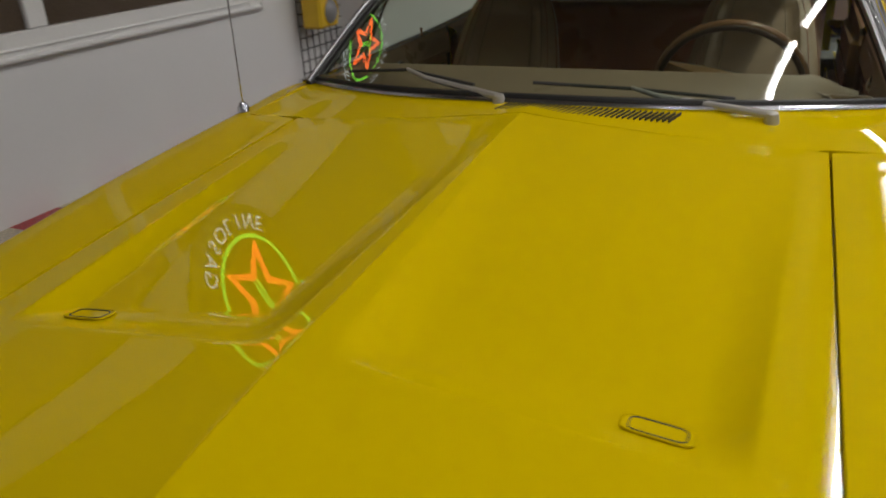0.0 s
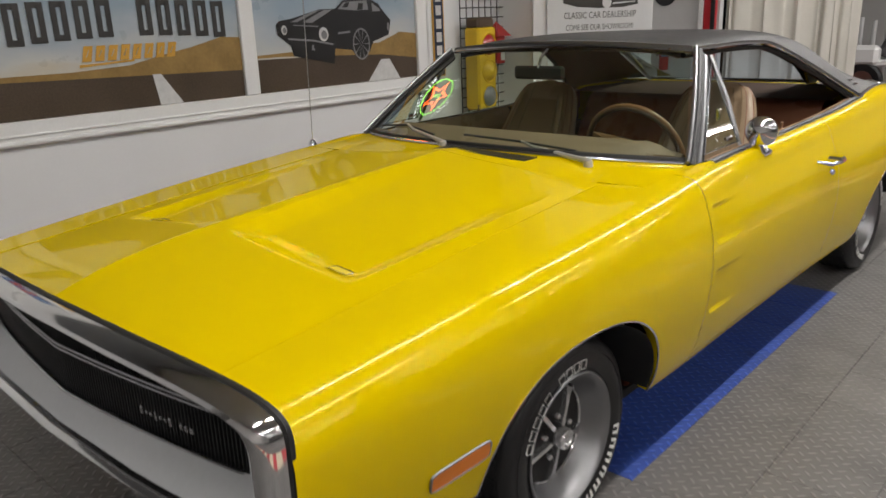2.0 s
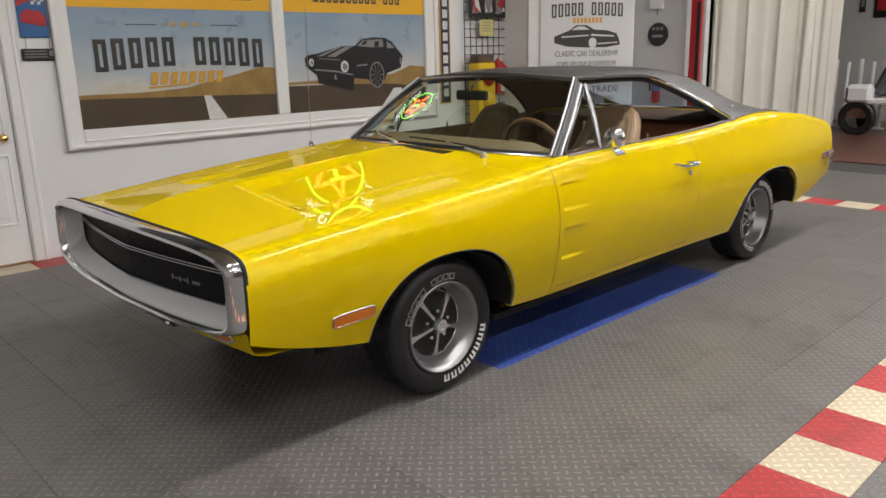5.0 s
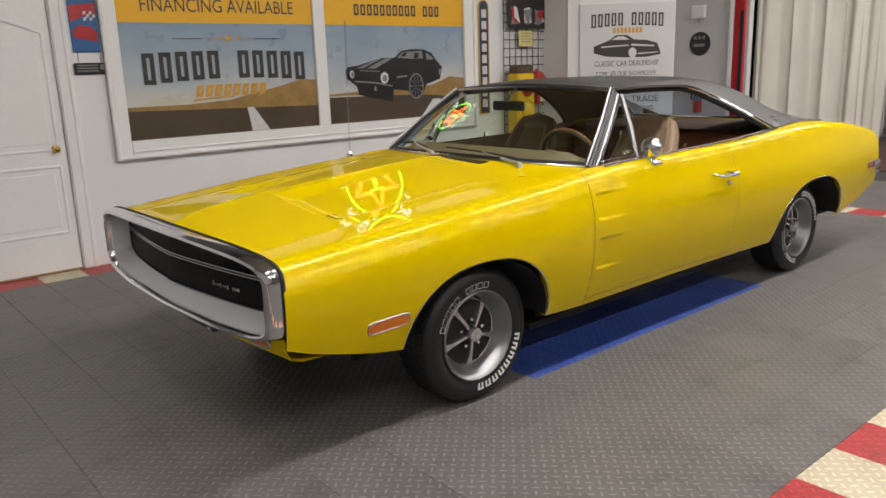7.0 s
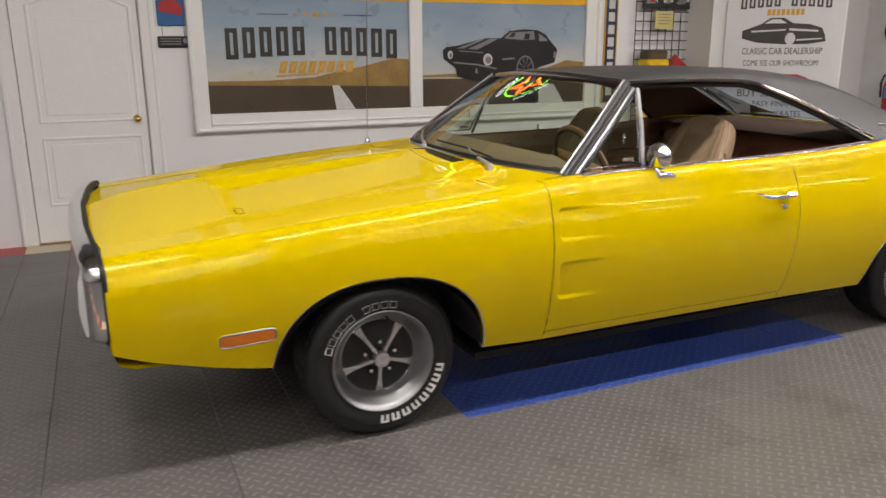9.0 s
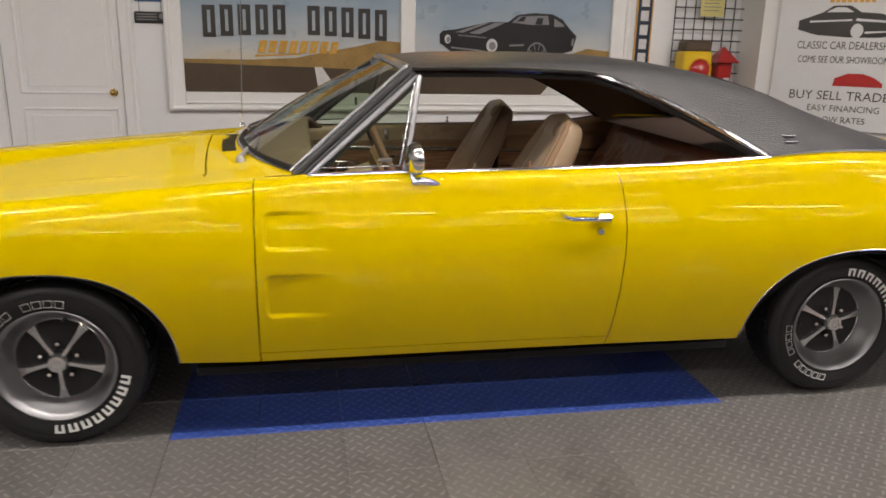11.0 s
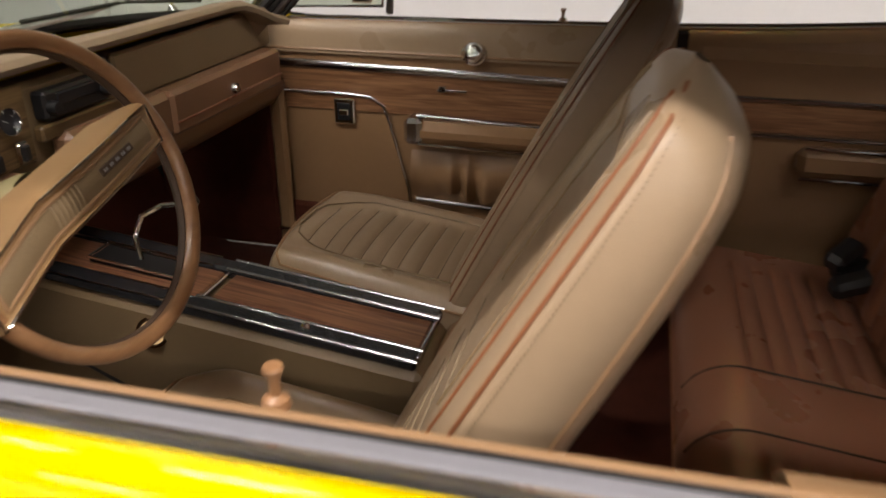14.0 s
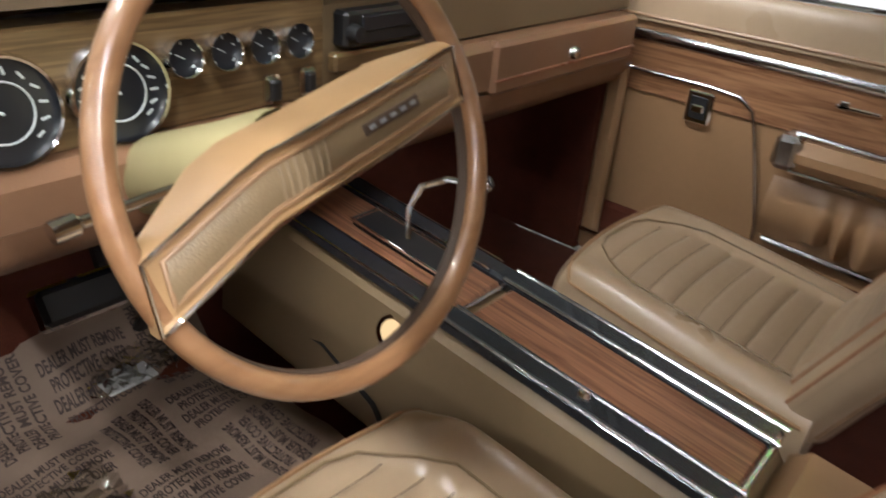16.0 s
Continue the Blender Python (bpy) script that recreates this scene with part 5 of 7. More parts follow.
part("vinyl_roof", Geo().add(P.reshape(-1, 3), faces), M["roof_vinyl"], car, "black crocodile-grain vinyl roof")
# headliner just below the skin
Q = P.copy()
Q[:, :, 2] -= 0.028
Q[:, :, 0] *= 0.955
hf = [f[::-1] for f in faces if P.reshape(-1, 3)[f[0]][1] < 3.0]
part("headliner", Geo().add(Q.reshape(-1, 3), hf), M["headliner"], car, "tan cloth headliner")
# rear window between the sail panels, with its inner walls
g = Geo().grid([[(0.47 * u, BACK + 0.01 + 0.43 * t, 1.235 - 0.215 * t + 0.03 * math.sin(math.pi * t) - 0.012 * u * u) for t in np.linspace(0, 1, 10)] for u in np.linspace(-1, 1, 15)])
rw = part("rear_window", g, M["glass_back"], car, "blue-tinted rear window")
rw.visible_shadow = False
for s in (1, -1):
    part("sail_inner_wall", Geo().grid([[(s * 0.50, y, min(float(roof_top(y)) - 0.012, 1.32)), (s * 0.475, y, max(1.225 - 0.50 * (y - BACK), 0.95))] for y in np.linspace(BACK - 0.02, 3.1, 20)]), M["roof_vinyl"], car)
ring = [(0.478 * u, BACK + 0.01 + 0.43 * t, 1.238 - 0.215 * t + 0.03 * math.sin(math.pi * t)) for u, t in [(a, 0) for a in np.linspace(-1, 1, 9)] + [(1, b) for b in np.linspace(0.1, 1, 8)] + [(a, 1) for a in np.linspace(0.8, -1, 9)] + [(-1, b) for b in np.linspace(0.9, 0.1, 8)]]
part("rear_window_trim", Geo().tube(ring, 0.010, 6, closed=True), M["chrome"], car)
P2 = [[(x, y, z) for x in np.linspace(-0.74, 0.74, 5)] for y, z in ((2.52, 0.972), (2.60, 0.985), (2.95, 1.008), (2.97, 1.0))]
part("roof_header", Geo().grid([[(x, BACK - 0.04, 1.262), (x, BACK + 0.012, 1.238)] for x in np.linspace(-0.5, 0.5, 5)]), M["headliner"], car)
part("rear_shelf", Geo().grid(P2), mat("brown_shelf", (0.055, 0.030, 0.018), 0.8, var=0.2), car)

for s in (1, -1):
    # chrome belt, drip rail, sail edge
    pts = [(s * (float(side_x(y, shoulder(y) - roll(y))) - arc_width(y) * 0.9), y, float(shoulder(y)) - sag(y, s) + 0.005) for y in np.linspace(0.86, 2.57, 40)]
    part("belt_moulding", Geo().tube(pts, 0.007, 8, up=(0, 0, 1), r2=0.007), M["chrome"], car)
    pts = [(s * 0.835, y, float(shoulder(y)) - sag(y, s) + 0.001) for y in np.linspace(0.90, 2.55, 40)]
    part("window_felt", Geo().tube(pts, 0.012, 6, up=(0, 0, 1), r2=0.006), M["felt"], car)
    part("window_slot", Geo().tube([(x - s * 0.013, y, z - 0.001) for x, y, z in pts], 0.004, 6), M["gasket"], car)
    part("inner_moulding", Geo().tube([(x - s * 0.018, y, z + 0.003) for x, y, z in pts], 0.003, 6), M["tan"], car)
    pts = []
    for y in np.concatenate([np.linspace(1.245, 1.9, 14), np.linspace(1.93, 2.565, 26)]):
        x, z = roof_column(float(y))
        pts.append((s * (x[0] + 0.004), float(y), z[0] - 0.002))
    part("drip_rail", Geo().tube(pts, 0.011, 8, up=(s * 1, 0, 0.6), r2=0.013), M["chrome"], car)
    inner = [(a - s * 0.016, b - (0.010 if b > 1.95 else 0.0), c - 0.016) for a, b, c in pts]
    part("window_channel", Geo().tube(inner, 0.013, 6), M["gasket"], car)
    pts = [(s * (0.86 - 0.05 * float(smooth(2.3, 3.1, y)) + 0.002), float(y), float(shoulder(y)) + 0.007) for y in np.linspace(2.56, 3.28, 15)]
    part("sail_moulding", Geo().tube(pts, 0.008, 6), M["stainless"], car)
    # windshield pillar: bright outer and inner strips with black between
    A0, A1 = Vector((s * 0.797, 0.813, 0.935)), Vector((s * 0.612, 1.235, 1.286))
    mid = [A0 + (A1 - A0) * t + Vector((s * 0.008, 0.0, 0.004)) * math.sin(math.pi * t) for t in np.linspace(0, 1, 9)]
    ax = (A1 - A0).normalized()
    side = Vector((0, 1, 0.0))
    side = (side - ax * side.dot(ax)).normalized()
    for off, r, name, mt in ((-0.010, 0.008, "pillar_trim", "pillar_metal"), (0.010, 0.014, "pillar_seal", "vinyl"), (0.030, 0.008, "pillar_seal", "vinyl"), (0.046, 0.010, "pillar_trim", "pillar_metal"), (0.062, 0.008, "pillar_seal", "gasket")):
        part(name, Geo().tube([p + side * off for p in mid], r, 8, up=side), M[mt], car)
    # vent window: post, frame, pane, catch
    V0, V1 = Vector((s * 0.812, 1.197, 0.945)), Vector((s * 0.652, 1.270, 1.260))
    part("vent_post", Geo().tube([V0, (V0 + V1) / 2 + Vector((s * 0.01, 0, 0)), V1], 0.006, 8, up=(0, 1, 0), r2=0.010), M["pillar_metal"], car)
    F0 = Vector((s * 0.806, 0.905, 0.953))
    frame_pts = [F0, Vector((s * 0.810, 1.180, 0.962)), Vector((s * 0.664, 1.250, 1.235))]
    vw = part("vent_window", Geo().tube(frame_pts + [F0 + (frame_pts[2] - F0) * 0.5], 0.0045, 8, closed=True), M["stainless"], car)
    pane = part("pane", Geo().add(frame_pts, [(0, 1, 2)]), M["glass"], vw, smooth=False)
    pane.visible_shadow = False
    part("catch", Geo().box((s * 0.795, 1.13, 0.978), (0.016, 0.055, 0.016), 0.004), M["chrome"], vw)
    part("catch_knob", Geo().box((s * 0.748, 1.140, 1.06), (0.014, 0.014, 0.045), 0.004), M["chrome"], vw)
    # sail emblem
    y0 = 2.69
    x, z = roof_column(y0)
    for ze in (1.058, 1.038):
        part("sail_emblem", Geo().box((s * (float(np.interp(ze, z, x)) + 0.006), y0, ze), (0.014, 0.055, 0.009), 0.003), M["stainless"], car)
    # door handle with button and lock
    hz = 0.802
    pts = [on_side(1.738, hz + 0.004, s, -0.005), on_side(1.742, hz, s, 0.036), on_side(1.760, hz - 0.004, s, 0.047), on_side(1.843, hz - 0.006, s, 0.050), on_side(1.868, hz - 0.006, s, 0.048)]
    dh = part("door_handle", Geo().tube(pts, 0.0080, 10), M["chrome"], car)
    part("push_button", Geo().box(on_side(1.878, hz - 0.004, s, 0.028), (0.066, 0.060, 0.030), 0.009), M["chrome"], dh)
    part("lock", Geo().lathe([(0, 0.012), (0.011, 0.012), (0.013, 0.008), (0.014, -0.004)], on_side(1.880, hz - 0.058, s, 0.0), (s, 0, 0), 16), M["chrome"], dh)

# ---- wing mirror (driver's side)
base = [(0.888, 1.212, 0.914), (0.890, 1.235, 0.920), (0.889, 1.265, 0.918), (0.887, 1.292, 0.911), (0.886, 1.312, 0.906)]
mir = part("wing_mirror", Geo().tube(base, [0.011, 0.016, 0.015, 0.011, 0.005], 12).tube([(0.889, 1.225, 0.918), (0.884, 1.213, 0.932), (0.878, 1.215, 0.950)], [0.016, 0.012, 0.011], 10), M["chrome"], car, "chrome round wing mirror on a pointed foot")
part("mirror_head", Geo().lathe([(0.0, -0.030), (0.022, -0.028), (0.042, -0.019), (0.053, -0.007), (0.056, 0.004), (0.057, 0.013), (0.055, 0.017), (0.051, 0.013), (0.0, 0.012)], (0.876, 1.220, 0.994), (-0.22, 1, 0.06), 36), M["chrome"], mir)

# ---- antenna, wipers
M["wiper_black"] = mat("wiper_rubber", (0.035, 0.034, 0.033), 0.6)
M["brushed_arm"] = mat("brushed_arm", (0.50, 0.49, 0.47), 0.45, 0.6, var=0.1)
part("antenna", Geo().lathe([(0, 0.022), (0.008, 0.020), (0.016, 0.006), (0.018, -0.004)], (-0.838, 0.535, 0.918), (0, 0, 1), 16).tube([(-0.838, 0.535, 0.935), (-0.846, 0.56, 1.72)], 0.0022, 6), M["chrome"], car)
for xp, yp, tip, la in ((0.528, 0.622, (-0.02, 0.648), 1), (-0.095, 0.585, (-0.62, 0.720), 1)):
    zp = 0.952 if xp > 0 else 0.974
    wp = part("wiper", Geo().lathe([(0, 0.020), (0.012, 0.018), (0.016, 0.006), (0.018, -0.02)], (xp, yp, zp - 0.012), (0, -0.2, 1), 14).tube([(xp, yp, zp), (xp * 0.55 + tip[0] * 0.45, yp * 0.55 + tip[1] * 0.45 + 0.022, zp + 0.022), (xp * 0.42 + tip[0] * 0.58, yp * 0.42 + tip[1] * 0.58 + 0.04, zp + 0.036)], [0.010, 0.007, 0.005], 8), M["brushed_arm"], car)
    c = Vector((xp * 0.42 + tip[0] * 0.58, yp * 0.42 + tip[1] * 0.58 + 0.04, zp + 0.034))
    e0, e1 = Vector((tip[0], ws_base(tip[0]) + 0.03, ws_base_z(tip[0]) + 0.036)), Vector((xp * 0.85 + tip[0] * 0.15, ws_base(xp * 0.8) + 0.025, zp + 0.02))
    part("blade", Geo().tube([e0, c, e1], 0.0045, 6), M["wiper_black"], wp)

# ---- wheels
def make_wheel():
    wh = new("wheel")
    wh.parent = car
    t = Geo().lathe([(0.188, -0.085), (0.196, -0.100), (0.232, -0.114), (0.270, -0.108), (0.290, -0.094), (0.298, -0.075), (0.300, -0.03), (0.300, 0.03), (0.298, 0.075), (0.290, 0.094), (0.270, 0.108), (0.232, 0.114), (0.196, 0.100), (0.188, 0.085)], (0, 0, 0), (1, 0, 0), 72)
    part("tyre", t, M["rubber"], wh)
    g = Geo()
    for r, x in ((0.206, 0.106), (0.258, 0.1115)):
        pts = [(x, r * math.cos(2 * math.pi * k / 60), r * math.sin(2 * math.pi * k / 60)) for k in range(60)]
        g.tube(pts, 0.0012, 5, closed=True)
    for k in range(36):
        a = 2 * math.pi * k / 36
        c, s2 = math.cos(a), math.sin(a)
        R = Euler((a, 0, 0)).to_matrix()
        for dx in (-0.06, -0.02, 0.02, 0.06):
            g.box((dx, 0.2995 * c, 0.2995 * s2), (0.022, 0.004, 0.030), 0, rot=R)
    tagged(part("tread", g, M["rubber"], wh, smooth=False), kind="stuff")
    rim = Geo().lathe([(0.186, 0.070), (0.197, 0.104), (0.200, 0.108), (0.196, 0.111), (0.188, 0.106), (0.178, 0.088), (0.160, 0.052), (0.150, 0.040), (0.147, 0.030), (0.140, 0.020), (0.0, 0.016)], (0, 0, 0), (1, 0, 0), 72)
    part("rim", rim, M["wheel_grey"], wh, "brushed silver rim with trim ring")
    part("centre_disc", Geo().lathe([(0.143, 0.036), (0.13, 0.030), (0.06, 0.040), (0.0, 0.042)], (0, 0, 0), (1, 0, 0), 48), M["dark"], wh)
    part("disc_edge", Geo().lathe([(0.141, 0.034), (0.145, 0.040), (0.149, 0.038)], (0, 0, 0), (1, 0, 0), 48), M["chrome"], wh)
    for k in range(5):
        R = Euler((2 * math.pi * k / 5 + 0.62, 0, 0)).to_matrix()
        pts = []
        for r, w2, h in ((0.030, 0.0070, 0.064), (0.060, 0.0062, 0.060), (0.095, 0.0075, 0.053), (0.122, 0.0110, 0.047), (0.143, 0.0170, 0.042)):
            pts.append([R @ Vector((h - 0.03, -w2 * 1.25, r)), R @ Vector((h, -w2, r)), R @ Vector((h, w2, r)), R @ Vector((h - 0.03, w2 * 1.25, r))])
        part("spoke", Geo().grid(pts, flip=True), M["spoke_metal"], wh, "polished spoke")
    part("hub_cap", Geo().lathe([(0, 0.092), (0.011, 0.092), (0.013, 0.088), (0.017, 0.088), (0.019, 0.093), (0.028, 0.092), (0.031, 0.088), (0.032, 0.066)], (0, 0, 0), (1, 0, 0), 28), M["spoke_metal"], wh)
    part("hub_collar", Geo().lathe([(0.030, 0.068), (0.036, 0.060), (0.040, 0.030)], (0, 0, 0), (1, 0, 0), 28), M["black"], wh)
    for k in range(5):
        a = 2 * math.pi * (k + 0.5) / 5 + 0.62
        part("lug_nut", Geo().lathe([(0, 0.064), (0.007, 0.063), (0.010, 0.056), (0.010, 0.034)], (0, -0.062 * math.sin(a), 0.062 * math.cos(a)), (1, 0, 0), 8), M["chrome"], wh)
    part("valve", Geo().tube([(0.05, 0.03, 0.158), (0.085, 0.032, 0.150)], 0.005, 6), M["black"], wh)
    # raised white letters, kept as plain bars

    def arc(a0, a1, count, r0, r1, hollow, skip=()):
        for i in range(count):
            if i in skip:
                continue
            a = radians(a0 + (a1 - a0) * (i + 0.5) / count)
            wdt = abs(radians(a1 - a0)) / count * 0.72
            x0 = 0.1135

            def pt(r, da):
                return (x0 + 0.0025 - max(0, r - 0.245) * 0.10, r * math.sin(a + da), r * math.cos(a + da))

            g = Geo()
            if hollow:
                q = [pt(r0, -wdt / 2), pt(r0, wdt / 2), pt(r1, wdt / 2), pt(r1, -wdt / 2)]
                g.tube(q, 0.0017, 4, closed=True)
            else:
                q = [pt(r0, -wdt / 2), pt(r0, -wdt / 6), pt(r1, -wdt / 6), pt(r1, -wdt / 2)]
                g.add(q, [(0, 1, 2, 3)])
                q = [pt(r0, wdt / 6), pt(r0, wdt / 2), pt(r1, wdt / 2), pt(r1, wdt / 6)]
                g.add(q, [(0, 1, 2, 3)])
                q = [pt(r1 - 0.008, -wdt / 6), pt(r1 - 0.008, wdt / 6), pt(r1, wdt / 6), pt(r1, -wdt / 6)]
                g.add(q, [(0, 1, 2, 3)])
            part("white_bar", g, M["white_letter"], wh, smooth=False)

    arc(-74, 14, 10, 0.213, 0.237, True, skip=(5,))
    arc(99, 187, 8, 0.212, 0.244, False)
    return wh


wheel = make_wheel()
wheel.matrix_basis = pose(0.762, 0.012, 0.300, 0, 0, 0)
copy_thing(wheel, pose(-0.762, 0.012, 0.300, 0, 0, 180))
copy_thing(wheel, pose(0.750, 2.972, 0.302, 100, 0, 0))
copy_thing(wheel, pose(-0.750, 2.972, 0.302, 0, 0, 180))

# ---- underside
g = Geo()
g.box((0, 1.5, 0.200), (1.50, 2.1, 0.03))
g.box((0, 3.6, 0.40), (1.40, 1.1, 0.25))
g.box((0, -0.10, 0.49), (0.98, 0.80, 0.16))
g.tube([(-0.76, 0.01, 0.30), (0.76, 0.01, 0.30)], 0.04, 8).tube([(-0.75, 2.97, 0.30), (0.75, 2.97, 0.30)], 0.05, 8)
part("underbody", g, M["dark"], car, smooth=False)
# ---------------------------------------------------------------- the cabin
def cabin_sheet(name, P, material, label="", flip=False):
    return part(name, Geo().grid(P, flip=flip), material, car, label)


# carpet: toe board, front floor, rear floor
rows = []
for y, z in ((0.36, 0.62), (0.46, 0.42), (0.56, 0.27), (0.66, 0.235), (1.30, 0.235), (1.93, 0.24), (2.02, 0.26), (2.55, 0.27)):
    rows.append([(x, y, z + 0.05 * math.exp(-((x / 0.13) ** 2))) for x in np.linspace(-0.78, 0.78, 41)])
cabin_sheet("carpet", rows, M["carpet"], "deep rust-brown carpet")
for s in (1, -1):
    part("kick_panel", Geo().box((s * 0.768, 0.66, 0.48), (0.025, 0.38, 0.46), 0.008), M["carpet"], car)
    part("hinge_post_trim", Geo().box((s * 0.770, 0.872, 0.50), (0.030, 0.045, 0.48), 0.010), M["tan"], car)
    part("sill_trim", Geo().box((s * 0.80, 1.22, 0.345), (0.03, 1.60, 0.09), 0.008), M["carpet"], car)
    part("sill_plate", Geo().box((s * 0.770, 1.14, 0.318), (0.05, 0.58, 0.012), 0.004), M["chrome"], car)
    part("rear_side_trim", Geo().box((s * 0.785, 2.28, 0.58), (0.07, 0.64, 0.66), 0.03).grid([[(s * 0.77, y, 0.86), (s * 0.775, y, float(shoulder(y)) - sag(y, s) - 0.02), (s * 0.79, y, float(shoulder(y)) - sag(y, s) - 0.004), (s * 0.812, y, float(shoulder(y)) - sag(y, s) + 0.002), (s * 0.822, y, float(shoulder(y)) - sag(y, s) + 0.004)] for y in np.linspace(1.955, 2.62, 12)]), M["tan"], car)
    part("rear_trim_strip", Geo().box((s * 0.745, 2.27, 0.793), (0.012, 0.68, 0.012), 0.004).box((s * 0.745, 2.27, 0.706), (0.012, 0.68, 0.008), 0.003), M["stainless"], car)
    part("rear_wood_band", Geo().box((s * 0.748, 2.27, 0.749), (0.006, 0.66, 0.072), 0.002), M["door_wood"], car)
    ra = part("rear_armrest", Geo().box((s * 0.735, 2.37, 0.655), (0.06, 0.27, 0.070), 0.018), M["tan"], car)
    part("ashtray", Geo().box((s * 0.742, 2.045, 0.665), (0.02, 0.07, 0.060), 0.006), M["chrome"], ra)
    part("ashtray_recess", Geo().box((s * 0.735, 2.045, 0.665), (0.012, 0.046, 0.036), 0.004), M["black"], ra)
    part("ashtray_knob", Geo().box((s * 0.730, 2.045, 0.665), (0.010, 0.022, 0.016), 0.004), M["chrome"], ra)
    for dz in (-0.037, 0.037):
        part("trim_strip", Geo().tube([(s * 0.709, 2.245, 0.655 + dz), (s * 0.709, 2.495, 0.655 + dz)], 0.004, 6), M["chrome"], ra)

    # black filler behind the door edge, painting the gap's shade
    part("door_jamb", Geo().box((s * 0.835, 1.942, 0.62), (0.05, 0.040, 0.62), 0.006), M["black"], car)
    # door lining
    X = s * 0.800
    lin = part("door_lining", Geo().box((s * 0.835, 1.31, 0.635), (0.06, 1.22, 0.55), 0.012), M["tan"], car)
    part("upper_pad", Geo().grid([[(s * (0.795 - 0.006 * (1 + s) + 0.006 * t + (0.022 + 0.006 * s) * t ** 6), y, 0.835 + (min(0.957, float(shoulder(y)) + 0.006) - sag(y, s) - 0.835) * t - 0.012 * math.sin(math.pi * t * 2) * 0.2) for t in np.linspace(0, 1, 9)] for y in np.linspace(0.72, 1.93, 16)]), M["tan_light"], lin, "lighter padded upper lining")
    part("bead", Geo().tube([(s * 0.796, y, 0.845) for y in np.linspace(0.75, 1.90, 5)], 0.004, 6), M["tan"], lin)
    part("wood_band", Geo().box((s * 0.802, 1.30, 0.735), (0.008, 1.16, 0.115), 0.003), M["door_wood"], lin, "woodgrain band")
    part("bright_strip", Geo().tube([(s * 0.796, 0.83, 0.806), (s * 0.794, 1.30, 0.801), (s * 0.794, 1.86, 0.789)], 0.005, 8, up=(0, 0, 1), r2=0.011), M["stainless"], lin)
    part("script_badge", Geo().box((s * 0.796, 1.372, 0.752), (0.006, 0.085, 0.008), 0.002).box((s * 0.796, 1.345, 0.755), (0.006, 0.02, 0.018), 0.002), M["chrome"], lin)
    curve = [(s * 0.795, 0.80, 0.728), (s * 0.795, 1.08, 0.728), (s * 0.795, 1.145, 0.722), (s * 0.795, 1.178, 0.700), (s * 0.795, 1.196, 0.65), (s * 0.795, 1.222, 0.56), (s * 0.795, 1.248, 0.46), (s * 0.795, 1.254, 0.38)]
    part("curved_strip", Geo().tube(curve, 0.004, 8, up=(1, 0, 0), r2=0.006), M["stainless"], lin)
    hv = part("inside_handle", Geo().box((s * 0.794, 1.064, 0.678), (0.012, 0.060, 0.072), 0.004), M["chrome"], lin)
    part("recess", Geo().box((s * 0.790, 1.064, 0.678), (0.008, 0.042, 0.052), 0.003), M["black"], hv)
    part("lever", Geo().box((s * 0.786, 1.064, 0.676), (0.008, 0.028, 0.018), 0.003), M["chrome"], hv)
    arm = part("armrest", Geo().box((s * 0.765, 1.457, 0.648), (0.070, 0.36, 0.062), 0.022), M["tan"], lin)
    part("front_cap", Geo().box((s * 0.762, 1.280, 0.653), (0.078, 0.050, 0.072), 0.012), M["stainless"], arm)
    part("top_trim", Geo().tube([(s * 0.760, 1.285, 0.690), (s * 0.760, 1.635, 0.680)], 0.006, 8), M["stainless"], arm)
    part("under_trim", Geo().tube([(s * 0.735, 1.295, 0.618), (s * 0.735, 1.635, 0.615)], 0.004, 6), M["chrome"], arm)
    rowsp = []
    for y in np.linspace(1.258, 1.74, 90):
        f = 0.020 * math.sin(y * 85 + 2 * math.sin(y * 31)) * (0.7 + 0.3 * math.sin(y * 23))
        rowsp.append([(s * (0.795 - 0.020 * math.sin(math.pi * t) - (f if s > 0 else f) * t), y, 0.582 - 0.130 * t - 0.012 * math.sin(y * 40) * t) for t in np.linspace(0, 1, 6)])
    part("map_pouch", Geo().grid(rowsp), M["tan"], lin, "gathered vinyl map pouch")
    part("lower_rail", Geo().tube([(s * 0.79, 1.27, 0.440), (s * 0.79, 1.80, 0.415)], 0.006, 6), M["stainless"], lin)
    part("lock_knob", Geo().lathe([(0, 0.022), (0.010, 0.024), (0.020, 0.022), (0.027, 0.016), (0.029, 0.006), (0.034, 0.003), (0.035, 0.0)], (s * 0.799, 1.430, 0.856), (-s, 0, 0.25), 20), M["chrome"], lin)
    part("pull_button", Geo().lathe([(0, 0.025), (0.006, 0.0245), (0.007, 0.022), (0.0055, 0.018), (0.004, 0.014), (0.004, 0.003), (0.009, 0.0), (0.010, -0.006)], (s * 0.800, 1.652, 0.950), (0, 0, 1), 16), M["rim_wood"], lin, "small brown pull knob")

# ---- dashboard
rows = []
for x in np.linspace(-0.715, 0.715, 41):
    b = ws_base(x)
    rows.append([(x, b + 0.05, ws_base_z(x) - 0.03), (x, b + 0.10, 0.962), (x, 0.80 if b < 0.70 else max(b + 0.12, 0.80), 0.978), (x, max(0.845, b + 0.15), 0.992), (x, max(0.872, b + 0.16), 0.990), (x, max(0.882, b + 0.17), 0.980), (x, max(0.876, b + 0.165), 0.969), (x, 0.835, 0.964)])
rows = [[(x, y, z - 0.05 * float(smooth(0.60, 0.72, abs(x)))) for x, y, z in r] for r in rows]
cabin_sheet("dash_top", rows, M["dash_pad"], "tan padded dashboard top")
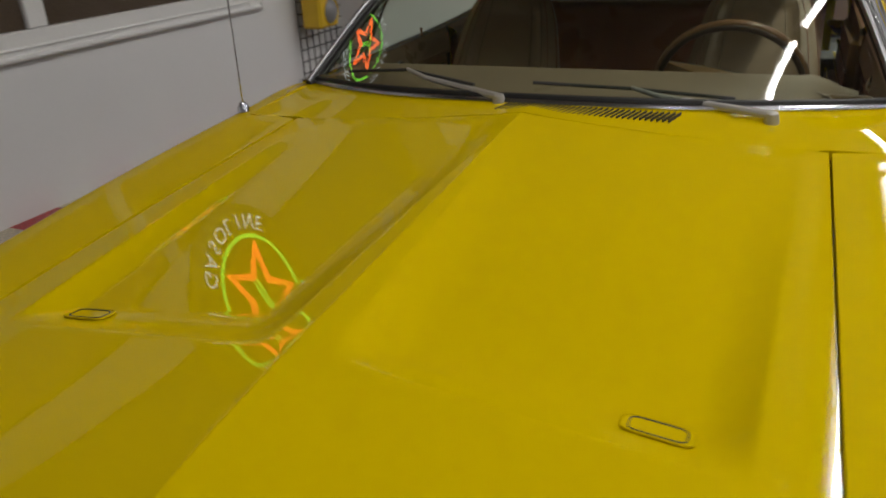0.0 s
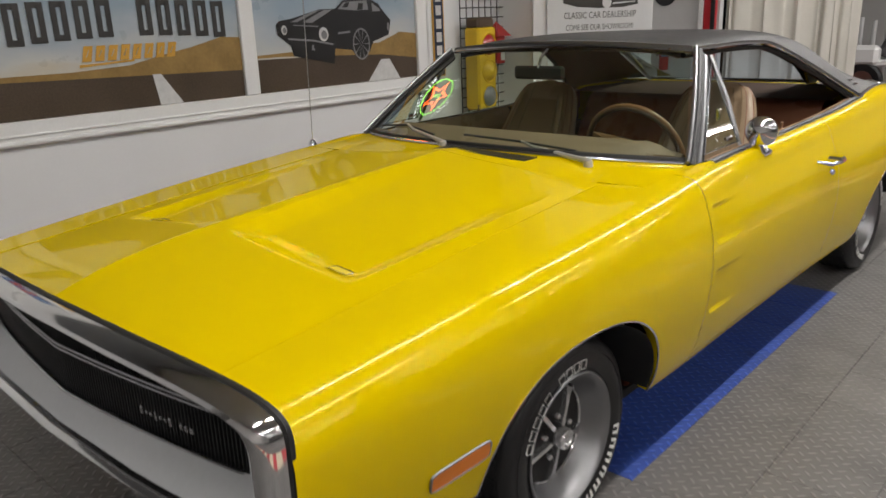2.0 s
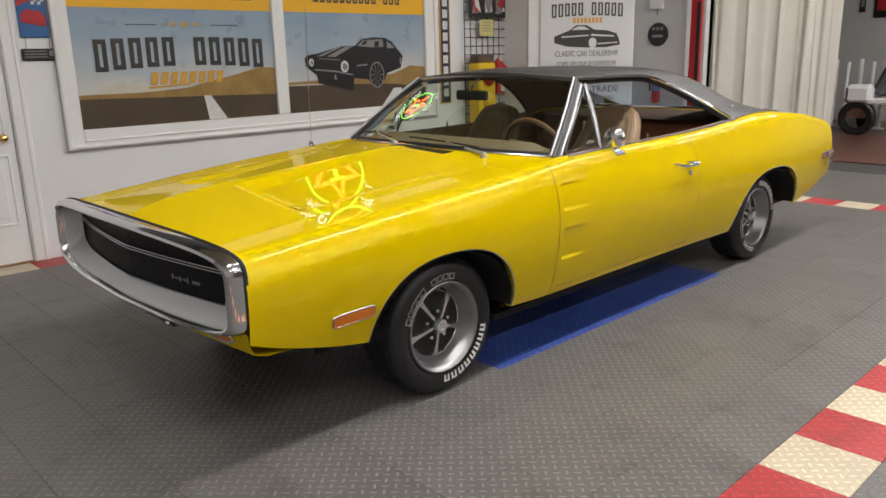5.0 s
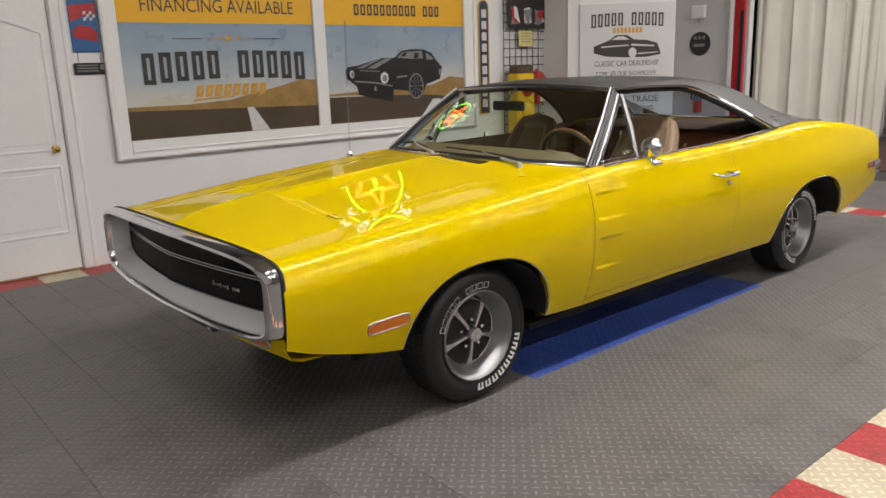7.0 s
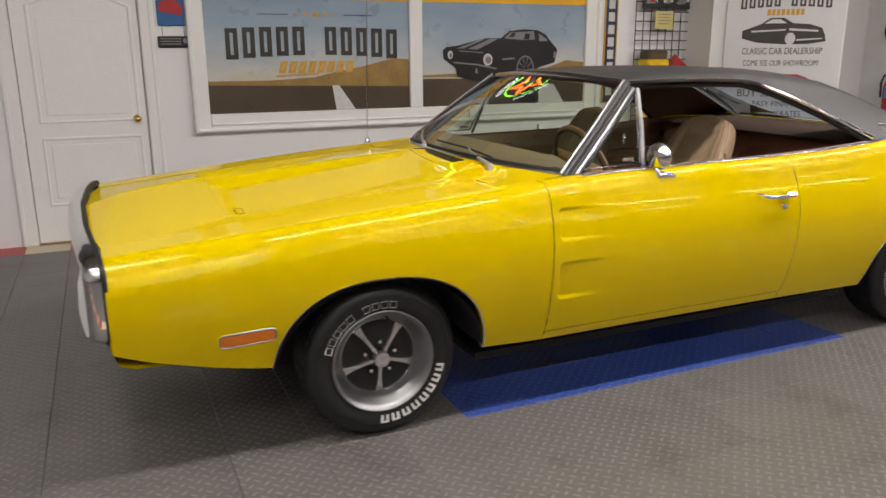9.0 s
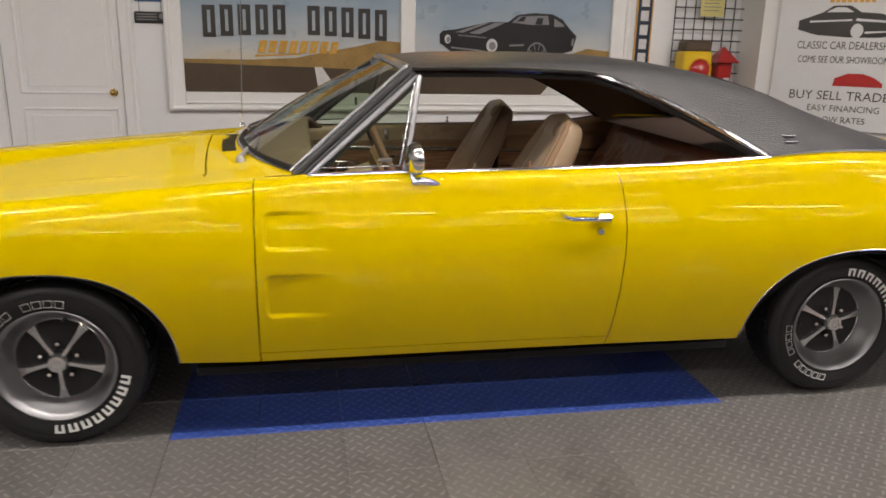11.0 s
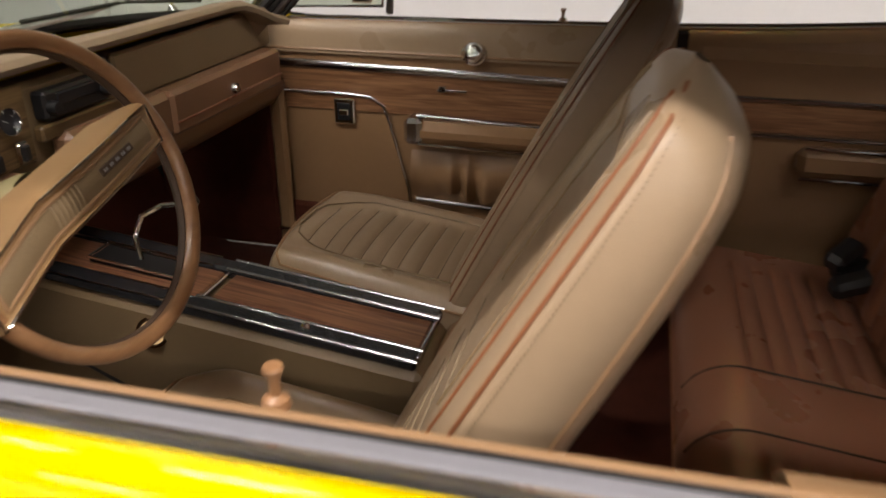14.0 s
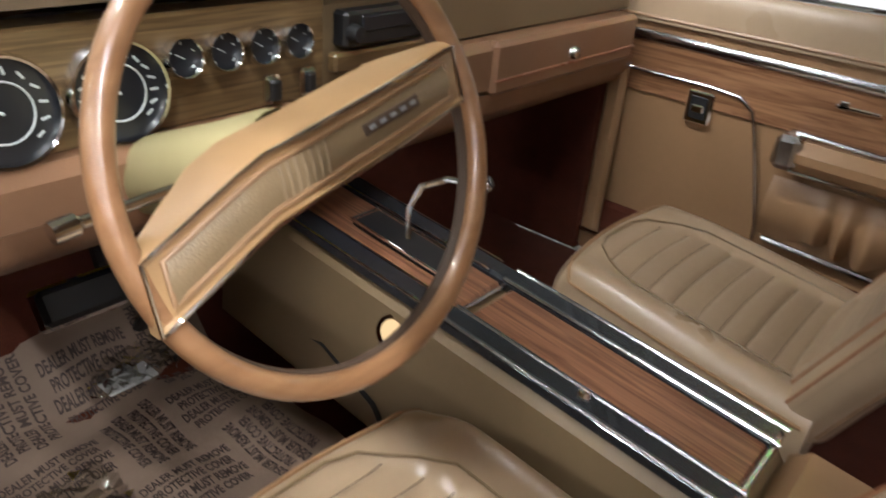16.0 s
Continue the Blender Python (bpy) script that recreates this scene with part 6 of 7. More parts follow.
part("dash_shell", Geo().box((0, 0.785, 0.845), (1.30, 0.06, 0.21), 0.01), M["olive_tan"], car)
ins = part("instrument_panel", Geo().box((0.43, 0.822, 0.888), (0.62, 0.016, 0.135), 0.004), M["wood_dark"], car, "woodgrain instrument panel")
part("lower_dash", Geo().box((0.46, 0.838, 0.785), (0.58, 0.05, 0.075), 0.015), M["dash_brown"], car)
part("passenger_fascia", Geo().box((-0.45, 0.818, 0.908), (0.66, 0.02, 0.10), 0.006), M["olive_tan"], car)
gb = part("glove_box", Geo().box((-0.515, 0.846, 0.812), (0.515, 0.055, 0.096), 0.009), M["dash_brown"], car)
part("latch", Geo().lathe([(0, 0.016), (0.010, 0.015), (0.014, 0.008), (0.015, 0)], (-0.51, 0.872, 0.812), (0, 1, 0.1), 18), M["chrome"], gb)
part("crease", Geo().tube([(-0.768, 0.8735, 0.793), (-0.262, 0.8735, 0.793)], 0.0025, 5), M["tan_red"], gb)
part("centre_dash", Geo().box((-0.085, 0.840, 0.812), (0.325, 0.05, 0.096), 0.014), M["dash_brown"], car)
rows = []
for x in np.linspace(-0.775, 0.75, 21):
    rows.append([(x, 0.862, 0.768), (x, 0.858, 0.735), (x, 0.835, 0.705), (x, 0.79, 0.690), (x, 0.62, 0.70)])
cabin_sheet("knee_roll", rows, M["dash_brown"])


def gauge(name, x, z, r, ticks):
    x, z = x - 0.027, z - 0.010
    gg = part(name, Geo().lathe([(0.0, 0.004), (r * 0.92, 0.004)], (x, 0.832, z), (0, 1, 0.12), 36), M["gauge_face"], ins)
    part("bezel", Geo().lathe([(r * 0.92, 0.004), (r * 0.95, 0.014), (r * 1.0, 0.015), (r * 1.05, 0.008), (r * 1.06, -0.002)], (x, 0.832, z), (0, 1, 0.12), 36), M["chrome"], gg)
    g = Geo()
    for k in range(ticks):
        a = radians(-130 + 260 * k / (ticks - 1))
        rr = r * 0.74
        g.box((x - rr * math.sin(a), 0.8375 - 0.12 * rr * math.cos(a), z + rr * math.cos(a)), (r * 0.05, 0.001, r * 0.16), 0, rot=Euler((0.12, a, 0)).to_matrix())
    tagged(part("dial_mark", g, M["gauge_mark"], gg, smooth=False), kind="stuff")
    a = radians(-60)
    part("needle", Geo().tube([(x, 0.841, z), (x - r * 0.55 * math.sin(a), 0.841, z + r * 0.55 * math.cos(a))], r * 0.03, 5), M["gauge_mark"], gg)
    if r > 0.04:
        ring = [(x + r * 0.55 * math.cos(k * 0.2618), 0.8385 - 0.066 * r * math.sin(k * 0.2618), z + r * 0.55 * math.sin(k * 0.2618)) for k in range(24)]
        part("inner_ring", Geo().tube(ring, 0.0012, 4, closed=True), M["gauge_mark"], gg)
    return gg


gauge("clock", 0.574, 0.888, 0.056, 12)
gauge("speedometer", 0.452, 0.888, 0.056, 15)
for x in (0.372, 0.316, 0.260, 0.204):
    gauge("small_gauge", x, 0.915, 0.0225, 5)
for x, z in ((0.215, 0.846), (0.156, 0.848)):
    sw = part("switch", Geo().box((x, 0.834, z), (0.026, 0.012, 0.038), 0.004), M["chrome"], ins)
    part("rocker_key", Geo().box((x, 0.842, z), (0.016, 0.010, 0.028), 0.003), M["black"], sw)
radio = part("radio", Geo().box((0.040, 0.832, 0.910), (0.17, 0.03, 0.05), 0.005), M["black"], car)
part("dial_window", Geo().box((0.045, 0.848, 0.917), (0.10, 0.004, 0.022), 0.002), M["gauge_face"], radio)
for x in (0.111, -0.030):
    part("radio_knob", Geo().lathe([(0, 0.018), (0.011, 0.017), (0.013, 0.0)], (x, 0.846, 0.907), (0, 1, 0), 14), M["black"], radio)
part("heater_panel", Geo().box((0.03, 0.834, 0.865), (0.22, 0.02, 0.028), 0.004), M["wood_dark"], car)
DASH = Vector((0, 0.035, -0.006))
for ob in car.children:
    kind = ob.name.split(".")[0]
    if kind in ("dash_shell", "instrument_panel", "lower_dash", "passenger_fascia", "glove_box", "centre_dash", "knee_roll", "radio", "heater_panel"):
        ob.location = DASH + Vector((-0.027 if kind in ("radio", "heater_panel") else 0.03 if kind == "glove_box" else 0, 0, 0))

# ---- steering column and wheel
SC, ST = Vector((0.399, 1.180, 0.887)), 0.37
SU, SV = Vector((1, 0, 0)), Vector((0, -math.sin(ST), math.cos(ST)))
SN = Vector((0, math.cos(ST), math.sin(ST)))
part("steering_column", Geo().lathe([(0.050, 0.0), (0.052, 0.02), (0.048, 0.10), (0.046, 0.36)], SC - SN * 0.06, -SN, 24), mat("column_tan", (0.30, 0.255, 0.125), 0.4), car)
stalk0 = Vector((0.434, 1.09, 0.857))
part("turn_stalk", Geo().tube([stalk0, Vector((0.584, 1.09, 0.847)), Vector((0.588, 1.09, 0.847)), Vector((0.609, 1.09, 0.845))], [0.0045, 0.0055, 0.010, 0.010], 10), M["chrome"], car)
sw = new("steering_wheel")
sw.parent = car
RW = 0.204
ring = [SC + SU * (RW * math.cos(2 * math.pi * k / 72)) + SV * (RW * math.sin(2 * math.pi * k / 72)) for k in range(72)]
part("rim", Geo().tube(ring, 0.0118, 12, closed=True, up=SN), M["rim_wood"], sw, "brown wood-look rim")
ring2 = [SC - SN * 0.010 + SU * ((RW - 0.006) * math.cos(2 * math.pi * k / 72)) + SV * ((RW - 0.006) * math.sin(2 * math.pi * k / 72)) for k in range(72)]
part("rim_insert", Geo().tube(ring2, 0.009, 8, closed=True, up=SN), M["seam"], sw)


def on_wheel(u, v, h):
    return SC + SU * u + SV * v + SN * h


# padded two-arm spoke, kinked at the hub
def pad_section(u):
    """Centre line, half height and stand-off of the spoke pad along its length."""
    v = np.interp(u, [-0.21, -0.165, 0.06, 0.085, 0.11, 0.21], [0.052, 0.043, -0.004, -0.009, -0.019, -0.066])
    st = np.interp(u, [-0.205, -0.06, 0.10, 0.205], [0.012, 0.024, 0.024, 0.012])
    return float(v), 0.029, float(st)


US = np.concatenate([np.linspace(-0.176, 0.05, 19), np.linspace(0.06, 0.11, 9), np.linspace(0.12, 0.199, 9)])
rows, lipu, lipd = [], [], []
for u in US:
    v, hw, st = pad_section(u)
    dp = float(np.interp(u, [-0.176, -0.11, 0.12, 0.199], [0.12, 1.0, 1.0, 0.12]))
    rows.append([on_wheel(u, v - hw * 0.9, -0.040 * dp), on_wheel(u, v - hw * 1.02, st - 0.008), on_wheel(u, v - hw, st - 0.001), on_wheel(u, v - hw * 0.90, st + 0.001), on_wheel(u, v - hw * 0.80, st - 0.003), on_wheel(u, v, st - 0.003), on_wheel(u, v + hw * 0.80, st - 0.003), on_wheel(u, v + hw * 0.90, st + 0.001), on_wheel(u, v + hw, st - 0.001), on_wheel(u, v + hw * 1.14, st - 0.008), on_wheel(u, v + hw * (1.2 + 0.30 * dp), -0.034 * dp), on_wheel(u, v, -0.050 * dp)])
    lipu.append(on_wheel(u, v + hw * 0.97, st + 0.001))
    lipd.append(on_wheel(u, v - hw * 0.97, st + 0.001))
g = Geo().grid(rows, cv=True)
nb = len(g.v)
g.f += [tuple(range(12)), tuple(range(nb - 1, nb - 13, -1))]
pad = part("spoke_pad", g, M["pad_tan"], sw, "tan padded spoke kinked at the hub", sharp=50)
part("pad_trim", Geo().tube(lipd + lipu[::-1], 0.0018, 6, closed=True), M["chrome"], pad)
lo, hi = [], []
for u in np.concatenate([np.linspace(-0.158, 0.06, 14), np.linspace(0.075, 0.11, 6), np.linspace(0.12, 0.183, 6)]):
    v, hw, st = pad_section(u)
    lo.append(on_wheel(u, v - hw * 0.60, st - 0.001))
    hi.append(on_wheel(u, v + hw * 0.60, st - 0.001))
part("inlay", Geo().grid([[a, a + (b - a) * 0.25 + SN * 0.002, (a + b) / 2 + SN * 0.003, a + (b - a) * 0.75 + SN * 0.002, b] for a, b in zip(lo, hi)]), M["olive_tan"], pad)
part("inlay_bead", Geo().tube(lo + hi[::-1], 0.0026, 8, closed=True), M["tan"], pad)
for k in range(7):
    u = 0.022 + 0.0085 * k
    v, hw, st = pad_section(u)
    part("rib", Geo().tube([on_wheel(u, v - hw * 0.5, st + 0.0008), on_wheel(u, v, st + 0.0022), on_wheel(u, v + hw * 0.5, st + 0.0008)], 0.0013, 6), M["olive_tan"], pad)
PR = Matrix((SU, SN, SV)).transposed() @ Euler((0, 0.205, 0)).to_matrix()
v0, hw0, st0 = pad_section(-0.062)
part("name_plate", Geo().box(on_wheel(-0.062, v0 + 0.002, st0 + 0.002), (0.078, 0.003, 0.011), 0.0012, rot=PR), M["seam"], pad)
for k in range(5):
    u = -0.090 + 0.014 * k
    v, hw, st = pad_section(u)
    part("emblem_bar", Geo().box(on_wheel(u, v + 0.002, st0 + 0.0042), (0.008, 0.0012, 0.004), 0.0004, rot=PR), M["print_grey"], pad)

# ---- pedals and the paper floor mat
pd = part("brake_pedal", Geo().box((0.395, 0.665, 0.510), (0.16, 0.025, 0.055), 0.008, rot=Euler((0.5, 0, 0)).to_matrix()), M["rubber"], car, "wide pedal with bright rim")
part("pedal_arm", Geo().tube([(0.365, 0.64, 0.53), (0.355, 0.56, 0.66), (0.355, 0.60, 0.74)], 0.010, 6), M["black"], pd)
part("pedal_rim", Geo().box((0.395, 0.660, 0.506), (0.172, 0.018, 0.064), 0.006, rot=Euler((0.5, 0, 0)).to_matrix()), M["chrome"], pd)
part("throttle_pedal", Geo().box((0.245, 0.60, 0.40), (0.07, 0.02, 0.20), 0.008, rot=Euler((-0.7, 0, 0)).to_matrix()), M["rubber"], car)
fm = thing("floor_mat", "crumpled brown paper floor mat with printed black words", "floor mat", at=(0, 0, 0))
rnd = random.Random(7)
rows = []
for x in np.linspace(0.16, 0.72, 30):
    rows.append([(x, y, (0.256 if y > 0.60 else 0.256 + (0.60 - y) * 1.1) + 0.006 * math.sin(x * 31 + y * 17) + 0.004 * math.sin(y * 44 - x * 12) + 0.05 * math.exp(-((x / 0.13) ** 2))) for y in np.linspace(0.50, 1.12, 30)])
part("sheet", Geo().grid(rows), M["paper"], fm)


def mat_z(x, y):
    return (0.256 if y > 0.60 else 0.256 + (0.60 - y) * 1.1) + 0.006 * math.sin(x * 31 + y * 17) + 0.004 * math.sin(y * 44 - x * 12) + 0.05 * math.exp(-((x / 0.13) ** 2)) + 0.004


LINES = "DEALER MUST REMOVE\nPROTECTIVE COVER\nDEALER MUST REMOVE\nPROTECTIVE COVER"
for bx in range(4):
    for by in range(4):
        ob = words(LINES, 0.024, (0, 0, 0), M["print"], fm, name="printed_notice", width=0.150, bold=0.0007)
        c, turn = (0.235 + bx * 0.138, 0.575 + by * 0.150), (bx + by) % 2
        back = 1 if (bx + 2 * by) % 3 else -1
        for v in ob.data.vertices:
            a, b = back * v.co.y, back * v.co.z
            x, y = (c[0] - a, c[1] - b) if turn else (c[0] + b, c[1] - a)
            v.co = (x, y, mat_z(x, y))
wrap = thing("plastic_wrap", "crumpled clear plastic film lying on the floor mat", "plastic film")
M["film"] = glass("clear_film", (0.80, 0.80, 0.78), 0.08)
rnd = random.Random(21)
for cx, cy, half in ((0.30, 0.585, 0.085), (0.53, 0.80, 0.07)):
    kink = [[rnd.uniform(-0.014, 0.020) for b in range(16)] for a in range(16)]
    rows = [[(cx + half * (a / 7.5 - 1) + rnd.uniform(-0.004, 0.004), cy + half * 0.7 * (b / 7.5 - 1) + rnd.uniform(-0.004, 0.004), mat_z(cx, cy) + 0.020 + kink[a][b]) for b in range(16)] for a in range(16)]
    part("sheet", Geo().grid(rows), M["film"], wrap, sharp=20)
ky = thing("key_bunch", "clear plastic tag with keys lying on the mat", "keys", at=(0.33, 0.60, 0.275))
part("tag", Geo().box((0, 0, 0.004), (0.09, 0.05, 0.006), 0.002), M["print_white"], ky)
part("ring", Geo().tube([(0.05 + 0.02 * math.cos(k * 0.524), 0.02 * math.sin(k * 0.524), 0.006) for k in range(12)], 0.002, 5, closed=True), M["chrome"], ky)

# ---- console
M["rail_black"] = mat("glossy_rail_black", (0.02, 0.022, 0.026), 0.22, coat=0.6, var=0.1)
con = new("console")
con.parent = car
con.matrix_basis = Matrix.Translation((0.060, 1.550, 0.540)) @ Euler((-0.115, 0, 0)).to_matrix().to_4x4() @ Matrix.Diagonal((0.79, 1, 1, 1)) @ Matrix.Translation((0, -1.552, -0.538))
part("body", Geo().box((0.0, 1.105, 0.375), (0.235, 0.92, 0.27), 0.015), M["olive_tan"], con)
part("wood_lid", Geo().box((0.0, 1.345, 0.520), (0.135, 0.395, 0.016), 0.004), M["wood"], con, "woodgrain console lid")
part("wood_front", Geo().box((0.0, 0.90, 0.520), (0.135, 0.455, 0.014), 0.004), M["wood"], con, "woodgrain shift panel")
part("lid_edge", Geo().box((0.0, 1.135, 0.528), (0.135, 0.006, 0.006), 0.002), M["stainless"], con)
part("end_cap", Geo().box((0.0, 1.547, 0.527), (0.19, 0.008, 0.012), 0.002), M["stainless"], con)
for s in (1, -1):
    part("side_rail", Geo().box((s * 0.092, 1.10, 0.523), (0.046, 0.90, 0.024), 0.006), M["rail_black"], con, "black rail with bright edges")
    for dx in (0.070, 0.115):
        part("rail_edge", Geo().tube([(s * dx, 1.13, 0.535), (s * dx, 1.552, 0.535)], 0.0045, 6, up=(0, 0, 1), r2=0.003), M["stainless"], con)
        part("front_rail_edge", Geo().tube([(s * dx, 0.66, 0.531), (s * dx, 1.10, 0.535)], 0.0018, 6), M["chrome"], con)
part("rear_pad", Geo().box((-0.055, 1.665, 0.488), (0.17, 0.20, 0.070), 0.022), M["tan"], con, "padded tan block behind the lid")
part("lid_latch", Geo().lathe([(0, 0.010), (0.006, 0.009), (0.009, 0.004), (0.010, 0)], (0.088, 1.345, 0.535), (0, 0, 1), 14), M["chrome"], con)
part("shift_plate", Geo().box((-0.01, 0.98, 0.532), (0.075, 0.19, 0.010), 0.004), M["black"], con)
part("plate_edge", Geo().tube([(-0.048, 1.075, 0.539), (0.030, 1.075, 0.539), (0.030, 0.885, 0.539), (-0.048, 0.885, 0.539)], 0.003, 5, closed=True), M["chrome"], con)
sh = part("shift_lever", Geo().tube([(-0.015, 0.975, 0.535), (-0.040, 0.950, 0.570), (-0.066, 0.952, 0.605), (-0.090, 0.985, 0.628), (-0.105, 1.020, 0.634)], 0.0055, 8), M["chrome"], con)
part("knob", Geo().lathe([(0, -0.017), (0.010, -0.014), (0.015, -0.005), (0.015, 0.005), (0.012, 0.014), (0.006, 0.018), (0.0, 0.019)], (-0.112, 1.034, 0.636), (-0.3, 0.7, 0.6), 20), M["chrome"], sh)
part("knob_ring", Geo().lathe([(0.0, 0.0205), (0.008, 0.0190), (0.010, 0.016)], (-0.112, 1.034, 0.636), (-0.3, 0.7, 0.6), 18), M["black"], sh)
part("courtesy_lens", Geo().lathe([(0, 0.012), (0.018, 0.010), (0.024, 0.0)], (0.118, 1.062, 0.460), (1, 0.3, 0.3), 20), glow("lit_lens", (1.0, 0.66, 0.33), 0.5), con, "small lit courtesy lamp")
part("lens_bezel", Geo().lathe([(0.023, 0.004), (0.030, 0.004), (0.031, -0.003)], (0.118, 1.062, 0.460), (1, 0.3, 0.3), 20), M["chrome"], con)
part("cable", Geo().tube([(0.135, 0.70, 0.40), (0.15, 0.90, 0.42), (0.155, 1.02, 0.37), (0.16, 1.08, 0.30)], 0.005, 6), M["black"], car)

# ---- front bucket seats
def bucket_seat(cx, slide, at=(0, 0), puff=0.012):
    seat = new("front_seat")
    seat.parent = car
    seat.location = (cx, *at)
    # cushion as a padded slab with pleats running front to back
    nu, nv = 61, 96
    P = []

    def panel(u, v):
        """Signed distance from the rounded edge of the pleated panel."""
        a, b = max(abs(u) * 0.245 - 0.045, 0), max((0.60 - v) * 0.45 - 0.110, 0)
        return math.hypot(a, b) - 0.110

    for i in range(nu):
        u = -1 + 2 * i / (nu - 1)
        col = []
        for j in range(nv):
            v = j / (nv - 1)
            wdt = 0.245 * (1 - 0.10 * (1 - v) ** 3)
            y = 1.080 + slide + (0.50 - slide) * v + 0.035 * (u * u) * (1 - v)
            edge = min((1 - abs(u)) / 0.16, 1.0)
            fr = min(v / 0.10, 1.0)
            z = 0.505 - 0.070 * v - 0.075 * (1 - math.sqrt(max(1 - (1 - edge) ** 2, 0))) - 0.085 * (1 - math.sqrt(max(1 - (1 - fr) ** 2, 0)))
            ins_ = float(smooth(0.012, -0.012, panel(u, v)))
            z -= 0.010 * ins_
            pl = abs(math.sin((v - 0.17) * 11.0 * math.pi / 1.0))
            z += 0.010 * ins_ * (pl ** 0.35) - 0.004 * ins_
            bol = math.exp(-(((abs(u) - 0.80) / 0.13) ** 2))
            z += puff * bol * float(smooth(0.0, 0.3, v))
            col.append((u * wdt, y, z))
        P.append([(col[0][0], col[0][1] + 0.01, 0.30)] + col + [(col[-1][0], col[-1][1], 0.30)])
    P = [[(p[0] * 0.985, p[1], min(p[2], 0.30)) for p in P[0]]] + P + [[(p[0] * 0.985, p[1], min(p[2], 0.30)) for p in P[-1]]]
    cush = part("cushion", Geo().grid(P, flip=True), M["tan_light"], seat, "pleated tan vinyl cushion", sharp=60)
    A = np.array(P)

    def top(u, v, lift=0.003):
        i, j = 1 + (u + 1) / 2 * (nu - 1), 1 + v * (nv - 1)
        return tuple(A[int(round(i)), int(round(j))] + np.array([0, 0, lift]))

    part("piping", Geo().tube([top(-0.67, v) for v in np.linspace(0.98, 0.40, 14)] + [top((-0.045 - 0.119 * math.cos(a)) / 0.245, 0.60 - (0.110 + 0.119 * math.sin(a)) / 0.45) for a in np.linspace(0.15, 1.5, 8)] + [top((0.045 + 0.119 * math.cos(a)) / 0.245, 0.60 - (0.110 + 0.119 * math.sin(a)) / 0.45) for a in np.linspace(1.5, 0.15, 8)] + [top(0.67, v) for v in np.linspace(0.40, 0.98, 14)], 0.0022, 6), M["olive_tan"], cush)
    part("edge_piping", Geo().tube([top(-0.95, v) for v in np.linspace(0.98, 0.08, 16)] + [top(u, 0.06) for u in np.linspace(-0.9, 0.9, 15)] + [top(0.95, v) for v in np.linspace(0.08, 0.98, 16)], 0.0035, 6), M["tan"], cush)
    for k in range(9):
        v = 0.17 + k / 11.0
        half = (0.040 + math.sqrt(0.0121 - max(0.16 - 0.45 * v, 0) ** 2)) / 0.245
        part("pleat_seam", Geo().tube([top(u, v, 0.0) for u in np.linspace(-half, half, 13)], 0.0011, 5), M["seam"], cush)
    # back: leaning shell with rounded, narrowing top
    B, T = Vector((0, 1.535, 0.400)), Vector((0, 1.902, 1.108))
    ax = (T - B).normalized()
    fn = Vector((0, -ax.z, ax.y))
    ns, na = 90, 72

    def shell(sv, a, grow=0.0):
        wd = float(spl(sv, [0, 0.25, 0.55, 0.78, 0.90, 0.965, 1.0], [0.225, 0.238, 0.226, 0.196, 0.168, 0.132, 0.012]))
        dp = float(spl(sv, [0, 0.25, 0.55, 0.78, 0.90, 0.965, 1.0], [0.088, 0.085, 0.078, 0.072, 0.064, 0.050, 0.008]))
        c, q = math.cos(a), math.sin(a)
        x = (wd + grow) * math.copysign(abs(c) ** 0.62, c)
        d = (dp * (0.42 if q > 0 else 1.0 + 0.4 * float(smooth(0.15, 0.5, sv))) + grow) * math.copysign(abs(q) ** 0.72, q)
        if q > 0:
            f = float(smooth(0.70, 0.60, abs(x) / max(wd, 1e-3))) * float(smooth(0.92, 0.85, sv)) * float(smooth(0.05, 0.1, sv))
            d -= f * 0.016
            d += f * 0.002 * abs(math.sin(sv * 40)) ** 0.4
        bow = 0.030 * math.sin(math.pi * min(sv * 1.1, 1))
        return B + ax * ((T - B).length * sv) + Vector((x, 0, 0)) + fn * (d + bow * 0.3)

    rows = [[shell(s2, 2 * math.pi * k / na) for k in range(na)] for s2 in np.linspace(0, 1, ns)]
    back = part("backrest", Geo().grid(rows, cv=True), M["tan_light"], seat, "tall tan vinyl backrest with rounded top", sharp=70)
    for a in (0.28, math.pi - 0.28):
        part("piping", Geo().tube([shell(s2, a, 0.001) for s2 in np.linspace(0.02, 0.985, 40)], 0.0022, 6), M["piping"], back, "rust-coloured piping")
    for a in (0.74, math.pi - 0.74):
        part("front_piping", Geo().tube([shell(s2, a, 0.001) for s2 in np.linspace(0.02, 0.975, 40)], 0.0018, 6), M["piping"], back, "rust-coloured piping")
    for a in (0.95, 1.25):
        for q in (a, math.pi - a):
            part("head_seam", Geo().tube([shell(s2, q, 0.0005) for s2 in np.linspace(0.55, 0.95, 22)], 0.0020, 5), M["olive_tan"], back)
    for k in range(6):
        s0 = 0.11 + 0.075 * k
        part("pleat_seam", Geo().tube([shell(s0, a, 0.0006) for a in np.linspace(1.10, math.pi - 1.10, 13)], 0.0011, 5), M["seam_pale"], back)
    g = Geo()
    for k in range(150):
        s0 = 0.03 + 0.94 * k / 150
        g.tube([shell(s0, 0.02, 0.0005), shell(s0 + 0.0032, 0.02, 0.0005)], 0.0006, 4)
    tagged(part("stitch", g, M["olive_tan"], back), kind="stuff")
    for a in (-0.55, math.pi + 0.55):
        part("rear_seam", Geo().tube([shell(s2, a, 0.0) for s2 in np.linspace(0.02, 0.97, 34)], 0.0025, 5), M["tan"], back)
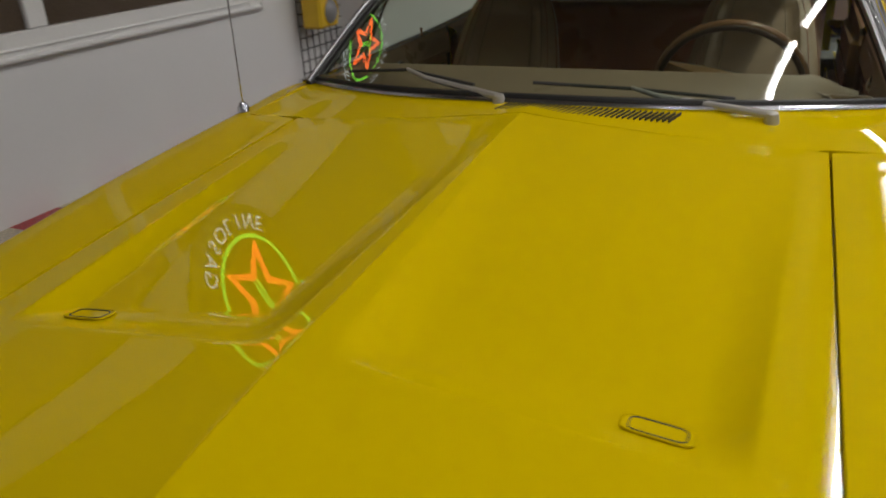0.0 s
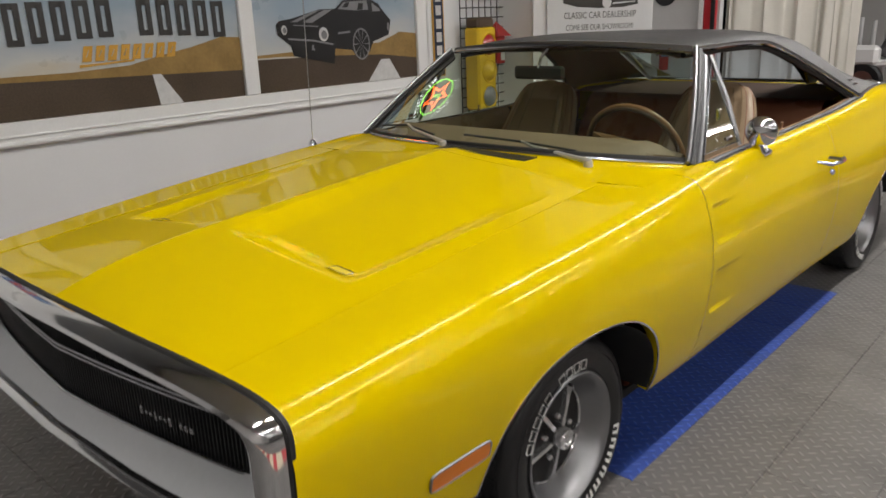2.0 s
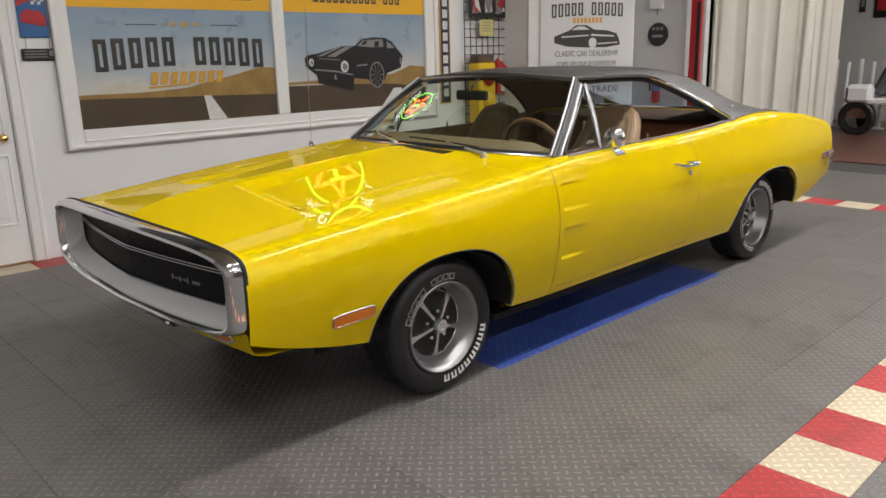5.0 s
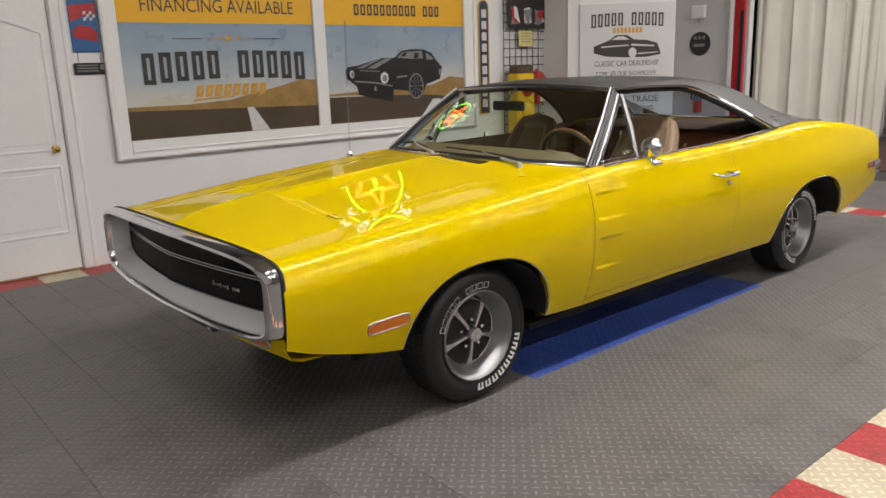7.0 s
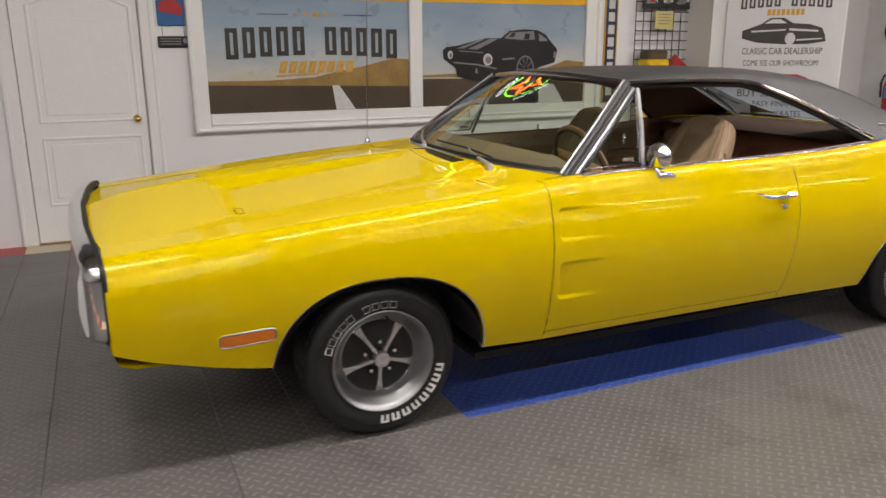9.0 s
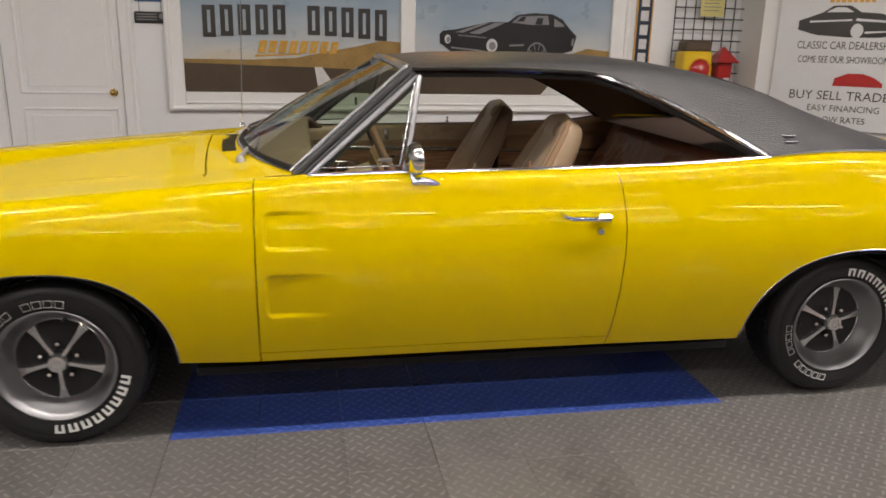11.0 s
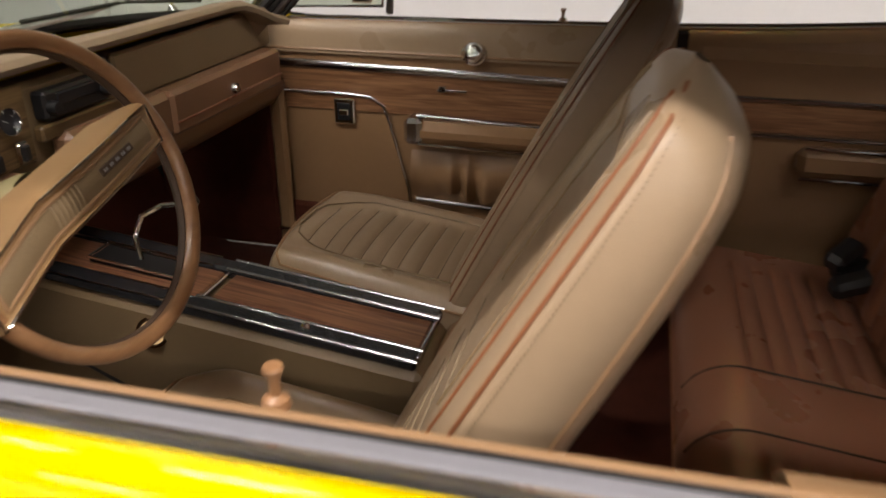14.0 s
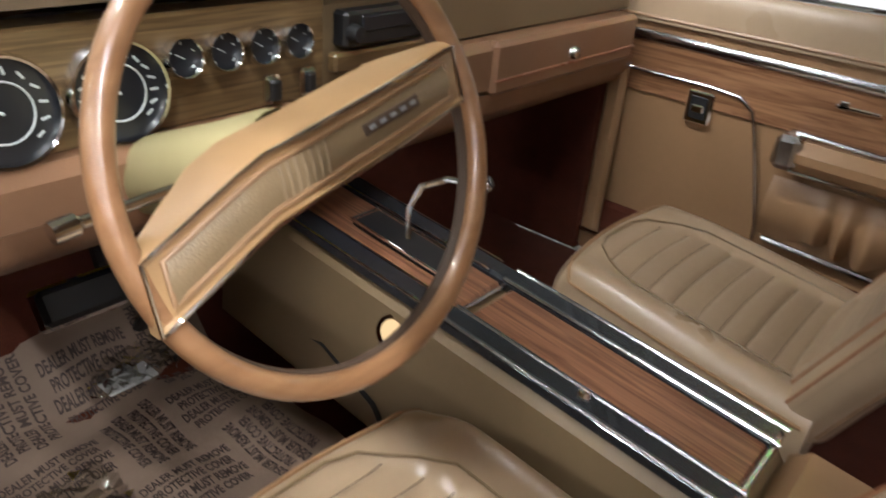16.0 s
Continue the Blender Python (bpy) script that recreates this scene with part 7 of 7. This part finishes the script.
    part("base", Geo().box((0, 1.31, 0.275), (0.42, 0.46, 0.07), 0.01), M["dark"], seat)
    return seat


bucket_seat(0.435, 0.035, puff=0.050)
bucket_seat(-0.478, -0.020, (-0.032, -0.012))

# ---- rear bench
rs = new("rear_seat")
rs.parent = car


def bench_z(t):
    """Height of the bench cushion from its rounded front edge to the back."""
    fr = min(t / 0.26, 1)
    return 0.456 - 0.05 * t - 0.125 * (1 - math.sqrt(max(1 - (1 - fr) ** 2, 0)))


rows = []
for x in np.linspace(-0.66, 0.66, 121):
    col = []
    lane = float(smooth(0.10, 0.16, abs(x))) * float(smooth(0.60, 0.54, abs(x)))
    for t in np.linspace(0, 1, 110) ** 1.25:
        y = 1.985 + 0.46 * t
        z = bench_z(t)
        ins_ = lane * float(smooth(0.22, 0.28, t))
        z += ins_ * (-0.012 + 0.011 * abs(math.sin(t * 34)) ** 0.4)
        col.append((x, y, z))
    rows.append([(x, 1.992, 0.25)] + col)
bench = part("bench_cushion", Geo().grid(rows), M["tan_red"], rs, "reddish-tan pleated bench cushion", sharp=60)
part("piping", Geo().tube([(x, 1.985, 0.331) for x in np.linspace(-0.66, 0.66, 20)], 0.004, 6), M["piping"], bench)
for x in (-0.120, 0.070):
    part("centre_seam", Geo().tube([(x, 1.985 + 0.46 * t, bench_z(t) + 0.001) for t in np.linspace(0.02, 0.88, 22)], 0.0022, 6), M["seam"], bench)
rows = []
for x in np.linspace(-0.68, 0.68, 121):
    col = []
    lane = float(smooth(0.08, 0.14, abs(x))) * float(smooth(0.60, 0.54, abs(x)))
    for t in np.linspace(0, 1, 26):
        y, z = 2.385 + 0.20 * t, 0.42 + 0.545 * t
        tp = min((1 - t) / 0.12, 1)
        d = 0.05 * math.sin(math.pi * min(t + 0.15, 1)) + lane * float(smooth(0.85, 0.8, t)) * (-0.012 + 0.011 * abs(math.sin(x * 42)) ** 0.4)
        col.append((x, y - d + 0.06 * (1 - math.sqrt(max(1 - (1 - tp) ** 2, 0))), z))
    rows.append(col + [(x, 2.70, 0.972)])
part("bench_back", Geo().grid(rows, flip=True), M["tan_red"], rs, "reddish-tan pleated bench back", sharp=60)
for x, y, z, r in ((-0.47, 2.345, 0.470, 0.3), (-0.54, 2.36, 0.475, -0.5), (-0.52, 2.33, 0.515, 0.9)):
    part("belt_buckle", Geo().box((x, y, z), (0.05, 0.095, 0.045), 0.012, rot=Euler((0.3, 0.2, r)).to_matrix()), M["black"], car, "black seat belt buckle")

# ---- rear-view mirror
rv = part("rear_view_mirror", Geo().box((0.0, 1.085, 1.200), (0.25, 0.022, 0.055), 0.010), M["black"], car)
part("mirror_glass", Geo().box((0.0, 1.0975, 1.200), (0.235, 0.003, 0.044), 0.001), M["chrome"], rv)
part("mirror_stem", Geo().tube([(0, 1.08, 1.215), (0, 1.10, 1.26), (0, 1.15, 1.29)], 0.007, 6), M["chrome"], rv)
for s in (1, -1):
    part("sun_visor", Geo().box((s * 0.30, 1.29, 1.285), (0.44, 0.15, 0.018), 0.006), M["headliner"], car)
# ---------------------------------------------------------------- floor tiles
def tile_kind(i, j):
    """Column i counts from the east border towards the wall, row j along the car."""
    x, y = TX0 - TILE * (i + 0.5), TY0 + TILE * (j + 0.5)
    if i == -1:
        return "red" if j % 2 else "cream"
    if i == 16:
        return "red" if j % 2 else "cream"
    if j == 16:
        return "red" if i % 2 else "cream"
    if 4 <= i <= 8 and 0 <= j <= 6:
        return "blue"
    return "grey"


meshes = {}
for kind in ("grey", "blue", "red", "cream"):
    g = Geo().box((0, 0, 0), (TILE - 0.0016, TILE - 0.0016, 0.014), 0.0016)
    me = bpy.data.meshes.new("tile")
    me.from_pydata(g.v, [], g.f)
    me.materials.append(M["tile_" + kind])
    meshes[kind] = me
rest = {k: Geo() for k in meshes}
count = {k: 0 for k in meshes}
cells = []
for i in range(-25, 18):
    for j in range(-20, 23):
        x, y = TX0 - TILE * (i + 0.5), TY0 + TILE * (j + 0.5)
        if x < WX + 0.02:
            continue
        cells.append((i, j, x, y, tile_kind(i, j)))
for i, j, x, y, kind in cells:
    near = (0.6 < x < 2.5 and -1.3 < y < 3.3) or (kind != "grey" and (x < 2.5)) or (-0.4 < x <= 0.6 and -1.9 < y < -0.6)
    if near and sum(count.values()) < 290:
        count[kind] += 1
        ob = new("tile", meshes[kind])
        ob.parent = floor
        ob.location = (x, y, -0.007)
    else:
        rest[kind].box((x, y, -0.007), (TILE - 0.0016, TILE - 0.0016, 0.014), 0.0016)
for kind, g in rest.items():
    if g.v:
        tagged(part("tiles", g, M["tile_" + kind], floor, smooth=False), kind="stuff")
